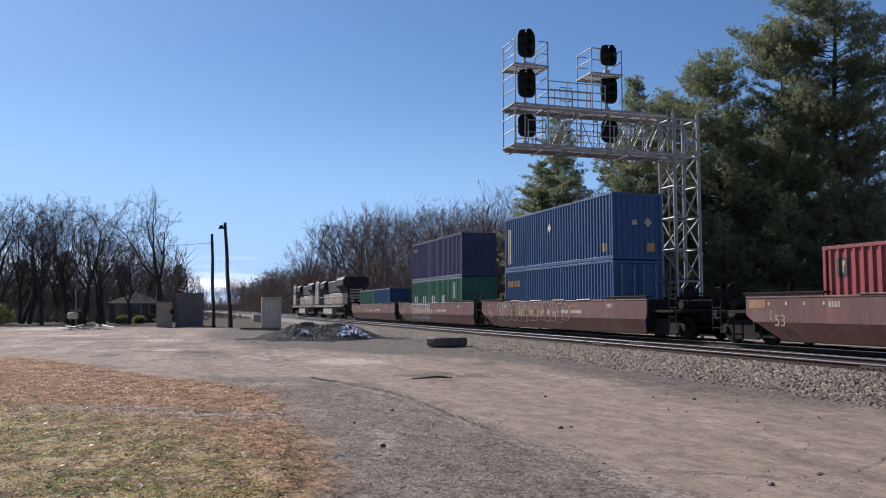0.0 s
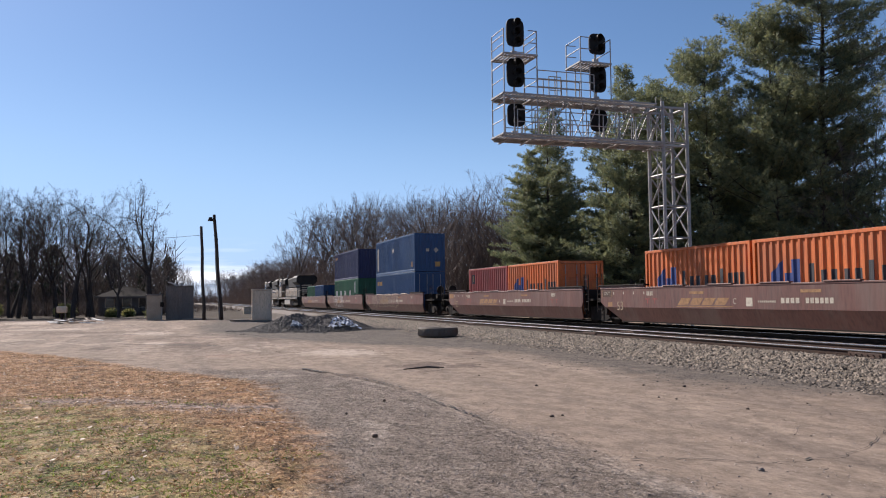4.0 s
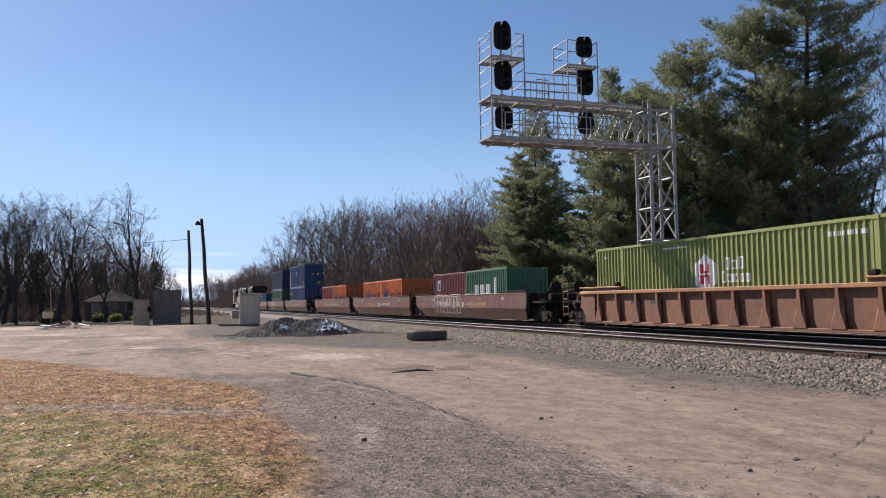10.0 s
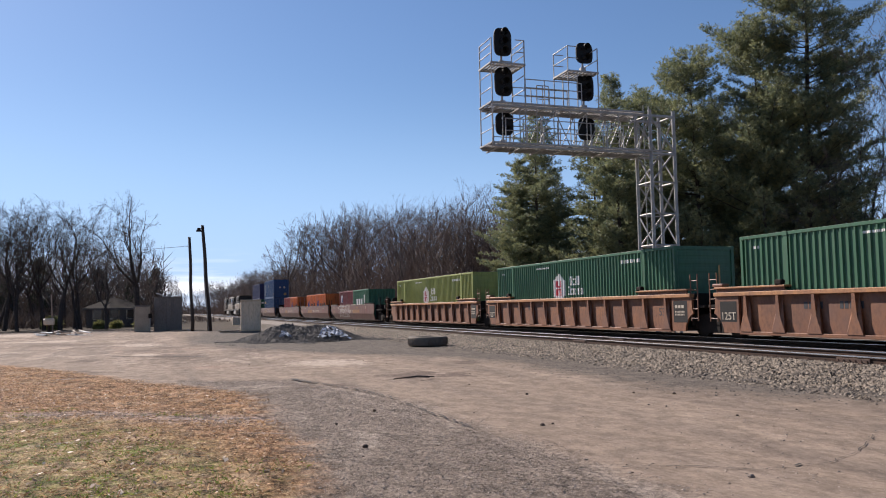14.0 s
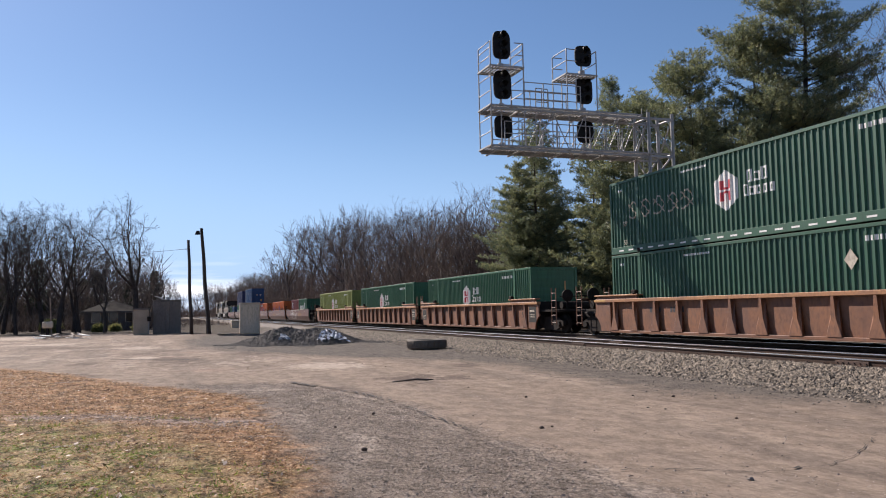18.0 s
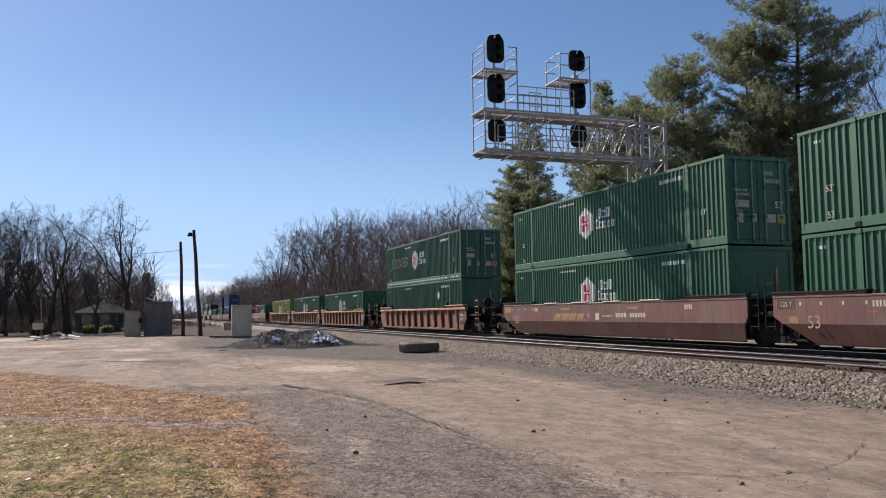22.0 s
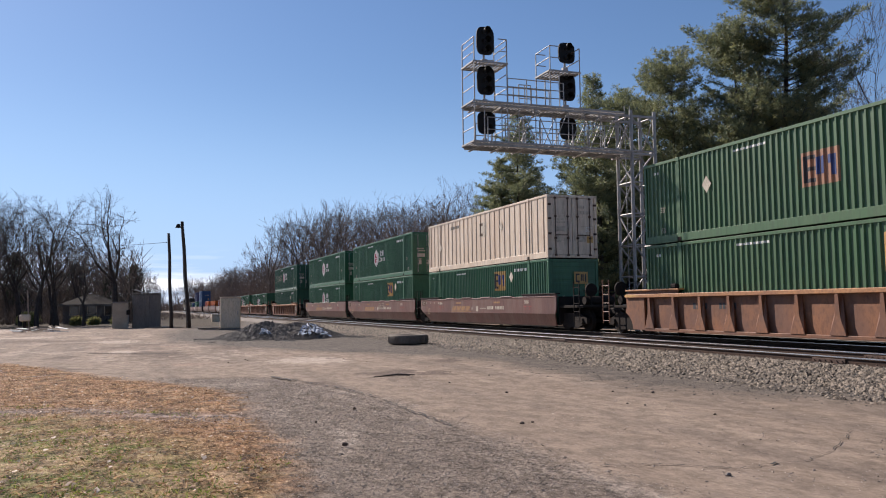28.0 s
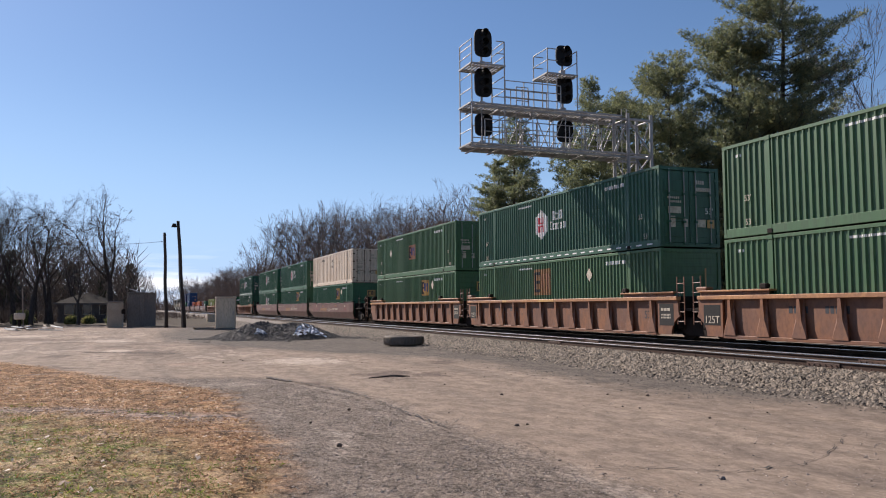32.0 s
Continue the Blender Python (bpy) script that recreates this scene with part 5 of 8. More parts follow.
def container(length, height, width, paint, rear, u, z, label, group="containers on the train", trim=None, smooth_side=False):
    """A container with its floor at z above the rail; rear is 'doors' or 'wall'."""
    pm = M[paint]
    tm = M[trim] if trim else pm
    W, L, H = width / 2, length, height
    dom = length > 14
    post = 0.12
    ob = train_thing("shipping_container", label, "container", u, group, z)
    if smooth_side:
        pts = corrugation(L - 2 * post, 0.61, 0.05, 0.01, 0.018)
    elif dom:
        pts = corrugation(L - 2 * post, 0.235, 0.046, 0.022, 0.045)
    else:
        pts = corrugation(L - 2 * post, 0.278, 0.08, 0.05, 0.045)
    key = (length, height, width, paint, rear, trim)
    if key not in PROTO:
        parts = []
        inset = 0.012
        foot = 0.27 if dom else 0.16
        for s in (-1, 1):
            parts.append(("side_wall", wall_sheet(pts, s * (W - inset), s, foot, H - 0.1), pm))
            parts.append(("bottom_rail", Geo().box(min(s * W, s * (W - 0.08)), max(s * W, s * (W - 0.08)), -L / 2 + post, L / 2 - post, 0.0, foot, 0.008), tm))
            parts.append(("top_rail", Geo().box(min(s * W, s * (W - 0.07)), max(s * W, s * (W - 0.07)), -L / 2 + post, L / 2 - post, H - 0.1, H, 0.008), tm))
            for e in (-1, 1):
                y0, y1 = sorted((e * L / 2, e * (L / 2 - post)))
                x0, x1 = sorted((s * W, s * (W - 0.14)))
                parts.append(("corner_post", Geo().box(x0, x1, y0, y1, 0.12, H - 0.12, 0.01), tm))
                for zc in (0.0, H - 0.12):
                    y2, y3 = sorted((e * (L / 2 + 0.003), e * (L / 2 - 0.178)))
                    x2, x3 = sorted((s * (W + 0.003), s * (W - 0.162)))
                    cg = Geo().box(x2, x3, y2, y3, zc, zc + 0.12, 0.008)
                    parts.append(("corner_casting", cg, tm))
                if dom:
                    ym = e * 6.096
                    parts.append(("lift_post", Geo().box(min(s * (W + 0.004), s * (W - 0.1)), max(s * (W + 0.004), s * (W - 0.1)), ym - 0.085, ym + 0.085, 0.0, H - 0.002, 0.006), tm))
                    for zc in (0.01, H - 0.13):
                        parts.append(("lift_casting", Geo().box(min(s * (W + 0.02), s * (W - 0.1)), max(s * (W + 0.02), s * (W - 0.1)), ym - 0.1, ym + 0.1, zc, zc + 0.14, 0.01), M["dark"] if zc < 1 else tm))
        roof = Geo()
        n = int(L / 0.6)
        for k in range(n):
            a = -L / 2 + 0.1 + k * (L - 0.2) / n
            roof.box(-W + 0.07, W - 0.07, a, a + (L - 0.2) / n * 0.55, H - 0.045, H - 0.02)
        roof.box(-W + 0.07, W - 0.07, -L / 2 + 0.1, L / 2 - 0.1, H - 0.09, H - 0.05)
        parts.append(("roof", roof, pm))
        parts.append(("underframe", Geo().box(-W + 0.09, W - 0.09, -L / 2 + 0.1, L / 2 - 0.1, 0.02, 0.15), M["dark"]))
        for e in (-1, 1):
            doors = rear == "doors" and e < 0
            y = e * (L / 2 - 0.03)
            ya, yb = sorted((y, y - e * 0.05))
            parts.append(("header", Geo().box(-W + 0.14, W - 0.14, *sorted((e * L / 2, e * (L / 2 - 0.1))), H - 0.14, H - 0.01, 0.008), tm))
            parts.append(("sill", Geo().box(-W + 0.14, W - 0.14, *sorted((e * L / 2, e * (L / 2 - 0.1))), 0.0, 0.14, 0.008), tm))
            if doors:
                for s in (-1, 1):
                    x0, x1 = sorted((s * 0.012, s * (W - 0.15)))
                    g = Geo().box(x0, x1, ya, yb, 0.15, H - 0.15, 0.01)
                    for k in range(4):
                        zz = 0.35 + k * (H - 0.7) / 4
                        g.box(x0 + 0.06, x1 - 0.06, ya - 0.014, ya - 0.001, zz, zz + (H - 0.7) / 4 * 0.72, 0.01)
                    parts.append(("door", g, pm))
                    for fx in (0.22, 0.78):
                        xr = s * (W - 0.15) * fx
                        parts.append(("lock_rod", Geo().bar((xr, ya - 0.05, 0.1), (xr, ya - 0.05, H - 0.1), 0.021, 8), M["steel"] if paint != "c_white" else M["rust"]))
                        hg = Geo()
                        for zz in (0.12, 0.9, 1.9, H - 0.16):
                            parts.append(("rod_bracket", Geo().box(xr - 0.06, xr + 0.06, ya - 0.075, ya - 0.016, zz - 0.04, zz + 0.04, 0.006), tm if paint != "c_white" else M["rust"]))
                        hg.box(xr, xr + 0.42 * (1 if fx < 0.5 else -1) * s, ya - 0.08, ya - 0.06, 1.02, 1.06) if (0.42 * (1 if fx < 0.5 else -1) * s) > 0 else hg.box(xr - 0.42, xr, ya - 0.08, ya - 0.06, 1.02, 1.06)
                        parts.append(("door_handle", hg, tm if paint != "c_white" else M["rust"]))
                    for zz in (0.4, 1.1, 1.8, H - 0.45):
                        hinge = Geo().box(min(s * (W - 0.2), s * (W - 0.03)), max(s * (W - 0.2), s * (W - 0.03)), ya - 0.035, ya - 0.015, zz - 0.05, zz + 0.05, 0.006)
                        parts.append(("hinge", hinge, tm if paint != "c_white" else M["rust"]))
            else:
                # one corrugated sheet, ribs upright on sea boxes, lying on domestic ones
                steps = []
                span, cnt = (H - 0.28, 9) if dom else (2 * W - 0.28, 8)
                lo = 0.14 if dom else -W + 0.14
                for i in range(cnt):
                    a = lo + span * i / cnt
                    p = span / cnt
                    d0 = 0.006 if dom else 0.03
                    steps += [(a, 0.0), (a + p * 0.2, 0.0), (a + p * 0.3, d0), (a + p * 0.7, d0), (a + p * 0.8, 0.0)]
                steps.append((lo + span, 0.0))
                g = Geo()
                vs = []
                for q, d in steps:
                    yy = y - e * 0.012 + e * d
                    vs += [(-W + 0.14, yy, q), (W - 0.14, yy, q)] if dom else [(q, yy, 0.14), (q, yy, H - 0.14)]
                vs += [(v[0], y - e * 0.06, v[2]) for v in (vs[0], vs[1], vs[-2], vs[-1])]
                nn = 2 * len(steps)
                g.add(vs, [(2 * i, 2 * i + 1, 2 * i + 3, 2 * i + 2) for i in range(len(steps) - 1)] + [(nn, nn + 1, nn + 3, nn + 2), (0, 1, nn + 1, nn), (nn - 2, nn - 1, nn + 3, nn + 2)])
                parts.append(("end_wall", g, pm))
        PROTO[key] = []
        for nm, g, mm in parts:
            me = fixed(g.mesh(nm)) if nm != "side_wall" else g.mesh(nm)
            me.materials.append(mm)
            PROTO[key].append((nm, me))
    for nm, me in PROTO[key]:
        o = new(nm, me)
        o.parent = ob
    return ob, pts, -W + 0.012


def hexagon(y, z, w, h):
    """Upright hexagon as a strip with low and high edges."""
    c = h * 0.26

    def edge(v):
        return h / 2 - c * abs(v - y) / (w / 2)
    return (y - w / 2, y + w / 2, lambda v: z - edge(v), lambda v: z + edge(v))


def bars(y, z, count, w, h, gap):
    """A row of plain bars that reads as a line of small writing, running backwards along the side."""
    return [(y - (k + 1) * (w + gap) + gap, y - k * (w + gap), z, z + h) for k in range(count)]


FACE = Matrix(((0, 0, -1, 0), (-1, 0, 0, 0), (0, 1, 0, 0), (0, 0, 0, 1)))   # writing on the near side, read from the lot
BACK = Matrix(((1, 0, 0, 0), (0, 0, -1, 0), (0, 1, 0, 0), (0, 0, 0, 1)))    # writing on the rear end


def side_text(ob, text, size, y, z, x, material="white"):
    letters(text, size, M[material], ob, Matrix.Translation((x - 0.014, y, z)) @ FACE)


def rear_text(ob, text, size, x, z, length, material="white"):
    letters(text, size, M[material], ob, Matrix.Translation((x, -length / 2 - 0.016, z)) @ BACK)


def small_marks(ob, pts, x, L, H, rearmarks="doors"):
    """Size marks, number bars and warning lines that these boxes share."""
    sh = bars(L / 2 - 0.55, H - 0.42, 3, 0.07, 0.09, 0.03) + bars(-L / 2 + 3.6, H - 0.45, 9, 0.1, 0.14, 0.05) + bars(3.3, H - 0.32, 16, 0.07, 0.07, 0.02)
    for bar in sh:
        part("number_bar", decal(pts, x, [bar]), M["white"], ob)
    for y, z in ((L / 2 - 1.1, 1.15), (-L / 2 + 1.15, 1.15), (L / 2 - 1.1, 0.42), (-L / 2 + 0.9, 0.42)):
        side_text(ob, "53'" if z > 1 else "53", 0.26, y, z, x, "cream")


def rear_marks(ob, L, W, doors):
    y = -L / 2 - (0.004 if doors else 0.01)
    yd = -L / 2 + (0.012 if doors else 0.004)
    def plates(shapes, material, nm):
        for x0, x1, z0, z1 in shapes:
            part(nm, Geo().add([(x0, yd - 0.032, z0), (x1, yd - 0.032, z0), (x1, yd - 0.032, z1), (x0, yd - 0.032, z1)], [(0, 1, 2, 3)]), M[material], ob)
    if doors:
        plates([(0.28 + 0.09 * k, 0.345 + 0.09 * k, 2.28, 2.42) for k in range(4)] + [(0.28 + 0.09 * k, 0.345 + 0.09 * k, 2.02, 2.16) for k in range(7)]
               + [(-0.98 + 0.09 * k, -0.92 + 0.09 * k, 1.72, 1.8) for k in range(6)] + [(-0.9 + 0.09 * k, -0.84 + 0.09 * k, 1.58, 1.66) for k in range(6)]
               + [(-0.95, -0.4, 1.2, 1.44), (-0.85, -0.65, 0.7, 1.1), (-0.3, -0.12, 0.72, 1.0)], "cream", "door_marking")
        plates([(0.3, 0.66, 0.72, 1.0)], "cream", "door_plate")
        plates([(0.72, 1.04, 0.7, 1.0)], "yellow", "warning_plate")
        rear_text(ob, "53'", 0.3, 0.82, 1.3, L)
    else:
        rear_text(ob, "53'", 0.3, 0.2, 0.42, L + 0.03)
        g = Geo()
        for cx, cz, r in ((-0.55, 0.98, 0.24),):
            g.add([(cx - r, yd - 0.03, cz), (cx, yd - 0.03, cz - r), (cx + r, yd - 0.03, cz), (cx, yd - 0.03, cz + r)], [(0, 1, 2, 3)])
        part("diamond_plate", g, M["cream"], ob)
        plates([(0.55, 0.62, 0.5, 2.2)], "well_yellow", "reflector")


def hex_logo(ob, pts, x, y=0.95, z=1.62, s=1.0, words=True):
    h, w = 1.36 * s, 1.16 * s
    part("logo", decal(pts, x, [hexagon(y, z, w, h)]), M["white"], ob, "white hexagon emblem")
    red = []
    for o in (-0.26, 0.1):
        red.append((y + o * s, y + (o + 0.16) * s, z - 0.34 * s, z - 0.04 * s))
        red.append((y + o * s, y + (o + 0.16) * s, z + 0.04 * s, z + 0.34 * s))
    red.append((y - 0.1 * s, y + 0.1 * s, z - 0.1 * s, z - 0.03 * s))
    red.append((y - 0.1 * s, y + 0.1 * s, z + 0.03 * s, z + 0.1 * s))
    part("logo_stripe", decal(pts, x, red, 0.008), M["redmark"], ob, "red emblem bars")
    if words:
        # the name as hollow blocks, one for each of its letters
        a = y - w / 2 - 0.26
        t = 0.065 * s
        blocks = [(a - 0.16 - 0.34 * k, 0.26, z + 0.1, 0.4 if k != 1 else 0.3) for k in range(3)] + [(a - 0.29 * k, 0.22, z - 0.32, 0.38 if k == 0 else 0.28) for k in range(5)]
        for y1, wd, z0, hh in blocks:
            y0 = y1 - wd
            part("name_block", decal(pts, x, [(y0, y0 + t, z0, z0 + hh), (y1 - t, y1, z0, z0 + hh), (y0 + t, y1 - t, z0, z0 + t), (y0 + t, y1 - t, z0 + hh - t, z0 + hh)]), M["white"], ob)


def square_logo(ob, pts, x, y, z, s=1.2, back="yellow", ink="bluemark"):
    part("logo", decal(pts, x, [(y - s / 2, y + s / 2, z - s * 0.36, z + s * 0.36)]), M[back], ob, "yellow square emblem")
    sh = [(y + s * 0.34, y + s * 0.42, z - s * 0.28, z + s * 0.28), (y + s * 0.12, y + s * 0.34, z + s * 0.2, z + s * 0.28), (y + s * 0.12, y + s * 0.34, z - s * 0.04, z + s * 0.04), (y + s * 0.12, y + s * 0.34, z - s * 0.28, z - s * 0.2)]
    part("logo_stripe", decal(pts, x, sh, 0.008), M["darkmark"], ob, "dark emblem bars")
    sh = [(y - s * 0.12, y - s * 0.02, z - s * 0.14, z + s * 0.22), (y + 0, y + s * 0.08, z - s * 0.14, z + s * 0.22), (y - s * 0.4, y - s * 0.3, z - s * 0.2, z + s * 0.22), (y - s * 0.3, y - s * 0.2, z + s * 0.04, z + s * 0.22)]
    part("logo_stripe", decal(pts, x, sh, 0.008), M[ink], ob, "emblem bars")


def diamond(ob, pts, x, y, z, s=0.23):
    part("diamond_plate", decal([], x, [(y - s, y + s, lambda v: z - 1.25 * (s - abs(v - y)), lambda v: z + 1.25 * (s - abs(v - y)))], 0.01), M["cream"], ob, "pale diamond placard")


LOW = 0.33
BOX53 = (16.154, 2.896, 2.591)


def box53(u, upper, paint, rear, label, logo=None, trim=None):
    z = LOW + (2.896 + 0.05 if upper else 0)
    ob, pts, x = container(*BOX53, paint, rear, u, z, label, trim=trim, smooth_side=paint == "c_white")
    if paint != "c_white":
        small_marks(ob, pts, x, 16.154, 2.896)
    rear_marks(ob, 16.154, 2.591, rear == "doors")
    if logo == "hex":
        hex_logo(ob, pts, x)
    if logo == "square":
        yr = -16.154 / 2 - 0.032
        g = Geo().add([(0.0, yr, 1.75), (0.72, yr, 1.75), (0.72, yr, 2.3), (0.0, yr, 2.3)], [(0, 1, 2, 3)])
        part("rear_logo", g, M["yellow"], ob, "yellow square emblem")
        g = Geo()
        for a, b, c, d in ((0.08, 0.14, 1.83, 2.22), (0.14, 0.28, 1.83, 1.9), (0.14, 0.28, 2.15, 2.22), (0.34, 0.4, 1.88, 2.2), (0.43, 0.49, 1.88, 2.2), (0.56, 0.62, 1.84, 2.2)):
            g.add([(a, yr - 0.004, c), (b, yr - 0.004, c), (b, yr - 0.004, d), (a, yr - 0.004, d)], [(0, 1, 2, 3)])
        part("rear_logo_stripe", g, M["darkmark"], ob)
        square_logo(ob, pts, x, -2.7, 2.05, 1.37)
        diamond(ob, pts, x, -4.13, 2.2)
    elif logo == "square_up":
        square_logo(ob, pts, x, -0.1, 1.55, 1.35, "faded")
        diamond(ob, pts, x, 4.6, 1.75)
    elif logo == "ghost":
        square_logo(ob, pts, x, 0.95, 1.95, 1.65, "gold", "faded")
        diamond(ob, pts, x, -3.22, 2.12)
    elif logo == "diamond":
        diamond(ob, pts, x, -4.0, 2.0)
    if upper and paint == "c_green" and trim is None and logo == "hex":
        for k in range(23):
            part("reflector_dash", decal([], -1.2955, [(-7.6 + k * 0.67, -7.27 + k * 0.67, 0.09, 0.145)], 0.004), M["white"], ob)
    return ob, pts, x


def lettering(ob, pts, x, rows, paint, label=""):
    """A name in plain bars, each bar a part."""
    for bar in rows:
        part("name_bar", decal(pts, x, [bar]), M[paint], ob, label)


# front car: 20 ft pair, then two stacks of 40 ft boxes
C40 = (12.192, 2.896, 2.438)
C20 = (6.058, 2.591, 2.438)
container(*C20, "c_mid", "wall", 79.2, LOW, "green twenty-foot container low in the first well car")
ob, pts, x = container(*C20, "c_blue", "wall", 72.9, LOW, "blue twenty-foot container low in the first well car")
ob, pts, x = container(*C40, "c_mid", "wall", 56.47, LOW, "dark green forty-foot container with white letters in a well car")
lettering(ob, pts, x, [(4.6 - 2.3 * k + q, 4.85 - 2.3 * k + q, 1.0, 1.75) for k in range(4) for q in (0, 0.42)], "white", "white name in plain bars")
part("number_marking", decal(pts, x, [(-4.6, -4.35, 1.5, 2.6)]), M["white"], ob)
ob, pts, x = container(*C40, "c_navy", "wall", 56.47, LOW + 2.926, "navy blue forty-foot container stacked on a green one")
lettering(ob, pts, x, bars(5.6, 2.25, 4, 0.2, 0.28, 0.1), "gold")
ob, pts, x = container(*C40, "c_blue", "doors", 36.8, LOW, "blue forty-foot container low in a brown well car")
lettering(ob, pts, x, bars(5.7, 2.0, 4, 0.32, 0.34, 0.12), "yellow", "yellow name in plain bars")
ob, pts, x = container(*C40, "c_blue", "wall", 36.8, LOW + 2.926, "blue forty-foot container stacked on another blue one")
lettering(ob, pts, x, [(5.2, 5.6, 0.35, 2.3)], "cream", "tall pale marking")
diamond(ob, pts, x, 0.2, 1.9, 0.2)
part("warning_plate", decal(pts, x, [(-5.5, -5.1, 0.35, 0.75)]), M["yellow"], ob)
g = Geo()
for x0, x1, z0, z1 in ((-0.3, -0.05, 1.5, 1.72),):
    g.add([(x0, -6.115, z0), (x1, -6.115, z0), (x1, -6.115, z1), (x0, -6.115, z1)], [(0, 1, 2, 3)])
g.add([(0.3, -6.115, 1.62), (0.5, -6.115, 1.4), (0.7, -6.115, 1.62), (0.5, -6.115, 1.84)], [(0, 1, 2, 3)])
part("rear_placard", g, M["cream"], ob)
g = Geo().add([(0.42, -6.115, 0.35), (0.82, -6.115, 0.35), (0.82, -6.115, 0.72), (0.42, -6.115, 0.72)], [(0, 1, 2, 3)])
part("warning_plate", g, M["yellow"], ob)

# second car: three pairs of 20 ft boxes
ob, pts, x = container(*C20, "c_red", "wall", 15.8, LOW, "faded red twenty-foot container with a dark emblem in a well car")
part("emblem", decal(pts, x, [(2.1, 2.5, 1.7, 2.25)]), M["darkmark"], ob, "small dark blue emblem")
part("emblem_stripe", decal(pts, x, [(2.2, 2.38, 2.02, 2.16), (2.3, 2.38, 1.82, 2.02)], 0.008), M["yellow"], ob)


def orange_box(u, rear, z=LOW):
    ob, pts, x = container(*C20, "c_orange", rear, u, z, "orange twenty-foot container with blue emblem and bars, in a well car")
    part("emblem", decal(pts, x, [(1.75, 2.25, 1.2, lambda v: 1.5 + 0.4 * (2.25 - v) / 0.5), (1.0, 1.65, lambda v: 1.2, lambda v: 1.9 if v < 1.35 else 1.5)]), M["bluemark"], ob, "blue emblem")
    lettering(ob, pts, x, [(0.45 - 0.42 * k, 0.66 - 0.42 * k, 1.2, 1.75 if k in (0, 5) else 1.55) for k in range(6)] + [(-2.1 - 0.3 * k, -1.9 - 0.3 * k, 1.2, 1.6) for k in range(3)], "darkmark", "dark name in plain bars")
    return ob


orange_box(9.6, "doors")
orange_box(-3.98, "wall")
orange_box(-10.15, "wall")
ob, pts, x = container(*C20, "c_maroon", "wall", -23.85, LOW, "maroon twenty-foot container with a small white emblem in a well car")
part("emblem", decal(pts, x, [(1.6, 2.2, 1.5, 2.2)]), M["white"], ob)
part("emblem_stripe", decal(pts, x, [(1.75, 2.05, 1.55, 2.0)], 0.008), M["bluemark"], ob)
ob, pts, x = container(*C20, "c_mid", "wall", -30.0, LOW, "green twenty-foot container with big white bars in a well car")
lettering(ob, pts, x, [(1.1 - 0.85 * k + q, 1.34 - 0.85 * k + q, 1.2, 1.75) for k in range(3) for q in (0, 0.34)] + [(-1.55, -1.25, 1.2, 2.1)], "white", "white name in plain bars")

# third car: single 53 ft boxes
ob, pts, x = box53(-50.7, False, "c_lime", "wall", "lime green fifty-three-foot container low in an orange well car", "hex")
box53(-70.6, False, "c_green2", "wall", "green fifty-three-foot container low in an orange well car", "hex")
box53(-90.25, False, "c_green2", "wall", "green fifty-three-foot container low in an orange well car", "hex")
# fourth car: one stack
box53(-114.1, False, "c_green", "wall", "green fifty-three-foot container with a white placard, bottom of a stack", "diamond")
ob, pts, x = box53(-114.1, True, "c_green", "doors", "dark green long container with rear doors, graffiti and hexagon emblem", "hex")
rg = random.Random(6)
sh = []
for k in range(5):
    y0, w = 6.1 - 0.86 * k, 0.66
    n = rg.uniform(0.5, 1.0)
    for f in (lambda v, y0=y0, w=w: 1.62 + 0.34 * math.sin((v - y0) / w * 3.1), lambda v, y0=y0, w=w, n=n: 1.62 - 0.3 * math.sin((v - y0) / w * 3.1 * n), lambda v, y0=y0, w=w: 1.36 + 0.55 * (v - y0) / w):
        for q in range(8):
            ya, yb = y0 + w * q / 8, y0 + w * (q + 1) / 8
            sh.append((ya, yb, lambda v, f=f: f(v) - 0.035, lambda v, f=f: f(v) + 0.035))
part("graffiti", decal(pts, x, sh, 0.007), M["cream"], ob, "scrawled white graffiti")
# fifth car: three stacks
box53(-137.9, False, "c_green2", "wall", "green long container with hexagon emblem, bottom of a stack", "hex")
box53(-137.9, True, "c_green2", "doors", "green long container with rear doors and hexagon emblem, stacked on top", "hex")
box53(-157.2, False, "c_green2", "wall", "green long container with a yellow square emblem, bottom of a stack", "square")
box53(-157.2, True, "c_green2", "doors", "green long container with rear doors and hexagon emblem, stacked on top", "hex")
box53(-176.7, False, "c_green2", "wall", "green fifty-three-foot container with a yellow square emblem under a white one", "square")
ob, pts, x = box53(-176.7, True, "c_white", "doors", "rust-stained white long container with rear doors, stacked on top", None)
part("logo", decal(pts, x, [(-1.1, -0.1, 1.55, 2.35)]), M["cream"], ob, "faded square emblem")
part("logo_stripe", decal(pts, x, [(-0.35, -0.2, 1.6, 2.3), (-0.6, -0.35, 2.15, 2.3), (-0.6, -0.35, 1.6, 1.75)], 0.008), M["rust"], ob)
part("number_marking", decal(pts, x, bars(4.2, 2.35, 8, 0.12, 0.16, 0.05)), M["darkmark"], ob)
seams = [y for (y, d), (y2, d2) in zip(pts, pts[1:]) if d < 0.001 and d2 < 0.001]
for y in seams:
    part("rib_seam", decal([], x, [(y - 0.012, y + 0.03, 0.18, 2.78)], 0.004), M["rust"], ob)
for y, z in ((-3.0, 1.9), (5.9, 1.4)):
    diamond(ob, pts, x, y, z, 0.2)
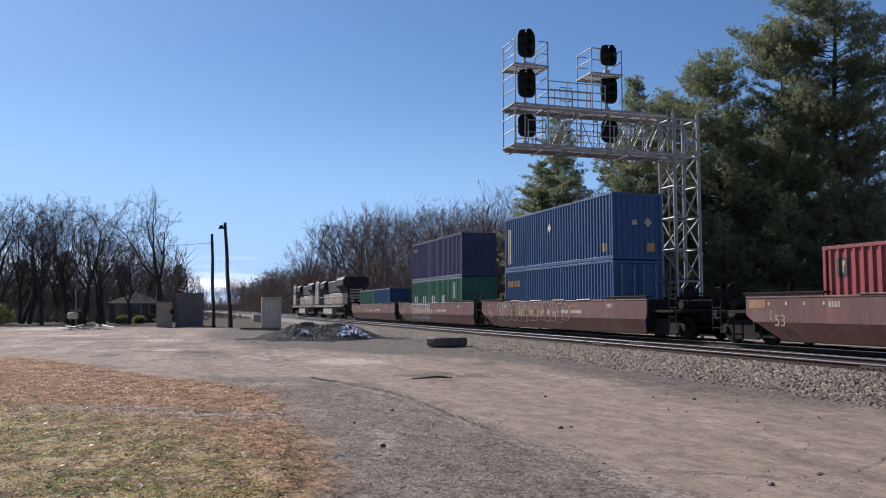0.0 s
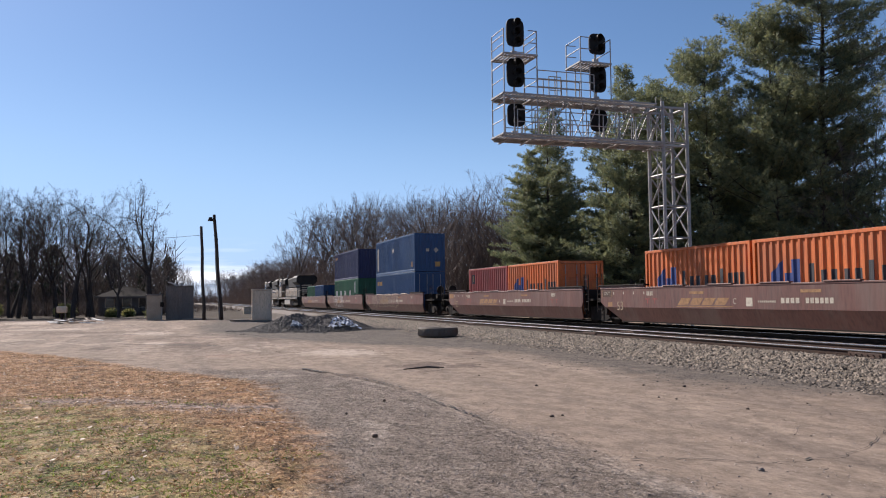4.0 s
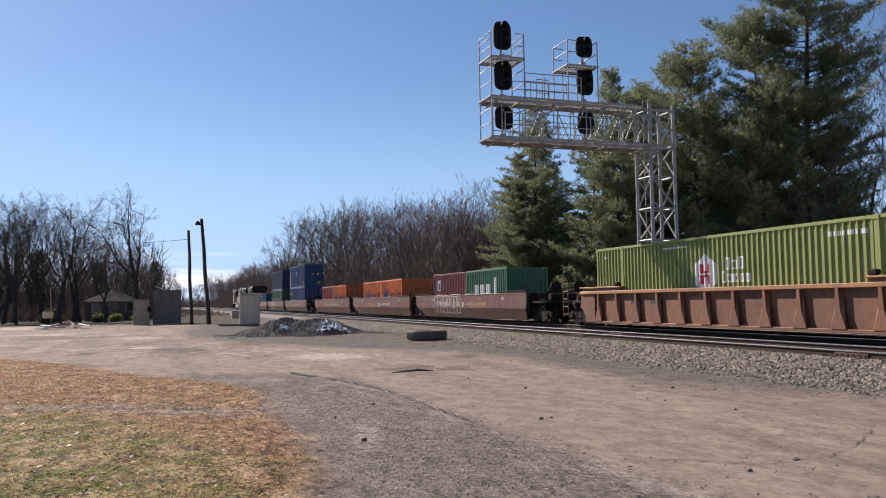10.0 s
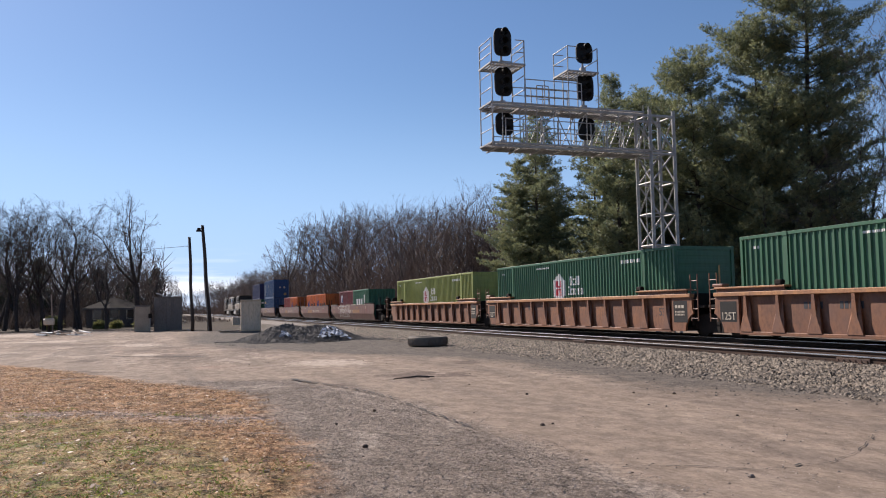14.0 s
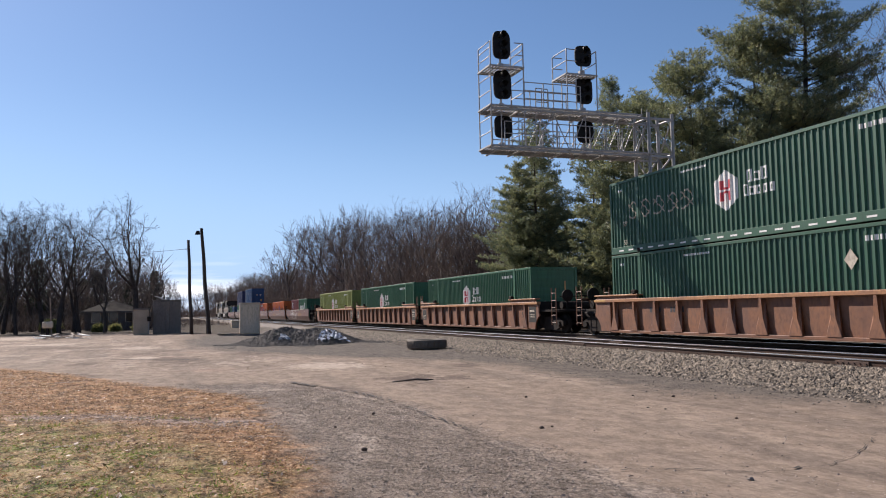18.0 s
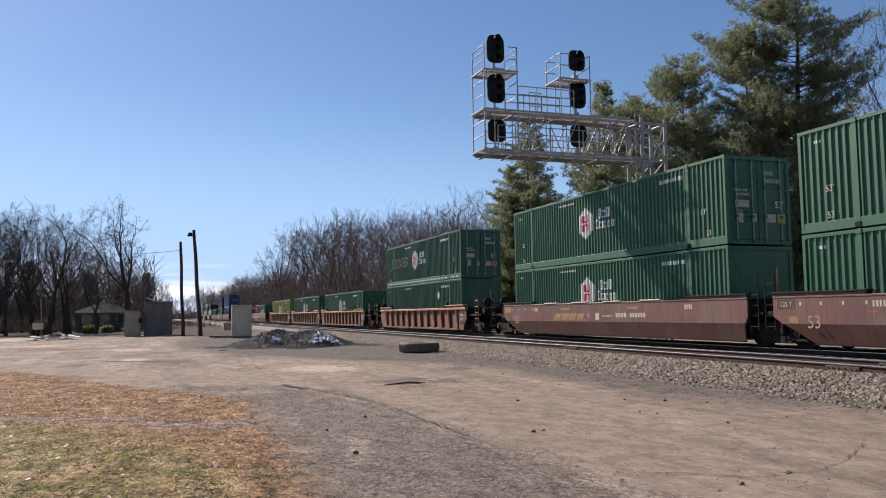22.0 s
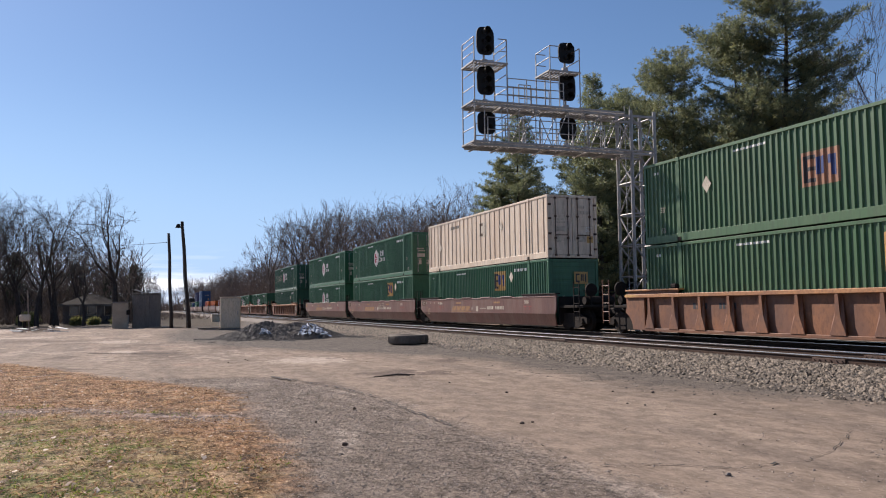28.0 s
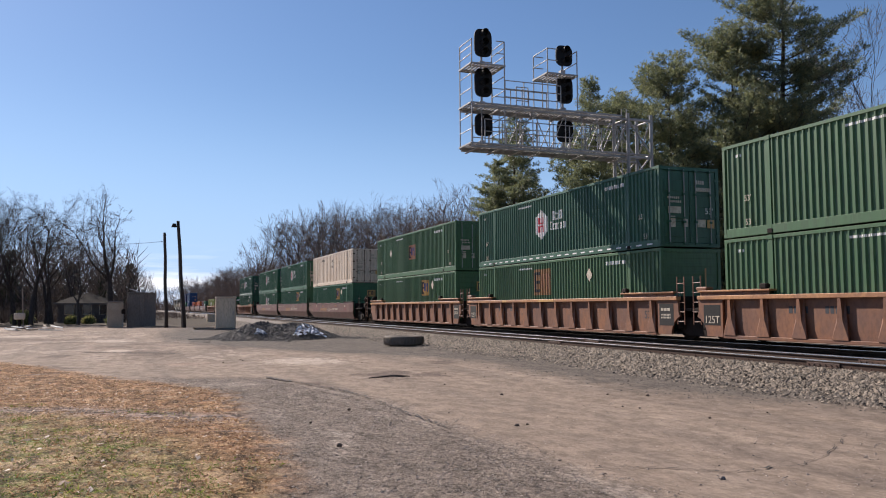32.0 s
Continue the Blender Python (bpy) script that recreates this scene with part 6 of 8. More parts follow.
# sixth car: stacks
box53(-200.45, False, "c_moss", "wall", "green long container with a yellow square emblem, bottom of a stack", "square")
box53(-200.45, True, "c_moss", "doors", "green long container with an orange square emblem, stacked on top", "square_up")
box53(-220.03, False, "c_moss", "wall", "green long container with a washed-out orange emblem, bottom of a stack", "ghost")
box53(-220.03, True, "c_green", "doors", "dark green long container with hexagon emblem, stacked on top", "hex")
box53(-239.5, False, "c_moss", "wall", "green fifty-three-foot container, lower box of a stack", "diamond")
box53(-239.5, True, "c_moss", "doors", "green fifty-three-foot container, upper box of a stack", None)


# ---- well cars ----
def wheelset(parent, y, r):
    g = Geo().bar((-0.95, 0, 0), (0.95, 0, 0), 0.08, 12)
    for s in (-1, 1):
        g.bar((s * 0.69, 0, 0), (s * 0.72, 0, 0), r + 0.025, 28)
        g.bar((s * 0.72, 0, 0), (s * 0.83, 0, 0), r, 28, r - 0.006)
        g.bar((s * 0.83, 0, 0), (s * 0.86, 0, 0), r * 0.45, 16, r * 0.3)
    o = part("wheelset", g, M["dark"], parent, smooth=False)
    o.matrix_local = pose(0, y, r)
    WHEELS.append((o, y, r))
    return o


TRUCK = {}


def truck(parent, y, r=0.46):
    base = 0.89
    if "mesh" not in TRUCK:
        g = Geo()
        for s in (-1, 1):
            x0, x1 = sorted((s * 0.93, s * 1.09))
            prof = [(-1.25, r - 0.1), (-1.25, r + 0.12), (-0.6, r + 0.34), (0.6, r + 0.34), (1.25, r + 0.12), (1.25, r - 0.1), (0.98, r - 0.12), (0.55, 0.16), (-0.55, 0.16), (-0.98, r - 0.12)]
            g.extrude_x(prof, x0, x1)
            for e in (-1, 1):
                g.bar((s * 1.09, e * base, r), (s * 1.17, e * base, r), 0.14, 12, 0.11)
            for k in range(3):
                g.bar((s * 1.0, -0.2 + 0.2 * k, 0.3), (s * 1.0, -0.2 + 0.2 * k, r + 0.3), 0.07, 8)
        g.box(-1.0, 1.0, -0.18, 0.18, 0.35, r + 0.3, 0.03)
        TRUCK["mesh"] = fixed(g.mesh("truck"))
        TRUCK["mesh"].materials.append(M["dark"])
    o = new("truck", TRUCK["mesh"])
    o.parent = parent
    o.matrix_local = pose(0, y, 0)
    for e in (-1, 1):
        wheelset(o, e * base, r)
    return o


def ladder(parent, x, y0, y1, z0, z1, material, rungs=4):
    g = Geo()
    for y in (y0, y1):
        g.bar((x, y, z0), (x, y, z1), 0.022, 6)
    for k in range(rungs):
        z = z0 + (z1 - z0) * (k + 0.3) / rungs
        g.bar((x, y0, z), (x, y1, z), 0.016, 6)
    part("ladder", g, material, parent)


def car_end(ob, e, outer, paint):
    """Platform, ladder and coupler at an end; outer ends have the coupler, inner ends a joint."""
    y_in, y_out = 9.0, (11.1 if outer else 9.75)
    ya, yb = sorted((e * y_in, e * y_out))
    part("end_platform", Geo().box(-1.32, 1.32, ya, yb, 1.0, 1.1, 0.01), M["dark"], ob)
    part("end_sill", Geo().box(-0.42, 0.42, ya, yb, 0.62, 1.0, 0.02), M["dark"], ob)
    part("bulkhead", Geo().box(-1.3, 1.3, *sorted((e * 8.95, e * 9.05)), 0.4, 1.5, 0.02), M["dark"], ob)
    if outer:
        yo = e * 11.9
        part("coupler", Geo().box(-0.12, 0.12, *sorted((e * 10.9, yo)), 0.72, 0.98, 0.04), M["dark"], ob)
        for s in (-1, 1):
            ladder(ob, s * 1.4, *sorted((e * 10.5, e * 10.95)), 0.4, 2.1, M["dark"] if paint == "well_brown" else M["well_orange"], 5)
        part("brake_wheel", Geo().bar((-0.7, e * 10.7, 1.75), (-0.7, e * 10.78, 1.75), 0.28, 20), M["dark"], ob)
        part("brake_post", Geo().bar((-0.7, e * 10.7, 1.05), (-0.7, e * 10.7, 1.9), 0.05, 8), M["dark"], ob)
        part("hand_hold", Geo().bar((-1.25, e * 11.0, 1.7), (1.25, e * 11.0, 1.7), 0.02, 6), M["dark"], ob)
        truck(ob, e * 9.75, 0.44)
        part("underbody_tank", Geo().bar((-0.9, e * 10.5, 1.3), (0.5, e * 10.5, 1.3), 0.17, 12), M["dark"], ob)
    else:
        for s in (-1, 1):
            ladder(ob, s * 1.42, *sorted((e * 9.12, e * 9.5)), 0.55, 2.15, M["dark"] if paint == "well_brown" else M["well_orange"], 5)
        part("hose", Geo().bar((-0.6, e * 9.0, 1.25), (-0.6, e * 9.8, 1.15), 0.05, 8), M["dark"], ob)
        if e < 0:
            truck(ob, -9.85, 0.48)
            part("joint_platform", Geo().box(-0.9, 0.9, -10.35, -9.8, 1.0, 1.06, 0.01), M["dark"], ob)
        part("joint_casting", Geo().box(-0.3, 0.3, *sorted((e * 9.7, e * 9.82)), 0.7, 1.0, 0.03), M["dark"], ob)


def plate_poly(prof, x0, x1):
    return Geo().extrude_x(prof, x0, x1)


def brown_well(u, front_outer, rear_outer, unit, graffiti=0, number_pos=0.0):
    ob = train_thing("well_car", "weathered brown smooth-sided well car with faded gold marks" + (" and graffiti" if graffiti else ""), "rail car", u, "brown well cars")
    P = M["well_brown"]
    hy = 9.1
    for s in (-1, 1):
        part("side_plate", plate_poly([(-hy, 0.95), (-hy, 1.47), (hy, 1.47), (hy, 0.95), (8.75, 0.74), (-9.0, 0.74)], *sorted((s * 1.50, s * 1.44))), P, ob)
        lo = Geo()
        t = 0.05
        vs = []
        for dx in (0, -t):
            vs += [(s * (1.497 + dx), -8.95, 0.738), (s * (1.497 + dx), 8.7, 0.738), (s * (1.275 + dx), 7.75, 0.2), (s * (1.275 + dx), -8.7, 0.2)]
        lo.add(vs, [(0, 1, 2, 3), (7, 6, 5, 4), (0, 4, 5, 1), (1, 5, 6, 2), (2, 6, 7, 3), (3, 7, 4, 0)])
        part("lower_plate", lo, P, ob)
        part("top_chord", Geo().box(*sorted((s * 1.515, s * 1.36)), -hy, hy, 1.471, 1.53, 0.01), P, ob)
        for e in (-1, 1):
            part("end_ledge", Geo().box(*sorted((s * 1.56, s * 1.3)), *sorted((e * 5.7, e * 9.15)), 1.6, 1.655, 0.012), M["dark"], ob)
            part("ledge_panel", Geo().box(*sorted((s * 1.505, s * 1.45)), *sorted((e * 5.8, e * 9.1)), 1.531, 1.6), P, ob)
        for k in range(4):
            part("guide_pad", Geo().box(*sorted((s * 1.54, s * 1.38)), -4.6 + 2.6 * k, -3.3 + 2.6 * k, 1.531, 1.575, 0.01), M["cabinet"] if unit == "B" else P, ob)
        part("bottom_chord", Geo().box(*sorted((s * 1.29, s * 1.12)), -8.6, 7.8, 0.16, 0.2), M["dark"], ob)
    part("well_floor", Geo().box(-1.19, 1.19, -8.9, 8.9, 0.24, 0.31), M["dark"], ob)
    for e, outer in ((1, front_outer), (-1, rear_outer)):
        car_end(ob, e, outer, "well_brown")
    x = -1.50
    flat = []

    def mark(shapes, material, name="marking", label=""):
        for one in shapes:
            part(name, decal(flat, x, [one], 0.004), M[material], ob, label)

    def slant(y0, y1, z0, z1, k=0.22):
        g = Geo().add([(x - 0.004, y0, z0), (x - 0.004, y1, z0), (x - 0.004, y1 - k, z1), (x - 0.004, y0 - k, z1)], [(0, 1, 2, 3)])
        return g
    swap = graffiti == 2 and unit == "B"
    gy = -4.7 if swap else 0.0
    for k in range(4):
        part("name_bar", slant(gy + 3.6 - 0.68 * (k + 1) + 0.1, gy + 3.6 - 0.68 * k, 0.86, 1.1), M["gold"], ob, "faded gold name in plain bars")
    part("underline", slant(gy + 0.75, gy + 3.75, 0.79, 0.83), M["gold"], ob)
    mark([(2.1, 2.9, 1.24, 1.33), (-3.2, -2.4, 1.24, 1.33)], "gold")
    mark(bars(-1.6 + number_pos - gy * 1.25, 0.93, 4, 0.15, 0.16, 0.05) + bars(-2.6 + number_pos - gy * 1.25, 0.93, 6, 0.13, 0.16, 0.05), "cream", "number_marking")
    side_text(ob, unit, 0.26, 0.5, 0.98, x + 0.01, "cream")
    mark([(-0.35, -0.05, 0.83, 1.1)] + bars(-0.6, 0.95, 9, 0.06, 0.06, 0.03), "cream", "data_marking")
    side_text(ob, "53", 0.5, 7.55, 0.78, x + 0.01, "tanmark")
    for yy in (5.3, -6.3):
        mark([(yy - 0.42, yy - 0.08, 1.05, 1.1), (yy + 0.08, yy + 0.42, 1.05, 1.1), (yy + 0.2, yy + 0.28, 0.9, 1.05), (yy - 0.28, yy - 0.2, 0.9, 1.05)], "oldred", "jacking_mark")
        mark(bars(yy + 0.3, 1.2, 4, 0.07, 0.16, 0.04), "cream", "data_marking")
    mark([(8.0 - 0.75 * k, 8.07 - 0.75 * k, 1.26, 1.36) for k in range(4)], "cream")
    # capacity plate by the front ledge
    mark([(8.2, 8.95, 1.16, 1.43)], "rust" if front_outer is False else "gold", "capacity_plate")
    if not front_outer:
        mark([(8.17, 8.2, 1.14, 1.45), (8.95, 8.98, 1.14, 1.45)], "gold", "plate_edge")
        side_text(ob, "125 T", 0.2, 8.57, 1.29, x + 0.004, "cream")
    mark([(8.15, 8.5, 0.66 + 0.1, 0.95)] if unit == "C" else [(7.9, 8.0, 0.8, 1.1)], "gold")
    if graffiti:
        r = random.Random(graffiti)
        gg = Geo()

        def stroke(pts, w):
            for (ya, za), (yb, zb) in zip(pts, pts[1:]):
                d = Vector((yb - ya, zb - za))
                if d.length < 1e-4:
                    continue
                d.normalize()
                ny, nz = -d.y * w, d.x * w
                quad = ((ya - ny - d.x * w, za - nz - d.y * w), (yb - ny + d.x * w, zb - nz + d.y * w), (yb + ny + d.x * w, zb + nz + d.y * w), (ya + ny - d.x * w, za + nz - d.y * w))
                gg.add([(x - 0.009 + 0.412 * max(0, 0.738 - b), a, b) for a, b in quad], [(0, 1, 2, 3)])

        y, n, hgt, wid, zc, w = {1: (6.2, 13, 0.95, 0.8, 1.0, 0.02), 2: (4.9, 8, 1.1, 0.72, 0.98, 0.022), 3: (-0.6, 5, 0.42, 0.36, 1.15, 0.016)}[graffiti]
        for k in range(n):
            cy = y - k * wid * 0.86
            a0, kind = r.uniform(0, 6.28), r.random()
            lean = r.uniform(-0.1, 0.1)
            wob = [r.uniform(0.78, 1.18) for _ in range(7)]
            ring = []
            for i in range(25):
                a = a0 + 6.283 * i / 24
                f = wob[int((a % 6.283) / 6.284 * 7)]
                q = math.copysign(abs(math.cos(a)) ** 0.6, math.cos(a)), math.copysign(abs(math.sin(a)) ** 0.6, math.sin(a))
                z = min(zc + 0.5 * hgt * f * q[1], 1.45)
                ring.append((cy + 0.46 * wid * f * q[0] + lean * q[1], max(0.4, z)))
            stroke(ring, w)
            if kind < 0.75:
                stroke([(cy + (p - cy) * 0.32, zc + (z - zc) * 0.36) for p, z in ring[: 25 if kind < 0.4 else 15]], w * 0.8)
            if kind > 0.35:
                stroke([(cy - 0.3 * wid, zc - 0.42 * hgt + 0.1 * kind), (cy - 0.05 * wid, zc - 0.1 * hgt), (cy + 0.28 * wid, zc + 0.3 * hgt)], w * 0.8)
            if graffiti == 1 and kind > 0.5:
                stroke([(cy, 1.46), (cy - 0.15, 1.1), (cy - 0.1, 0.78)], w)
        part("graffiti", gg, M["white" if graffiti == 2 else "cream"], ob, "scrawled pale graffiti")
        if graffiti == 1:
            mark([(2.3, 2.75, 0.86, 1.16), (1.2, 1.6, 0.9, 1.3)], "gold", "graffiti_fill")
    return ob


def orange_well(u, front_outer, rear_outer, patches=()):
    ob = train_thing("well_car", "faded orange ribbed well car with rusty streaks", "rail car", u, "orange well cars")
    P = M["well_orange"]
    hy = 9.2
    ribs = [7.7 - 1.4 * k for k in range(12)]
    for s in (-1, 1):
        part("side_plate", Geo().box(*sorted((s * 1.36, s * 1.315)), -8.05, 8.05, 0.2, 1.36), P, ob)
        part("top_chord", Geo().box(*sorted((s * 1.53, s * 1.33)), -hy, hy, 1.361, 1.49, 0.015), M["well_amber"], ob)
        part("bottom_chord", Geo().box(*sorted((s * 1.50, s * 1.32)), -8.0, 8.0, 0.16, 0.26, 0.01), P, ob)
        for e in (-1, 1):
            arc = [(e * 8.055, 0.2), (e * 8.055, 1.36), (e * hy, 1.36), (e * hy, 0.98)] + [(e * (9.75 - 0.95 * math.sin(math.radians(a)) * 1.0), 0.2 + 0.72 * math.cos(math.radians(a))) for a in range(30, 91, 12)]
            part("end_panel", plate_poly(arc, *sorted((s * 1.46, s * 1.38))), P, ob)
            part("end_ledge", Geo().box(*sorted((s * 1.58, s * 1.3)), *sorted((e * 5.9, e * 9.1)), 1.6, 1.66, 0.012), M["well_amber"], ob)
            part("ledge_panel", Geo().box(*sorted((s * 1.5, s * 1.45)), *sorted((e * 6.0, e * 9.0)), 1.491, 1.6), P, ob)
            k = Geo().box(*sorted((s * 1.6, s * 1.42)), *sorted((e * 6.0, e * 6.3)), 1.661, 1.82, 0.03)
            part("stop_block", k, M["dark"], ob)
    shape = None
    for s in (-1, 1):
        for y in ribs:
            if shape is None:
                g = Geo()
                for x0, x1 in ((-1.52, -1.361),):
                    g.add([(x1, -0.2, 0.26), (x1, 0.2, 0.26), (x1, 0.07, 1.36), (x1, -0.07, 1.36), (x0, -0.27, 0.26), (x0, 0.27, 0.26), (x0, 0.05, 1.36), (x0, -0.05, 1.36), (x0 + 0.01, -0.09, 0.74), (x0 + 0.01, 0.09, 0.74)],
                          [(0, 1, 5, 4), (3, 7, 6, 2), (4, 5, 9, 8), (8, 9, 6, 7), (0, 4, 8, 7, 3), (1, 2, 6, 9, 5)])
                shape = fixed(g.mesh("rib"))
                shape.materials.append(P)
            o = new("rib", shape)
            o.parent = ob
            o.matrix_local = pose(0, y, 0) if s < 0 else pose(0, y, 0, 0, 0, 180)
    part("well_floor", Geo().box(-1.3, 1.3, -8.9, 8.9, 0.22, 0.31), M["dark"], ob)
    for e, outer in ((1, front_outer), (-1, rear_outer)):
        car_end(ob, e, outer, "well_orange")
    x = -1.53
    if not front_outer:
        part("stencil_patch", decal([], -1.46, [(8.15, 8.95, 0.55, 1.2)], 0.004), M["stencil"], ob, "dark stencil patch")
        side_text(ob, "125T", 0.34, 8.55, 0.72, -1.455, "cream")
        part("ledge_block", Geo().box(-1.5, -1.2, 8.75, 9.3, 1.665, 1.78, 0.03), P, ob)
    else:
        part("end_stripe", decal([], -1.53, [(8.3, 9.2, 1.4, 1.47)], 0.004), M["well_yellow"], ob, "worn yellow stripe")
    for y0, y1 in patches:
        part("paint_patch", decal([], -1.53, [(y0, y1, 1.38, 1.475)], 0.004), M["well_yellow"], ob, "worn yellow paint patch")
    part("stencil_patch", decal([], -1.46, [(-8.95, -8.15, 0.5, 1.25)], 0.004), M["stencil"], ob)
    part("data_marking", decal([], -1.46, bars(-8.25, 1.0, 3, 0.14, 0.1, 0.04) + bars(-8.25, 0.84, 7, 0.05, 0.06, 0.03) + bars(-8.25, 0.74, 7, 0.05, 0.06, 0.03), 0.008), M["cream"], ob)
    side_text(ob, "53", 0.4, -7.3, 0.85, -1.35, "darkmark")
    part("number_marking", decal([], -1.36, bars(5.4, 0.95, 4, 0.14, 0.2, 0.05) + bars(4.1, 0.95, 5, 0.12, 0.2, 0.05), 0.004), M["darkmark"], ob)
    return ob


for k, (u, unit, gr) in enumerate(((76.1, "A", 0), (56.47, "C", 2), (36.8, "B", 1))):
    brown_well(u, k == 0, k == 2, unit, gr)
for k, (u, unit, gr) in enumerate(((12.75, "A", 0), (-7.05, "C", 0), (-26.9, "B", 2))):
    brown_well(u, k == 0, k == 2, unit, gr)
for k, u in enumerate((-50.7, -70.6, -90.25)):
    orange_well(u, k == 0, k == 2)
orange_well(-114.1, True, True)
for k, (u, unit, gr) in enumerate(((-137.9, "B", 0), (-157.2, "C", 3), (-176.7, "A", 0))):
    brown_well(u, k == 0, k == 2, unit, gr)
for k, u in enumerate((-200.45, -220.03, -239.5)):
    orange_well(u, k == 0, k == 2, ((4.2, 4.7), (-0.6, 0.9)) if k == 1 else ())

# ---- locomotives ----
def locomotive(u, label):
    ob = train_thing("locomotive", label, "locomotive", u, "locomotives")
    B, Wt = M["loco_black"], M["loco_white"]
    part("underframe", Geo().box(-1.5, 1.5, -11.1, 11.1, 1.25, 1.55, 0.03), B, ob)
    part("frame_stripe", Geo().box(-1.515, -1.501, -9.5, 9.5, 1.32, 1.46), Wt, ob)
    part("fuel_tank", Geo().extrude([(-1.4, 0.5), (-1.2, 0.3), (1.2, 0.3), (1.4, 0.5), (1.4, 1.24), (-1.4, 1.24)], -3.2, 3.2), mat("dusty_tank_paint", (0.42, 0.39, 0.35), (0.3, 0.28, 0.25), 0.6), ob, "dusty pale fuel tank")
    # black hood's lower side: dust and sun glare put into a pale colour
    part("hood", Geo().box(-0.95, 0.95, -7.4, 6.0, 1.55, 3.0, 0.08), Wt, ob, "hood side coloured pale for dust and sun glare")
    part("hood_top", Geo().box(-1.0, 1.0, -7.4, 6.0, 3.001, 4.5, 0.1), B, ob, "black upper hood")
    part("radiator", Geo().extrude([(-0.96, 3.3), (-1.5, 3.75), (-1.5, 4.4), (-1.2, 4.7), (1.2, 4.7), (1.5, 4.4), (1.5, 3.75), (0.96, 3.3)], -10.6, -6.0), B, ob, "flared black radiator section")
    part("rear_hood", Geo().box(-0.98, 0.98, -10.7, -7.41, 1.55, 3.6, 0.06), B, ob)
    part("dynamic_brake", Geo().extrude([(-1.0, 3.4), (-1.45, 3.7), (-1.45, 4.35), (-1.1, 4.62), (1.1, 4.62), (1.45, 4.35), (1.45, 3.7), (1.0, 3.4)], 2.4, 5.6), B, ob)
    cab = part("cab", Geo().box(-1.52, 1.52, 6.2, 9.2, 1.55, 4.65, 0.15), Wt, ob, "white cab with black roof")
    part("cab_roof", Geo().box(-1.5, 1.5, 6.15, 9.25, 4.651, 4.75, 0.04), B, cab)
    for y in (6.7, 7.8):
        part("cab_window", Geo().box(-1.54, -1.521, y, y + 0.8, 3.3, 4.1), M["glass"], cab)
    part("nose", Geo().box(-1.35, 1.35, 9.2, 10.8, 1.55, 3.4, 0.2), B, ob)
    g = Geo()
    for k in range(5):
        g.box(-0.75, 0.75, -10.76, -10.701, 1.9 + 0.32 * k, 2.06 + 0.32 * k)
    part("rear_grille", g, M["cabinet"], ob, "pale rear steps and bars")
    for k in range(5):
        g = Geo().bar((0, 5.2 - 2.4 * k, 4.5), (0, 5.2 - 2.4 * k, 4.74), 0.6, 18)
        part("roof_fan", g, M["dark"], ob)
    hr = Geo()
    for k in range(12):
        y = -10.4 + 1.5 * k
        hr.bar((-1.45, y, 1.55), (-1.45, y, 2.55), 0.02, 6)
    hr.bar((-1.45, -10.4, 2.55), (-1.45, 6.1, 2.55), 0.02, 6)
    part("hand_rail", hr, M["cabinet"], ob)
    rr = Geo()
    for x in (-1.3, -0.5, 0.5, 1.3):
        rr.bar((x, -11.0, 1.55), (x, -11.0, 2.5), 0.025, 6)
    rr.bar((-1.3, -11.0, 2.5), (1.3, -11.0, 2.5), 0.025, 6)
    part("rear_rail", rr, M["cabinet"], ob)
    part("coupler", Geo().box(-0.14, 0.14, -11.9, -11.1, 0.75, 1.02, 0.03), M["dark"], ob)
    part("pilot", Geo().box(-1.4, 1.4, -11.25, -11.1, 0.35, 1.25, 0.03), B, ob)
    part("front_pilot", Geo().box(-1.4, 1.4, 11.1, 11.3, 0.3, 1.25, 0.03), B, ob)
    for e in (-1, 1):
        g = Geo()
        for s in (-1, 1):
            g.extrude_x([(-2.4, 0.55), (-2.4, 0.85), (-1.2, 1.05), (1.2, 1.05), (2.4, 0.85), (2.4, 0.55), (1.0, 0.35), (-1.0, 0.35)], *sorted((s * 1.0, s * 1.15)))
        t = part("truck", g, M["dark"], ob)
        t.matrix_local = pose(0, e * 6.9, 0)
        for k in (-1, 0, 1):
            wheelset(t, k * 1.75, 0.5)


locomotive(123.4, "black and white road locomotive leading the train")
locomotive(100.9, "black and dusty white road locomotive behind the leader")


# ---- trees ----
def tubes(segs, sides_fn):
    """One mesh of tapered tubes; segs are (p, q, r0, r1, level)."""
    g = Geo()
    for p, q, r0, r1, lev in segs:
        g.bar(p, q, r0, sides_fn(lev), r1, caps=False)
    return g


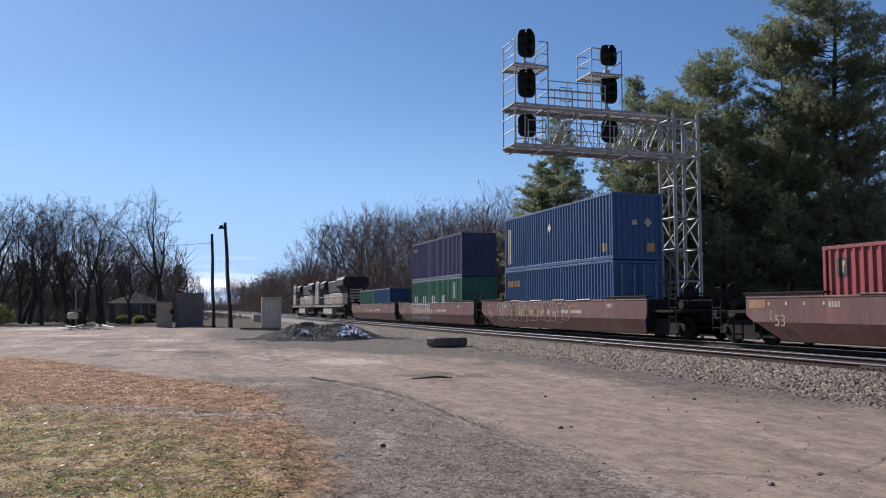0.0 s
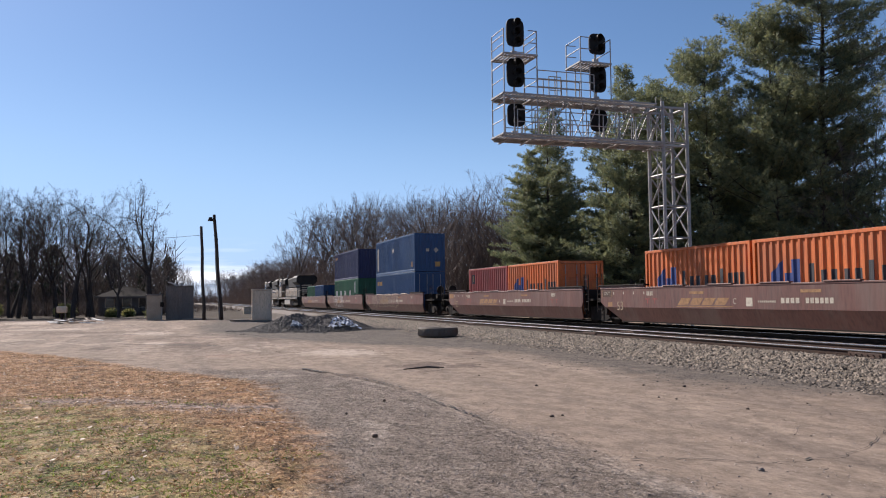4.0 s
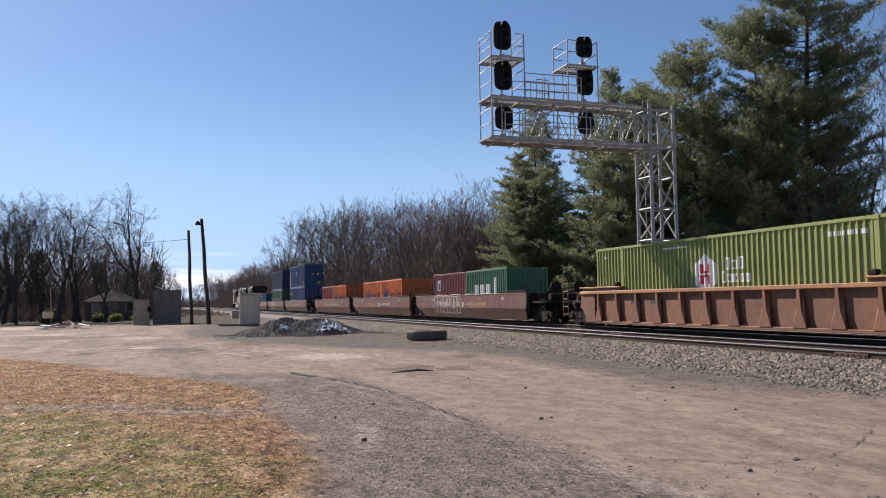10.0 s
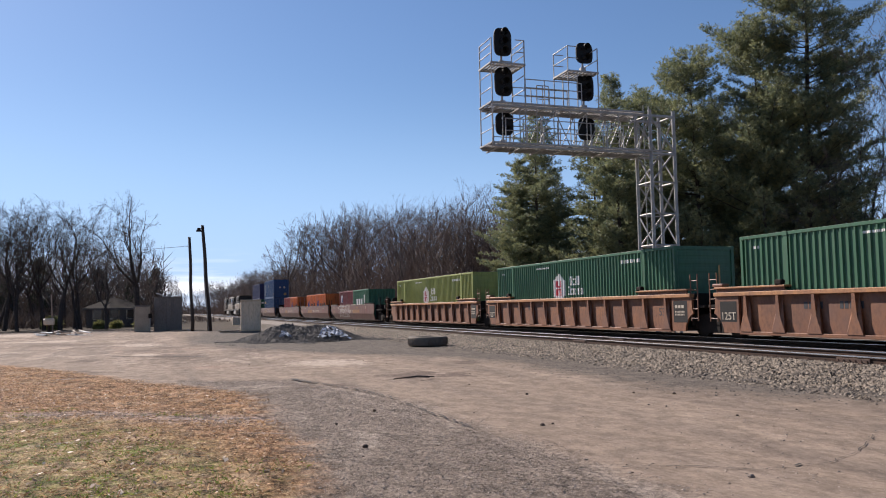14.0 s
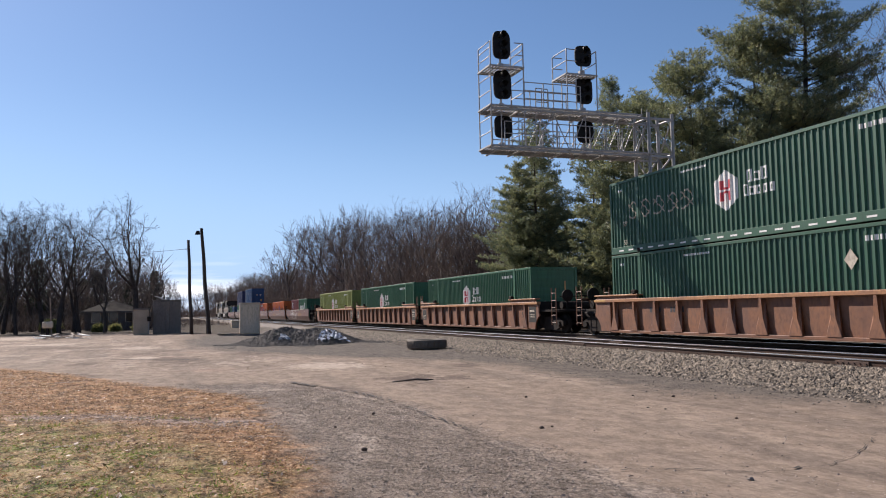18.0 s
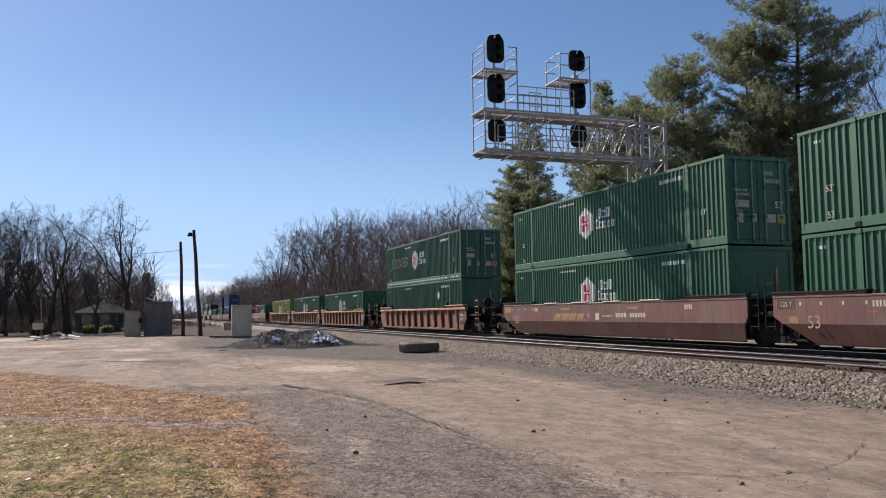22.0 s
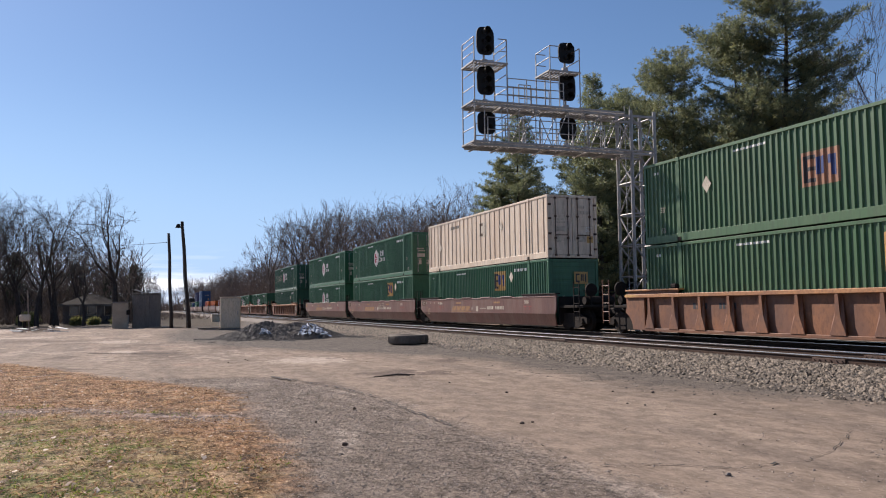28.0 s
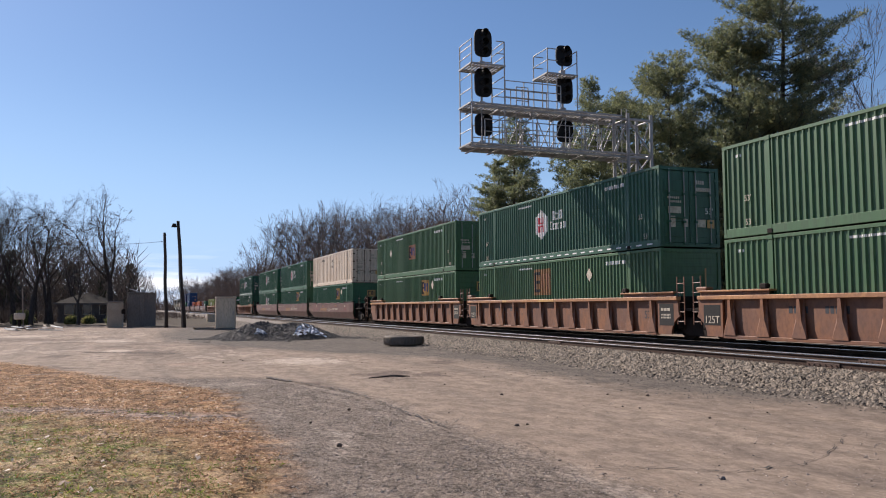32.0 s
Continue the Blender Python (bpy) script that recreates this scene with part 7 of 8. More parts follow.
def bare_tree_meshes(seed, height, spread=0.5, trunks=1, clear=0.3, levels=6, fine=0.008, shoots=2.0, girth=1.0, wood_mat="bark", twig_mat="twig", wobble=0.1):
    """Leafless tree: a trunk that forks again and again into rising limbs, with side shoots and a haze of fine twigs."""
    r = random.Random(seed)
    wood, twigs = [], []

    def turned(d, ang):
        side = d.cross(Vector((r.uniform(-1, 1), r.uniform(-1, 1), r.uniform(-0.4, 0.4))))
        side = side.normalized() if side.length > 0.05 else Vector((1, 0, 0))
        return (d * math.cos(ang) + side * math.sin(ang)).normalized()

    def limb(p, d, length, rad, lev):
        n = 4 if lev < 2 else 3 if lev < 4 else 2 if lev < levels else 1
        tip = rad * (0.72 if lev < levels else 0.4)
        for k in range(n):
            d = (d + Vector((r.uniform(-1, 1), r.uniform(-1, 1), r.uniform(-0.6, 0.6) + (0.3 if lev < 3 else 0.12))) * wobble * (1 + 0.45 * lev)).normalized()
            q = p + d * (length / n)
            (wood if lev < 4 else twigs).append((p, q, rad + (tip - rad) * k / n, rad + (tip - rad) * (k + 1) / n, lev))
            if lev and lev < levels:
                for _ in range(int(shoots * r.uniform(0.3, 1.2) + 0.5)):
                    o = p.lerp(q, r.random())
                    limb(o, turned(d, r.uniform(0.6, 1.05) * (spread / 0.45)), length * r.uniform(0.28, 0.5), max(0.006, tip * 0.3), max(lev + 2, levels - 1))
            p = q
        if lev >= levels:
            return
        kids = 3 if lev == 0 or r.random() < 0.35 else 2
        for k in range(kids):
            main = k == 0
            ang = r.uniform(0.12, 0.4) if main else r.uniform(0.5, 1.0) * (spread / 0.45)
            nd = (turned(d, ang) + Vector((0, 0, 0.2 if lev < 2 else 0.06))).normalized()
            limb(p, nd, length * (r.uniform(0.64, 0.82) if main else r.uniform(0.55, 0.76)), tip * (0.82 if main else r.uniform(0.42, 0.65)), lev + 1)

    for k in range(trunks):
        lean = Vector((r.uniform(-0.22, 0.22), r.uniform(-0.22, 0.22), 1)) if trunks > 1 else Vector((r.uniform(-0.08, 0.08), r.uniform(-0.08, 0.08), 1))
        limb(Vector((r.uniform(-0.3, 0.3) * (trunks > 1), r.uniform(-0.3, 0.3) * (trunks > 1), -0.2)), lean.normalized(), height * clear * r.uniform(0.8, 1.1), height * 0.0125 * girth * (0.8 if trunks > 1 else 1), 0)
    top = max(max(s[0].z, s[1].z) for s in wood + twigs)
    k = height / top
    sc = lambda segs, fat: [(a * k, b * k, max(fat, c * k), max(fat * 0.7, e * k), l) for a, b, c, e, l in segs]
    w = tubes(sc(wood, 0.014), lambda l: 8 if l == 0 else 5 if l == 1 else 3).mesh("trunk")
    t = tubes(sc(twigs, fine), lambda l: 3).mesh("crown")
    w.materials.append(M[wood_mat])
    t.materials.append(M[twig_mat])
    return w, t


def tree_from(meshes, name, label, m, group=""):
    ob = thing(name, label, "tree", group, m)
    for nm, me in zip(("trunk", "crown"), meshes):
        o = new(nm, me)
        o.parent = ob
    return ob


def needles(points, out, blades, length, width, rs, up=0.35, spread=0.95):
    """Tufts of needle blades at points, pointing outwards."""
    n = len(points)
    P = np.repeat(np.asarray(points), blades, 0)
    O = np.repeat(np.asarray(out), blades, 0)
    D = O * 0.7 + rs.normal(0, spread, (n * blades, 3)) * 0.6
    D[:, 2] += up
    D /= np.linalg.norm(D, axis=1, keepdims=True)
    S = np.cross(D, rs.normal(0, 1, (n * blades, 3)))
    S /= np.linalg.norm(S, axis=1, keepdims=True) + 1e-9
    Ln = length * rs.uniform(0.6, 1.25, (n * blades, 1))
    P = P + rs.normal(0, 0.2, P.shape) * length * 2
    a, b, c = P - S * width, P + S * width, P + D * Ln
    return np.stack([a, b, c], 1).reshape(-1, 3)


def tuft_mesh(name, points, out, blades, length, width, rs, material):
    """Brush-like tufts: needles fan out from each point along its twig; each tuft has its own tone."""
    n = len(points)
    P, O = np.repeat(points, blades, 0), np.repeat(out, blades, 0)
    D = O + rs.normal(0, 0.52, (n * blades, 3))
    D /= np.linalg.norm(D, axis=1, keepdims=True)
    S = np.cross(D, rs.normal(0, 1, (n * blades, 3)))
    S /= np.linalg.norm(S, axis=1, keepdims=True) + 1e-9
    Ln = length * rs.uniform(0.6, 1.2, (n * blades, 1))
    me = tris_mesh(name, np.stack([P - S * width * 0.6, P + D * Ln * 0.55 + S * width, P + D * Ln], 1).reshape(-1, 3), material)
    tone = np.repeat(np.clip(rs.normal(0.33, 0.27, n), 0, 0.85), blades * 3)
    me.attributes.new("tone", "FLOAT", "POINT").data.foreach_set("value", tone.astype(np.float32))
    return me


def pine_meshes(seed, height, reach, outline, whorl=0.5, blades=7, length=0.28, width=0.027, material="needle", rise=0.1, density=1.0, ragged=0.5):
    """Pine: whorls of limbs that carry flat sprays of twigs with needle tufts. outline: crown radius, as a share of reach, at shares of the height."""
    rs = np.random.RandomState(seed)
    r = random.Random(seed)
    segs, pts, outs = [], [], []
    axis_pts = [Vector((0, 0, -0.3))]
    for k in range(12):
        axis_pts.append(Vector((axis_pts[-1].x + r.uniform(-0.12, 0.12), axis_pts[-1].y + r.uniform(-0.12, 0.12), height * (k + 1) / 12)))
    r0 = height * 0.012
    for k in range(12):
        segs.append((axis_pts[k], axis_pts[k + 1], r0 * (1 - k / 12.5), r0 * (1 - (k + 1) / 12.5), 0))
    fs, rr = [a for a, _ in outline], [b for _, b in outline]
    z = height * fs[0]
    while z < height * 0.995:
        f = z / height
        shape = float(np.interp(f, fs, rr))
        for k in range(r.choice((3, 4, 4, 5))):
            az = r.uniform(0, 6.283)
            lobe = 1 + ragged * noise.noise(Vector((math.cos(az) * 0.9, math.sin(az) * 0.9, z * 0.3 + seed * 3.7)))
            L = max(0.35, reach * shape * lobe * r.uniform(0.62, 1.12))
            i = min(11, int(f * 12))
            p = axis_pts[i].lerp(axis_pts[i + 1], f * 12 - i)
            d = Vector((math.cos(az), math.sin(az), rise + r.uniform(-0.12, 0.14) + 0.9 * max(0, f - 0.55) ** 1.5))
            n = max(3, min(9, int(L / 0.55)))
            for j in range(n):
                d = (d + Vector((r.uniform(-0.13, 0.13), r.uniform(-0.13, 0.13), r.uniform(-0.03, 0.14)))).normalized()
                q = p + d * (L / n)
                g = (j + 1) / n
                segs.append((p, q, max(0.01, 0.008 * L * (1 - j / n)), max(0.008, 0.008 * L * (1 - g)), 1))
                if g > 0.22 or L < 1.3:
                    for side in (-1, 1, -1, 1) if L > 1.6 else (-1, 1):
                        if r.random() > 0.92 * density:
                            continue
                        o = p.lerp(q, r.random())
                        sd = (Vector((-d.y, d.x, 0)) * side * r.uniform(0.6, 1.1) + d * r.uniform(0.5, 1.1) + Vector((0, 0, r.uniform(-0.12, 0.3)))).normalized()
                        ln = (0.3 + 0.22 * L * (1.15 - g)) * r.uniform(0.6, 1.25)
                        e = o + sd * ln
                        if side > 0:
                            segs.append((o, e, 0.009, 0.005, 2))
                        cnt = max(2, int(ln / 0.105))
                        for c in range(cnt):
                            w = o.lerp(e, (c + 1) / cnt)
                            od = sd + Vector((r.uniform(-0.5, 0.5), r.uniform(-0.5, 0.5), r.uniform(0.0, 0.6)))
                            pts.append(tuple(w + Vector((r.uniform(-0.16, 0.16), r.uniform(-0.16, 0.16), r.uniform(-0.12, 0.16)))))
                            outs.append(tuple(od.normalized()))
                p = q
            for c in range(3):
                pts.append(tuple(p + Vector((r.uniform(-0.12, 0.12), r.uniform(-0.12, 0.12), r.uniform(-0.05, 0.12)))))
                outs.append(tuple(d))
        z += whorl * r.uniform(0.7, 1.25) * (1.0 if f < 0.8 else 0.7)
    w = tubes(segs, lambda l: 9 if l == 0 else 4 if l == 1 else 3).mesh("trunk")
    w.materials.append(M["pinebark"])
    return w, tuft_mesh("crown", np.array(pts), np.array(outs), blades, length, width, rs, M[material])


# pines beyond the tracks: broad old ones and a slim pointed kind
BROAD = [(0.08, 0.75), (0.25, 1.0), (0.5, 0.95), (0.7, 0.78), (0.85, 0.6), (0.95, 0.38), (1.0, 0.12)]
POINTED = [(0.04, 0.9), (0.2, 1.0), (0.45, 0.8), (0.7, 0.5), (0.88, 0.25), (1.0, 0.05)]
PINES = [pine_meshes(21, 26, 5.6, BROAD, 0.42, rise=0.15), pine_meshes(22, 21, 5.4, BROAD, 0.42), pine_meshes(23, 20, 6.0, POINTED, 0.4, rise=-0.04, ragged=0.4), pine_meshes(26, 19, 4.8, POINTED, 0.4, rise=0.05, ragged=0.5)]
PINE_LABEL = "tall dark green white pine beyond the tracks"
for k, x, y, s, rot in ((0, 41.75, 43.45, 1.1, 20), (1, 36.8, 49.3, 0.97, 90), (1, 39.8, 45.8, 1.03, 200), (1, 36.9, 56.0, 0.9, 220), (2, 28.6, 59.2, 0.88, 10), (3, 31.6, 51.6, 0.98, 110), (2, 33.6, 58.0, 0.8, 250), (1, 45.5, 51, 0.8, 130), (2, 36.0, 71.0, 0.75, 40), (1, 44.0, 58.0, 0.85, 300), (1, 40.5, 62, 0.8, 170), (2, 50, 60, 0.8, 70), (3, 29.9, 61.5, 0.85, 140), (3, 27.4, 60.0, 0.72, 15)):
    tree_from(PINES[k], "pine_tree", PINE_LABEL, pose(x, y, -0.25, 0, 0, rot) @ Matrix.Scale(s, 4), "pines beyond the tracks")

# leafless trees
WOODS = dict(girth=1.1, wobble=0.085)
BARE = [bare_tree_meshes(31, 17, 0.4, 1, 0.3, 7, 0.008, 1.4, **WOODS), bare_tree_meshes(32, 18, 0.36, 1, 0.32, 7, 0.008, 1.4, **WOODS), bare_tree_meshes(33, 16, 0.42, 1, 0.28, 7, 0.008, 1.4, **WOODS), bare_tree_meshes(34, 15, 0.34, 2, 0.3, 6, 0.008, 1.8, **WOODS), bare_tree_meshes(35, 18, 0.38, 2, 0.28, 6, 0.008, 1.8, **WOODS)]
DARK = dict(wood_mat="darkbark", twig_mat="darktwig", wobble=0.12)
EDGE = [bare_tree_meshes(51, 15, 0.42, 1, 0.34, 7, 0.008, 1.8, 1.4, **DARK), bare_tree_meshes(52, 15, 0.38, 2, 0.32, 6, 0.008, 2.2, 1.4, **DARK), bare_tree_meshes(53, 14.5, 0.45, 1, 0.3, 7, 0.008, 1.8, 1.4, **DARK),
        bare_tree_meshes(57, 15, 0.46, 1, 0.24, 7, 0.008, 2.0, 1.6, **DARK), bare_tree_meshes(58, 12, 0.5, 1, 0.3, 6, 0.008, 2.2, 1.6, **DARK)]
FAR = [bare_tree_meshes(36, 17, 0.4, 1, 0.3, 5, 0.019, 2.2, **WOODS), bare_tree_meshes(37, 18, 0.36, 1, 0.3, 5, 0.019, 2.2, **WOODS), bare_tree_meshes(39, 16, 0.4, 1, 0.28, 5, 0.019, 2.2, **WOODS)]
r = random.Random(77)
LINE = "leafless grey-brown tree in the woods along the track"
for k in range(96):
    y = 80 + 330 * (k / 96) ** 1.35 + r.uniform(-4, 4)
    x = 27.5 + r.uniform(0, 9) + (5 if k % 3 == 0 else 0)
    tall = float(np.interp(y, (80, 100, 125, 160, 192, 202, 260, 400), (14.5, 17.5, 19.5, 21.5, 23, 15.5, 16, 16.5))) * r.uniform(0.82, 1.04)
    kind = BARE[r.randrange(5)] if y < 125 else FAR[r.randrange(3)]
    tree_from(kind, "bare_tree", LINE, pose(x, y, -0.25, 0, 0, r.uniform(0, 360)) @ Matrix.Scale(tall / 17, 4), "woods along the track")
for x, y, s, k in ((33, 74, 0.92, 0), (31, 80, 0.85, 2), (46.2, 41.5, 1.12, 2), (43.5, 39.0, 0.72, 0), (52, 46, 1.05, 1), (58, 70, 1.0, 4), (45.4, 42.8, 1.2, 3), (47.6, 40.4, 1.25, 1)):
    tree_from(BARE[k], "bare_tree", "leafless tree among the pines", pose(x, y, -0.25, 0, 0, 40 * k) @ Matrix.Scale(s, 4), "bare trees among the pines")
LEFT = "leafless dark tree at the edge of the lot"
for x, y, s, k, rot in ((-2.0, 88, 0.95, 3, 75), (-5.0, 87, 0.66, 4, 80), (-7.6, 89, 0.86, 1, 150), (-9.2, 88, 0.88, 0, 10), (-10.9, 90, 0.84, 2, 200), (-12.9, 87, 0.8, 1, 120), (-14.6, 91, 0.9, 0, 260), (-17.2, 90, 0.92, 2, 33),
                        (-20, 93, 0.95, 1, 300), (-23, 92, 0.95, 0, 60), (-15, 99, 0.9, 1, 310), (-10, 100, 0.85, 2, 90), (0.4, 96, 0.62, 4, 70), (-27, 97, 1.0, 0, 0), (-31, 95, 0.95, 1, 20), (-35, 100, 0.95, 2, 0), (-11.8, 96, 0.92, 0, 190), (-8.6, 95, 0.85, 2, 280), (-16, 95, 0.95, 1, 50), (-18.8, 97, 0.95, 3, 130), (-13.5, 102, 0.95, 2, 210), (-6.4, 104, 0.7, 1, 100), (-3.4, 106, 0.75, 0, 310)):
    tree_from(EDGE[k], "bare_tree", LEFT, pose(x, y, -0.05, 0, 0, rot) @ Matrix.Scale(s, 4), "trees at the lot's edge")
for k in range(26):
    x, y = r.uniform(-95, -2), r.uniform(150, 420)
    x = min(x, -2 - (y - 150) * 0.012)
    tree_from(FAR[r.randrange(3)], "bare_tree", "far leafless tree behind the houses", pose(x, y, 0, 0, 0, r.uniform(0, 360)) @ Matrix.Scale(r.uniform(0.8, 1.1), 4), "far woods")
# trees that close the view behind the far end of the track
for k in range(22):
    x, y = -12 + 44 * k / 22 + r.uniform(-2, 2), 470 + r.uniform(0, 60)
    if x < 7:
        y -= 190
    tree_from(FAR[r.randrange(3)], "bare_tree", "far leafless tree where the tracks vanish", pose(x, y, 0, 0, 0, r.uniform(0, 360)) @ Matrix.Scale(r.uniform(0.7, 0.95), 4), "far woods")
for k in range(16):
    x, y = r.uniform(26, 46), 400 + 14 * k
    tree_from(FAR[r.randrange(3)], "bare_tree", "far leafless tree where the tracks vanish", pose(x, y, 0, 0, 0, r.uniform(0, 360)) @ Matrix.Scale(r.uniform(0.9, 1.1), 4), "far woods")

# dark cedars in the understory
CEDAR = [pine_meshes(41, 8, 2.0, POINTED, 0.42, 4, 0.3, 0.05, "cedar"), pine_meshes(42, 6, 2.0, POINTED, 0.42, 4, 0.3, 0.05, "cedar")]
for k in range(15):
    x, y = -48 + 50 * k / 15 + r.uniform(-1, 1), 116 + r.uniform(-4, 14)
    tree_from(CEDAR[k % 2], "cedar_tree", "dark evergreen behind the houses", pose(x, y, 0, 0, 0, r.uniform(0, 360)) @ Matrix.Scale(r.uniform(0.8, 1.15), 4), "evergreens behind the lot")
for k in range(12):
    x, y = r.uniform(34, 60), r.uniform(46, 84)
    tree_from(CEDAR[k % 2], "cedar_tree", "dark evergreen undergrowth among the pines", pose(x, y, -0.25, 0, 0, r.uniform(0, 360)) @ Matrix.Scale(r.uniform(0.7, 1.0), 4), "undergrowth of the pines")


def thicket(name, count, place, height, material, label, seed, width=0.03):
    """Tangled upright stems over a strip of ground."""
    rs = np.random.RandomState(seed)
    x, y, z = place(rs, count)
    P = np.stack([x, y, z], 1)
    D = rs.normal(0, 0.6, (count, 3))
    D[:, 2] = 1
    D /= np.linalg.norm(D, axis=1, keepdims=True)
    S = np.cross(D, rs.normal(0, 1, (count, 3)))
    S /= np.linalg.norm(S, axis=1, keepdims=True) + 1e-9
    L = height * rs.uniform(0.35, 1.1, (count, 1))
    tri = np.stack([P - S * width, P + S * width, P + D * L], 1)
    me = tris_mesh(name, tri.reshape(-1, 3), M[material])
    return tagged(new(name, me), label, "brush", kind="stuff")


thicket("woodland_brush", 130000, lambda q, n: (q.uniform(25.5, 40, n), 74 + 360 * q.rand(n) ** 1.5, q.uniform(-0.2, 12.5, n) * q.rand(n)), 2.6, "brush", "tangled grey-brown brush at the foot of the woods", 3, 0.035)
thicket("pine_brush", 9000, lambda q, n: (q.uniform(33, 46, n), q.uniform(26, 80, n), np.full(n, -0.25)), 1.5, "brush", "dry brush under the pines", 4, 0.02)
thicket("lot_edge_brush", 9000, lambda q, n: (q.uniform(-60, 2, n), q.uniform(96, 112, n), q.uniform(-0.1, 1.5, n) * q.rand(n)), 2.2, "darkbrush", "dry brush behind the lot", 5, 0.03)
thicket("right_woods", 40000, lambda q, n: (q.uniform(56, 78, n), q.uniform(30, 130, n), q.uniform(-0.3, 9, n) * q.rand(n)), 4, "brush", "tall tangled brush behind the pines", 8, 0.07)
thicket("left_woods", 40000, lambda q, n: (q.uniform(-75, 0.5, n), q.uniform(112, 150, n), q.uniform(-0.1, 10.5, n) * q.rand(n)), 3.0, "darkbrush", "dark tangled woods behind the lot", 9, 0.06)
thicket("far_brush", 9000, lambda q, n: (q.uniform(-60, 34, n), q.uniform(440, 520, n), q.uniform(-0.1, 5, n) * q.rand(n)), 5, "brush", "far brush closing the track's end", 6, 0.08)
thicket("far_field_brush", 9000, lambda q, n: (q.uniform(-40, 10.6, n), q.uniform(118, 260, n), np.full(n, -0.05)), 1.0, "brush", "dry brush on the far field", 16, 0.04)
thicket("trackside_weeds", 1500, lambda q, n: (q.uniform(21.6, 25.5, n), q.uniform(14, 120, n), np.full(n, -0.25)), 0.4, "brush", "dry weeds beyond the tracks", 7, 0.015)


def shrub(m, s, seed):
    rs = np.random.RandomState(seed)
    n = 320
    P = rs.normal(0, 1, (n, 3))
    P /= np.linalg.norm(P, axis=1, keepdims=True)
    O = P.copy()
    P *= rs.uniform(0.3, 1, (n, 1)) ** 0.5 * np.array([1.0, 1.0, 0.7]) * s
    P[:, 2] += 0.6 * s
    P[:, 2] = np.maximum(P[:, 2], 0.02)
    ob = thing("shrub", "yellow-green shrub at the edge of the lot", "shrub", "shrubs by the houses", m)
    o = new("crown", tris_mesh("crown", needles(P, O, 6, 0.26, 0.05, rs), M["shrub"]))
    o.parent = ob
    g = Geo()
    for k in range(6):
        g.bar((0, 0, -0.05), (0.5 * s * math.cos(k), 0.5 * s * math.sin(k), 0.8 * s), 0.03, 5, 0.012)
    part("stems", g, M["bark"], ob)


for k, (x, y, s) in enumerate(((-4.2, 90.5, 0.45), (-5.8, 90.2, 0.5), (-1.7, 84.5, 0.6), (-17.0, 88, 1.5), (-20.5, 89, 1.7), (-23.5, 88, 1.4), (-10.3, 91, 1.0))):
    shrub(pose(x, y, 0), s, 60 + k)


# ---- sleepers, stones and lawn ----
def ties():
    """Sleepers: those the camera passes nearest one by one, the rest joined."""
    bed = bpy.data.objects["ballast_bed"]
    tm = fixed(Geo().box(-1.3, 1.3, -0.115, 0.115, -0.178, -0.0, 0.012).mesh("sleeper"))
    tm.materials.append(M["tie"])
    rr = random.Random(3)
    rest = Geo()
    top = RAIL - 0.178 + 0.002
    y = -285.505
    k = 0
    while y < 320:
        near = 6 < y < 78
        for c in (TRACK_A, TRACK_B):
            dx, dy = rr.uniform(-0.06, 0.06), rr.uniform(-0.04, 0.04)
            if near:
                o = new("sleeper", tm)
                o.parent = bed
                o.matrix_local = pose(c + dx, y + dy, top + 0.03, 0, 0, rr.uniform(-1.2, 1.2))
            else:
                rest.box(c + dx - 1.3, c + dx + 1.3, y + dy - 0.115, y + dy + 0.115, top - 0.15, top + 0.03)
        y += 0.495
        k += 1
    o = part("sleepers", rest, M["tie"], bed)
    o["kind"] = "stuff"
    g = Geo()
    y = 6.3
    for k in range(145):
        for c in (TRACK_A,):
            for s in (-0.7525, 0.7525):
                g.box(c + s - 0.17, c + s + 0.17, y - 0.1 + k * 0.495, y + 0.06 + k * 0.495, top + 0.03, top + 0.045)
                for q in (-0.1, 0.1):
                    g.box(c + s + q - 0.015, c + s + q + 0.015, y - 0.03 + k * 0.495, y + k * 0.495, top + 0.046, top + 0.075)
    o = part("tie_plates", g, M["rust"], bed)
    o["kind"] = "stuff"


ties()


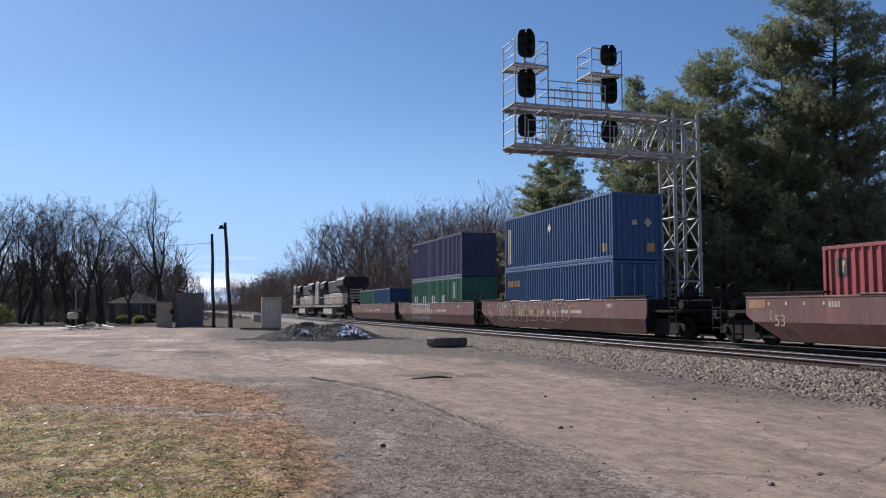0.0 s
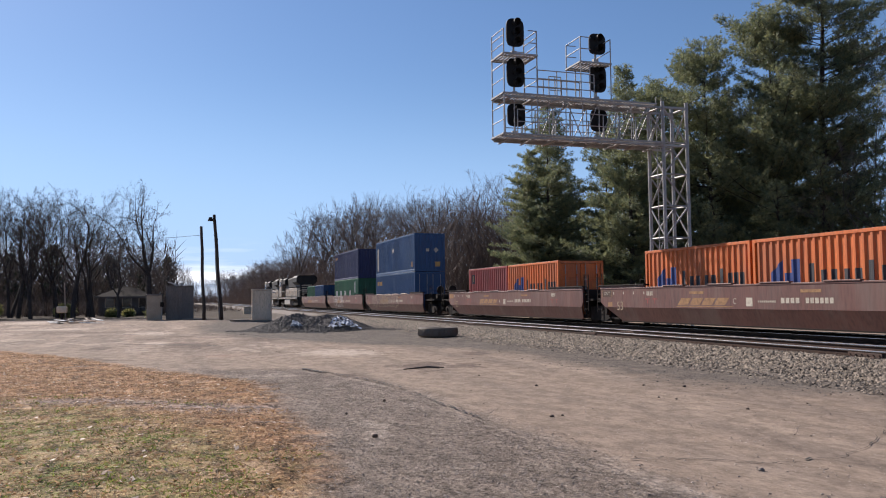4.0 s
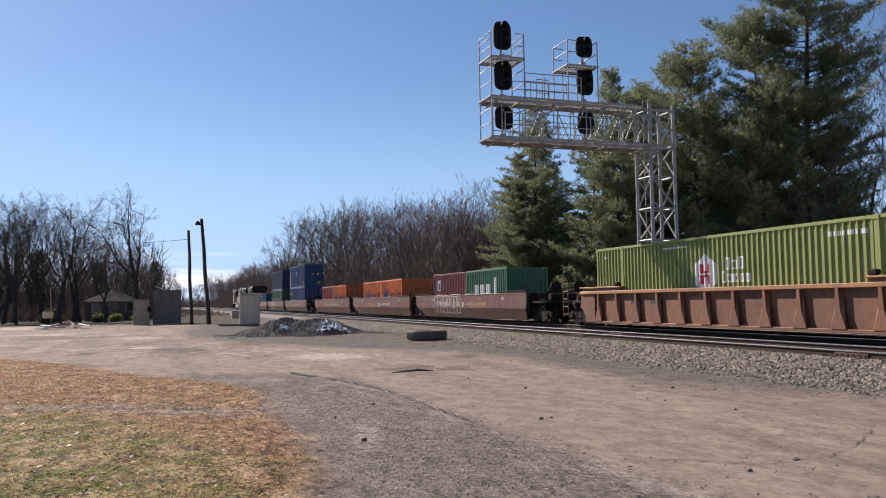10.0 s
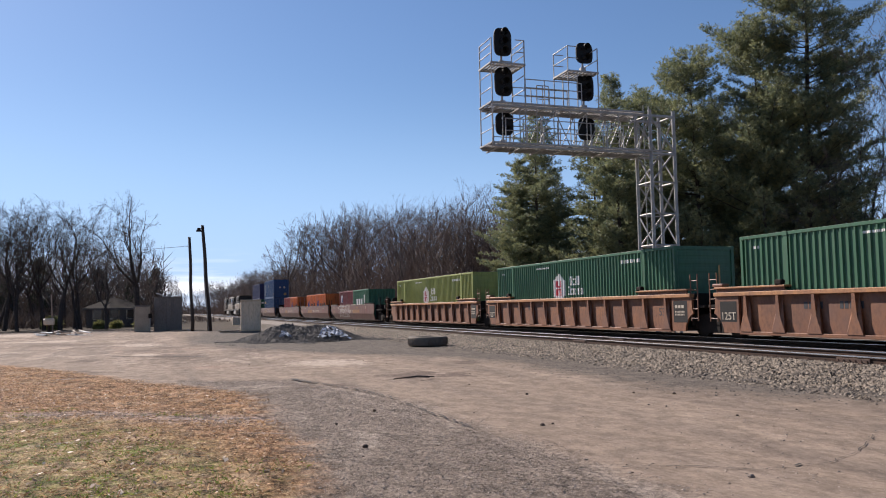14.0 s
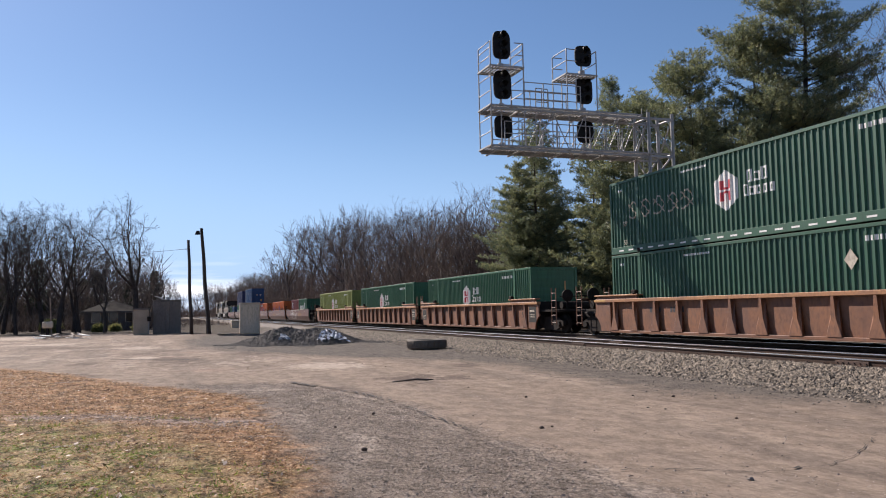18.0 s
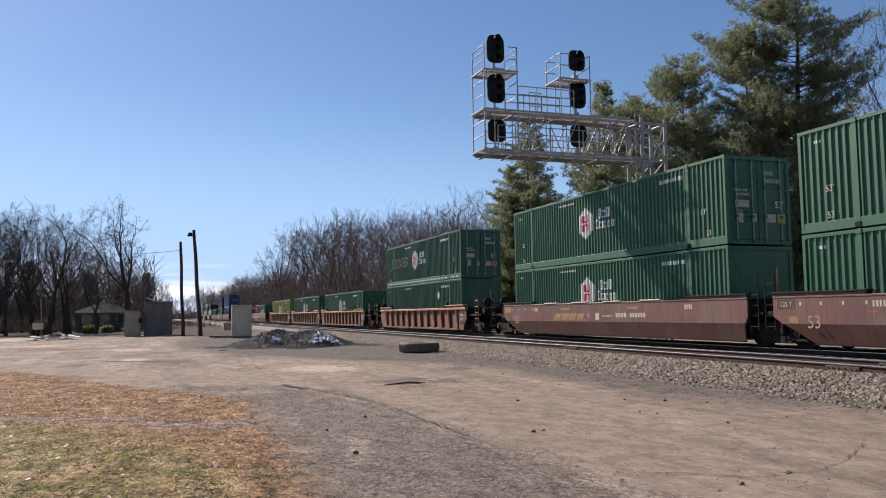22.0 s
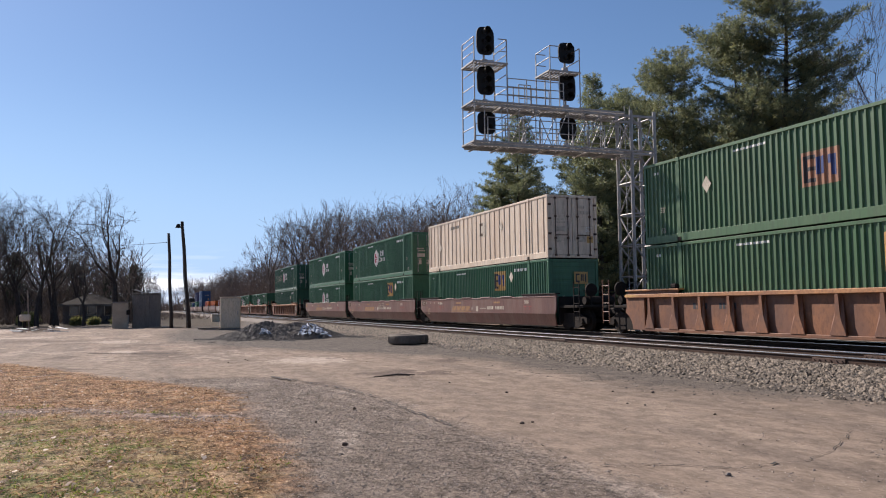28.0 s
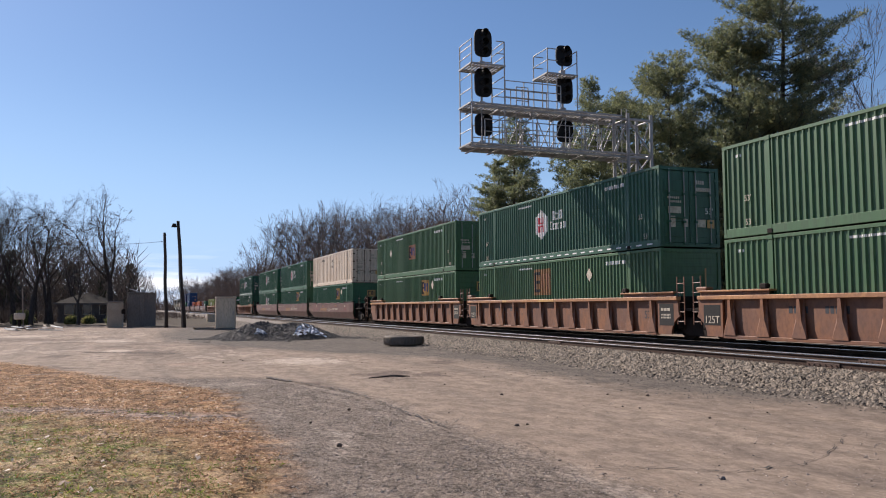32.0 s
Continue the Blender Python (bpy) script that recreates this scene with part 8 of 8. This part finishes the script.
def stones():
    rs = np.random.RandomState(9)
    g_v, g_f = [], []

    def add(n, xr, yr, size, zf):
        X, Y = rs.uniform(*xr, n), yr[0] + (yr[1] - yr[0]) * rs.rand(n) ** 1.5
        S = size * rs.uniform(0.5, 1.3, n)
        Zb = np.array([zf(x) for x in X])
        base = len(g_v) if not g_v else sum(len(v) for v in g_v)
        dirs = np.array([(1, 0, -0.1), (-0.4, 0.9, 0.1), (-0.5, -0.85, 0.0), (0.1, 0.1, 1.0)], float)
        V = dirs[None] + rs.normal(0, 0.28, (n, 4, 3))
        a = rs.uniform(0, 6.283, n)
        ca, sa = np.cos(a)[:, None], np.sin(a)[:, None]
        V = np.stack([V[..., 0] * ca - V[..., 1] * sa, V[..., 0] * sa + V[..., 1] * ca, V[..., 2] * 0.75], -1)
        V = V * S[:, None, None] + np.stack([X, Y, Zb + S * 0.15], 1)[:, None]
        g_v.append(V.reshape(-1, 3))
        F = np.array([(0, 1, 3), (1, 2, 3), (2, 0, 3)])[None] + (np.arange(n) * 4)[:, None, None] + base
        g_f.append(F.reshape(-1, 3))

    add(72000, (11.65, 13.45), (6, 75), 0.042, bed_z)
    add(5000, (10.6, 11.9), (6, 60), 0.036, lambda x: 0.0)

    def finish(name, material, label):
        V, F = np.concatenate(g_v), np.concatenate(g_f)
        me = bpy.data.meshes.new(name)
        me.vertices.add(len(V))
        me.vertices.foreach_set("co", V.ravel().astype(np.float32))
        me.loops.add(F.size)
        me.loops.foreach_set("vertex_index", F.ravel().astype(np.int32))
        me.polygons.add(len(F))
        me.polygons.foreach_set("loop_start", np.arange(0, F.size, 3, dtype=np.int32))
        me.update(calc_edges=True)
        me.materials.append(material)
        tagged(new(name, me), label, "stones", kind="stuff")
        g_v.clear(), g_f.clear()

    finish("ballast_stones", M["stone"], "loose pale crushed stones on the ballast shoulder")
    add(18000, (13.45, 16.9), (8, 60), 0.04, bed_z)
    finish("track_stones", M["oilstone"], "oily dark crushed stones between the rails")


stones()


def grit():
    """Loose chips on the broken asphalt and the near part of the lot."""
    rs = np.random.RandomState(19)
    n = 38000
    X, Y = rs.uniform(0.8, 9.6, n), 4.6 + 15.5 * rs.rand(n) ** 1.5
    sd = poly_sd(X, Y, ASPHALT)
    wob = np.array([noise.noise(Vector((a * 1.7, b * 1.1, 2.0))) for a, b in zip(X, Y)])
    ok = (poly_sd(X, Y, LAWN) > -0.1) & ((sd + 0.7 * wob < 0.1) | (rs.rand(n) < 0.1 + 0.2 * wob))
    X, Y = X[ok], Y[ok]
    k = len(X)
    S = 0.006 + 0.013 * rs.rand(k) ** 2.5
    Z = hill(X, Y) - 0.025 * (sd[ok] < 0)
    base = np.array([(1, 0, -0.15), (-0.4, 0.9, -0.1), (-0.5, -0.85, -0.1), (0.1, 0.1, 0.9)], float)[None] + rs.normal(0, 0.25, (k, 4, 3))
    a = rs.uniform(0, 6.283, k)
    ca, sa = np.cos(a)[:, None], np.sin(a)[:, None]
    P = np.stack([base[..., 0] * ca - base[..., 1] * sa, base[..., 0] * sa + base[..., 1] * ca, base[..., 2] * 0.5], -1) * S[:, None, None] + np.stack([X, Y, Z + S * 0.2], 1)[:, None]
    me = tris_mesh("lot_grit", P[:, [0, 1, 3, 1, 2, 3, 2, 0, 3]].reshape(-1, 3), M["pebble"])
    tagged(new("lot_grit", me), "loose chips on the broken grey asphalt", "gravel", kind="stuff")


grit()
in_band = sd1(DARKBAND)
in_lawn = sd1(LAWN)
def by_heap(x, y):
    d = math.hypot((x - min(max(x, 5.6), 8.2)) / 3.6, (y - 42.6) / 4.6)
    return d < 1 and noise.noise(Vector((x * 0.8, y * 0.5, 4.0))) > d * 0.9 - 0.55


scatter("loose_stone", 4200, by_heap, 0.062, M["darkstone"], "dark crushed stone strewn around the heap", 14, 0.7, 5, lot_z, (1.8, 11.8, 37.8, 47.5))
scatter("gravel_scatter", 8000, lambda x, y: in_band(x, y) < 0.5, 0.024, M["darkstone"], "grey crushed stone scattered along the lot's edge", 12, 0.6, 5, lot_z, (1.5, 11.8, 8, 60))
scatter("lot_pebbles", 4500, lambda x, y: in_lawn(x, y) > 0.05, 0.0075, M["pebble"], "small pebbles strewn over the worn lot", 13, 0.6, 5, lot_z, (0.5, 9.5, 5.0, 20))
CLOD = random.Random(41)
for k, (x, y, s) in enumerate(((4.83, 9.95, 0.036), (5.0, 9.98, 0.024), (2.2, 9.1, 0.036), (8.6, 12.4, 0.04), (5.1, 6.2, 0.035), (6.3, 13.6, 0.035), (3.2, 12.6, 0.03), *[(CLOD.uniform(2.2, 9.2), CLOD.uniform(9, 27), CLOD.uniform(0.012, 0.03)) for _ in range(24)])):
    rr = random.Random(k)
    g = Geo()
    ring = [(s * rr.uniform(0.7, 1.1) * math.cos(6.283 * i / 7), s * rr.uniform(0.6, 1.0) * math.sin(6.283 * i / 7)) for i in range(7)]
    vs = [(a * 0.8, b * 0.8, -0.01) for a, b in ring] + [(a, b, s * 0.4) for a, b in ring] + [(a * 0.5, b * 0.5, s * 0.85) for a, b in ring]
    fs = [(7 * l + i, 7 * l + (i + 1) % 7, 7 * l + 7 + (i + 1) % 7, 7 * l + 7 + i) for l in range(2) for i in range(7)] + [tuple(range(14, 21)), tuple(range(6, -1, -1))]
    o = tagged(part("clod", g.add(vs, fs), M["tie"] if k < 3 or k % 4 else M["concrete"], None), "dark clod of dirt lying on the lot", "stone", "clods on the lot")
    o.matrix_world = Matrix.Translation((x, y, lot_z(x, y)))


def lawn():
    rs = np.random.RandomState(15)
    for name, n, mat_, label, keep, size, lay in (("green_grass", 48000, "grass", "short green grass tufts in the lawn", "green", 0.04, 0.8), ("dead_grass", 80000, "straw", "straw-coloured dead grass and fallen leaves", "all", 0.045, 0.12),):
        X = rs.uniform(-12, 1.9, n * 3)
        Y = 4.2 + 24 * rs.rand(n * 3) ** 1.7
        edge = np.array([noise.noise(Vector((a * 1.1, b * 1.1, 9.0))) for a, b in zip(X, Y)])
        tuft = np.array([noise.noise(Vector((a * 4.5, b * 4.5, 5.0))) + 0.6 * noise.noise(Vector((a * 1.3, b * 1.3, 7.0))) for a, b in zip(X, Y)])
        ok = poly_sd(X, Y, LAWN) + 0.55 * edge < -0.02 - 0.3 * rs.rand(n * 3)
        ok &= tuft > rs.uniform(-0.75, 0.35, n * 3)
        ok &= (poly_sd(X, Y, BARE_PATH) + 0.5 * edge > -0.3 * rs.rand(n * 3)) | (rs.rand(n * 3) < 0.22)
        if keep == "green":
            wob = np.array([noise.noise(Vector((a * 0.7, b * 0.7, 3.0))) for a, b in zip(X, Y)])
            wob2 = np.array([noise.noise(Vector((a * 1.6, b * 1.6, 13.0))) for a, b in zip(X, Y)])
            ok &= (poly_sd(X, Y, GREEN) + wob * 3.5 < 0.2) & (wob2 > rs.uniform(-0.5, 0.25, n * 3))
        X, Y = X[ok][:n], Y[ok][:n]
        k = len(X)
        P = np.stack([X, Y, hill(X, Y) + 0.03], 1)
        D = rs.normal(0, 1, (k, 3))
        D[:, 2] = np.abs(D[:, 2]) * lay + 0.12
        D /= np.linalg.norm(D, axis=1, keepdims=True)
        S = np.cross(D, rs.normal(0, 1, (k, 3)))
        S /= np.linalg.norm(S, axis=1, keepdims=True) + 1e-9
        L = size * rs.uniform(0.5, 1.5, (k, 1)) * (1 + 0.5 * np.clip(tuft[ok][:n, None], -0.6, 1))
        W = (0.005 if keep == "green" else 0.007) * rs.uniform(0.5, 1.6, (k, 1))
        me = tris_mesh(name, np.stack([P - S * W, P + S * W, P + D * L], 1).reshape(-1, 3), M[mat_])
        tagged(new(name, me), label, "grass", kind="stuff")
    # flat bits of leaf litter and thatch, thick where the grass is dead, thin where it is green
    n = 150000
    X, Y = rs.uniform(-12, 1.9, n), 4.2 + 24 * rs.rand(n) ** 1.6
    patch = np.array([noise.noise(Vector((a * 0.9, b * 0.6, 21.0))) + 0.7 * noise.noise(Vector((a * 3.1, b * 2.2, 23.0))) for a, b in zip(X, Y)])
    ok = poly_sd(X, Y, LAWN) + 0.8 * patch < -0.05 - 0.35 * rs.rand(n)
    ok &= rs.rand(n) < np.clip(0.55 + 0.6 * patch, 0.12, 1) * np.where(poly_sd(X, Y, GREEN) + 2 * patch < 0, 0.45, 1.0)
    ok &= (poly_sd(X, Y, BARE_PATH) + 0.5 * patch > 0) | (rs.rand(n) < 0.25)
    X, Y = X[ok], Y[ok]
    P = np.stack([X, Y, hill(X, Y) + 0.034 + 0.02 * rs.rand(len(X))], 1)
    A = rs.normal(0, 1, (len(X), 3)) * np.array([1, 1, 0.35])
    A = A / np.linalg.norm(A, axis=1, keepdims=True) * (0.007 + 0.016 * rs.rand(len(X), 1) ** 2)
    B = np.cross(A, np.array([0, 0, 1.0]) + rs.normal(0, 0.45, (len(X), 3))) * rs.uniform(0.3, 0.9, (len(X), 1))
    me = tris_mesh("leaf_litter", np.stack([P - A, P - B, P + A, P + B], 1).reshape(-1, 3), M["litter"], 4)
    tagged(new("leaf_litter", me), "golden brown leaf litter and thatch on the lawn", "litter", kind="stuff")
    n = 5200
    X, Y = rs.uniform(-11, 1.5, n), 4.5 + 20 * rs.rand(n) ** 1.3
    ok = poly_sd(X, Y, LAWN) < -0.1
    X, Y = X[ok], Y[ok]
    P = np.stack([X, Y, hill(X, Y) + 0.045], 1)
    A = rs.normal(0, 1, (len(X), 3)) * np.array([1, 1, 0.3])
    A = A / np.linalg.norm(A, axis=1, keepdims=True) * (0.008 + 0.024 * rs.rand(len(X), 1) ** 3)
    B = np.cross(A, np.array([0, 0, 1.0]) + rs.normal(0, 0.5, (len(X), 3))) * rs.uniform(0.45, 1.0, (len(X), 1))
    me = tris_mesh("fallen_leaves", np.stack([P - A, P - B, P + A, P + B], 1).reshape(-1, 3), leafy("dry_fallen_leaf", (0.22, 0.11, 0.06), (0.82, 0.70, 0.57), 0.7, 0.2), 4)
    tagged(new("fallen_leaves", me), "pale dry leaves lying on the lawn", "leaves", kind="stuff")


lawn()


# ---- what moves ----
def motions():
    times = [0.5 * k for k in range(int(SECONDS * 2) + 1)]
    for ob, u, z in MOVERS:
        walk(ob, [(t, on_track(u + run(t), z)) for t in times])
    ticks = [2 * k / FPS for k in range(int(SECONDS * FPS / 2) + 1)]
    for ob, y, r in WHEELS:
        walk(ob, [(t, pose(0, y, r, -math.degrees(run(t) / r))) for t in ticks])


motions()
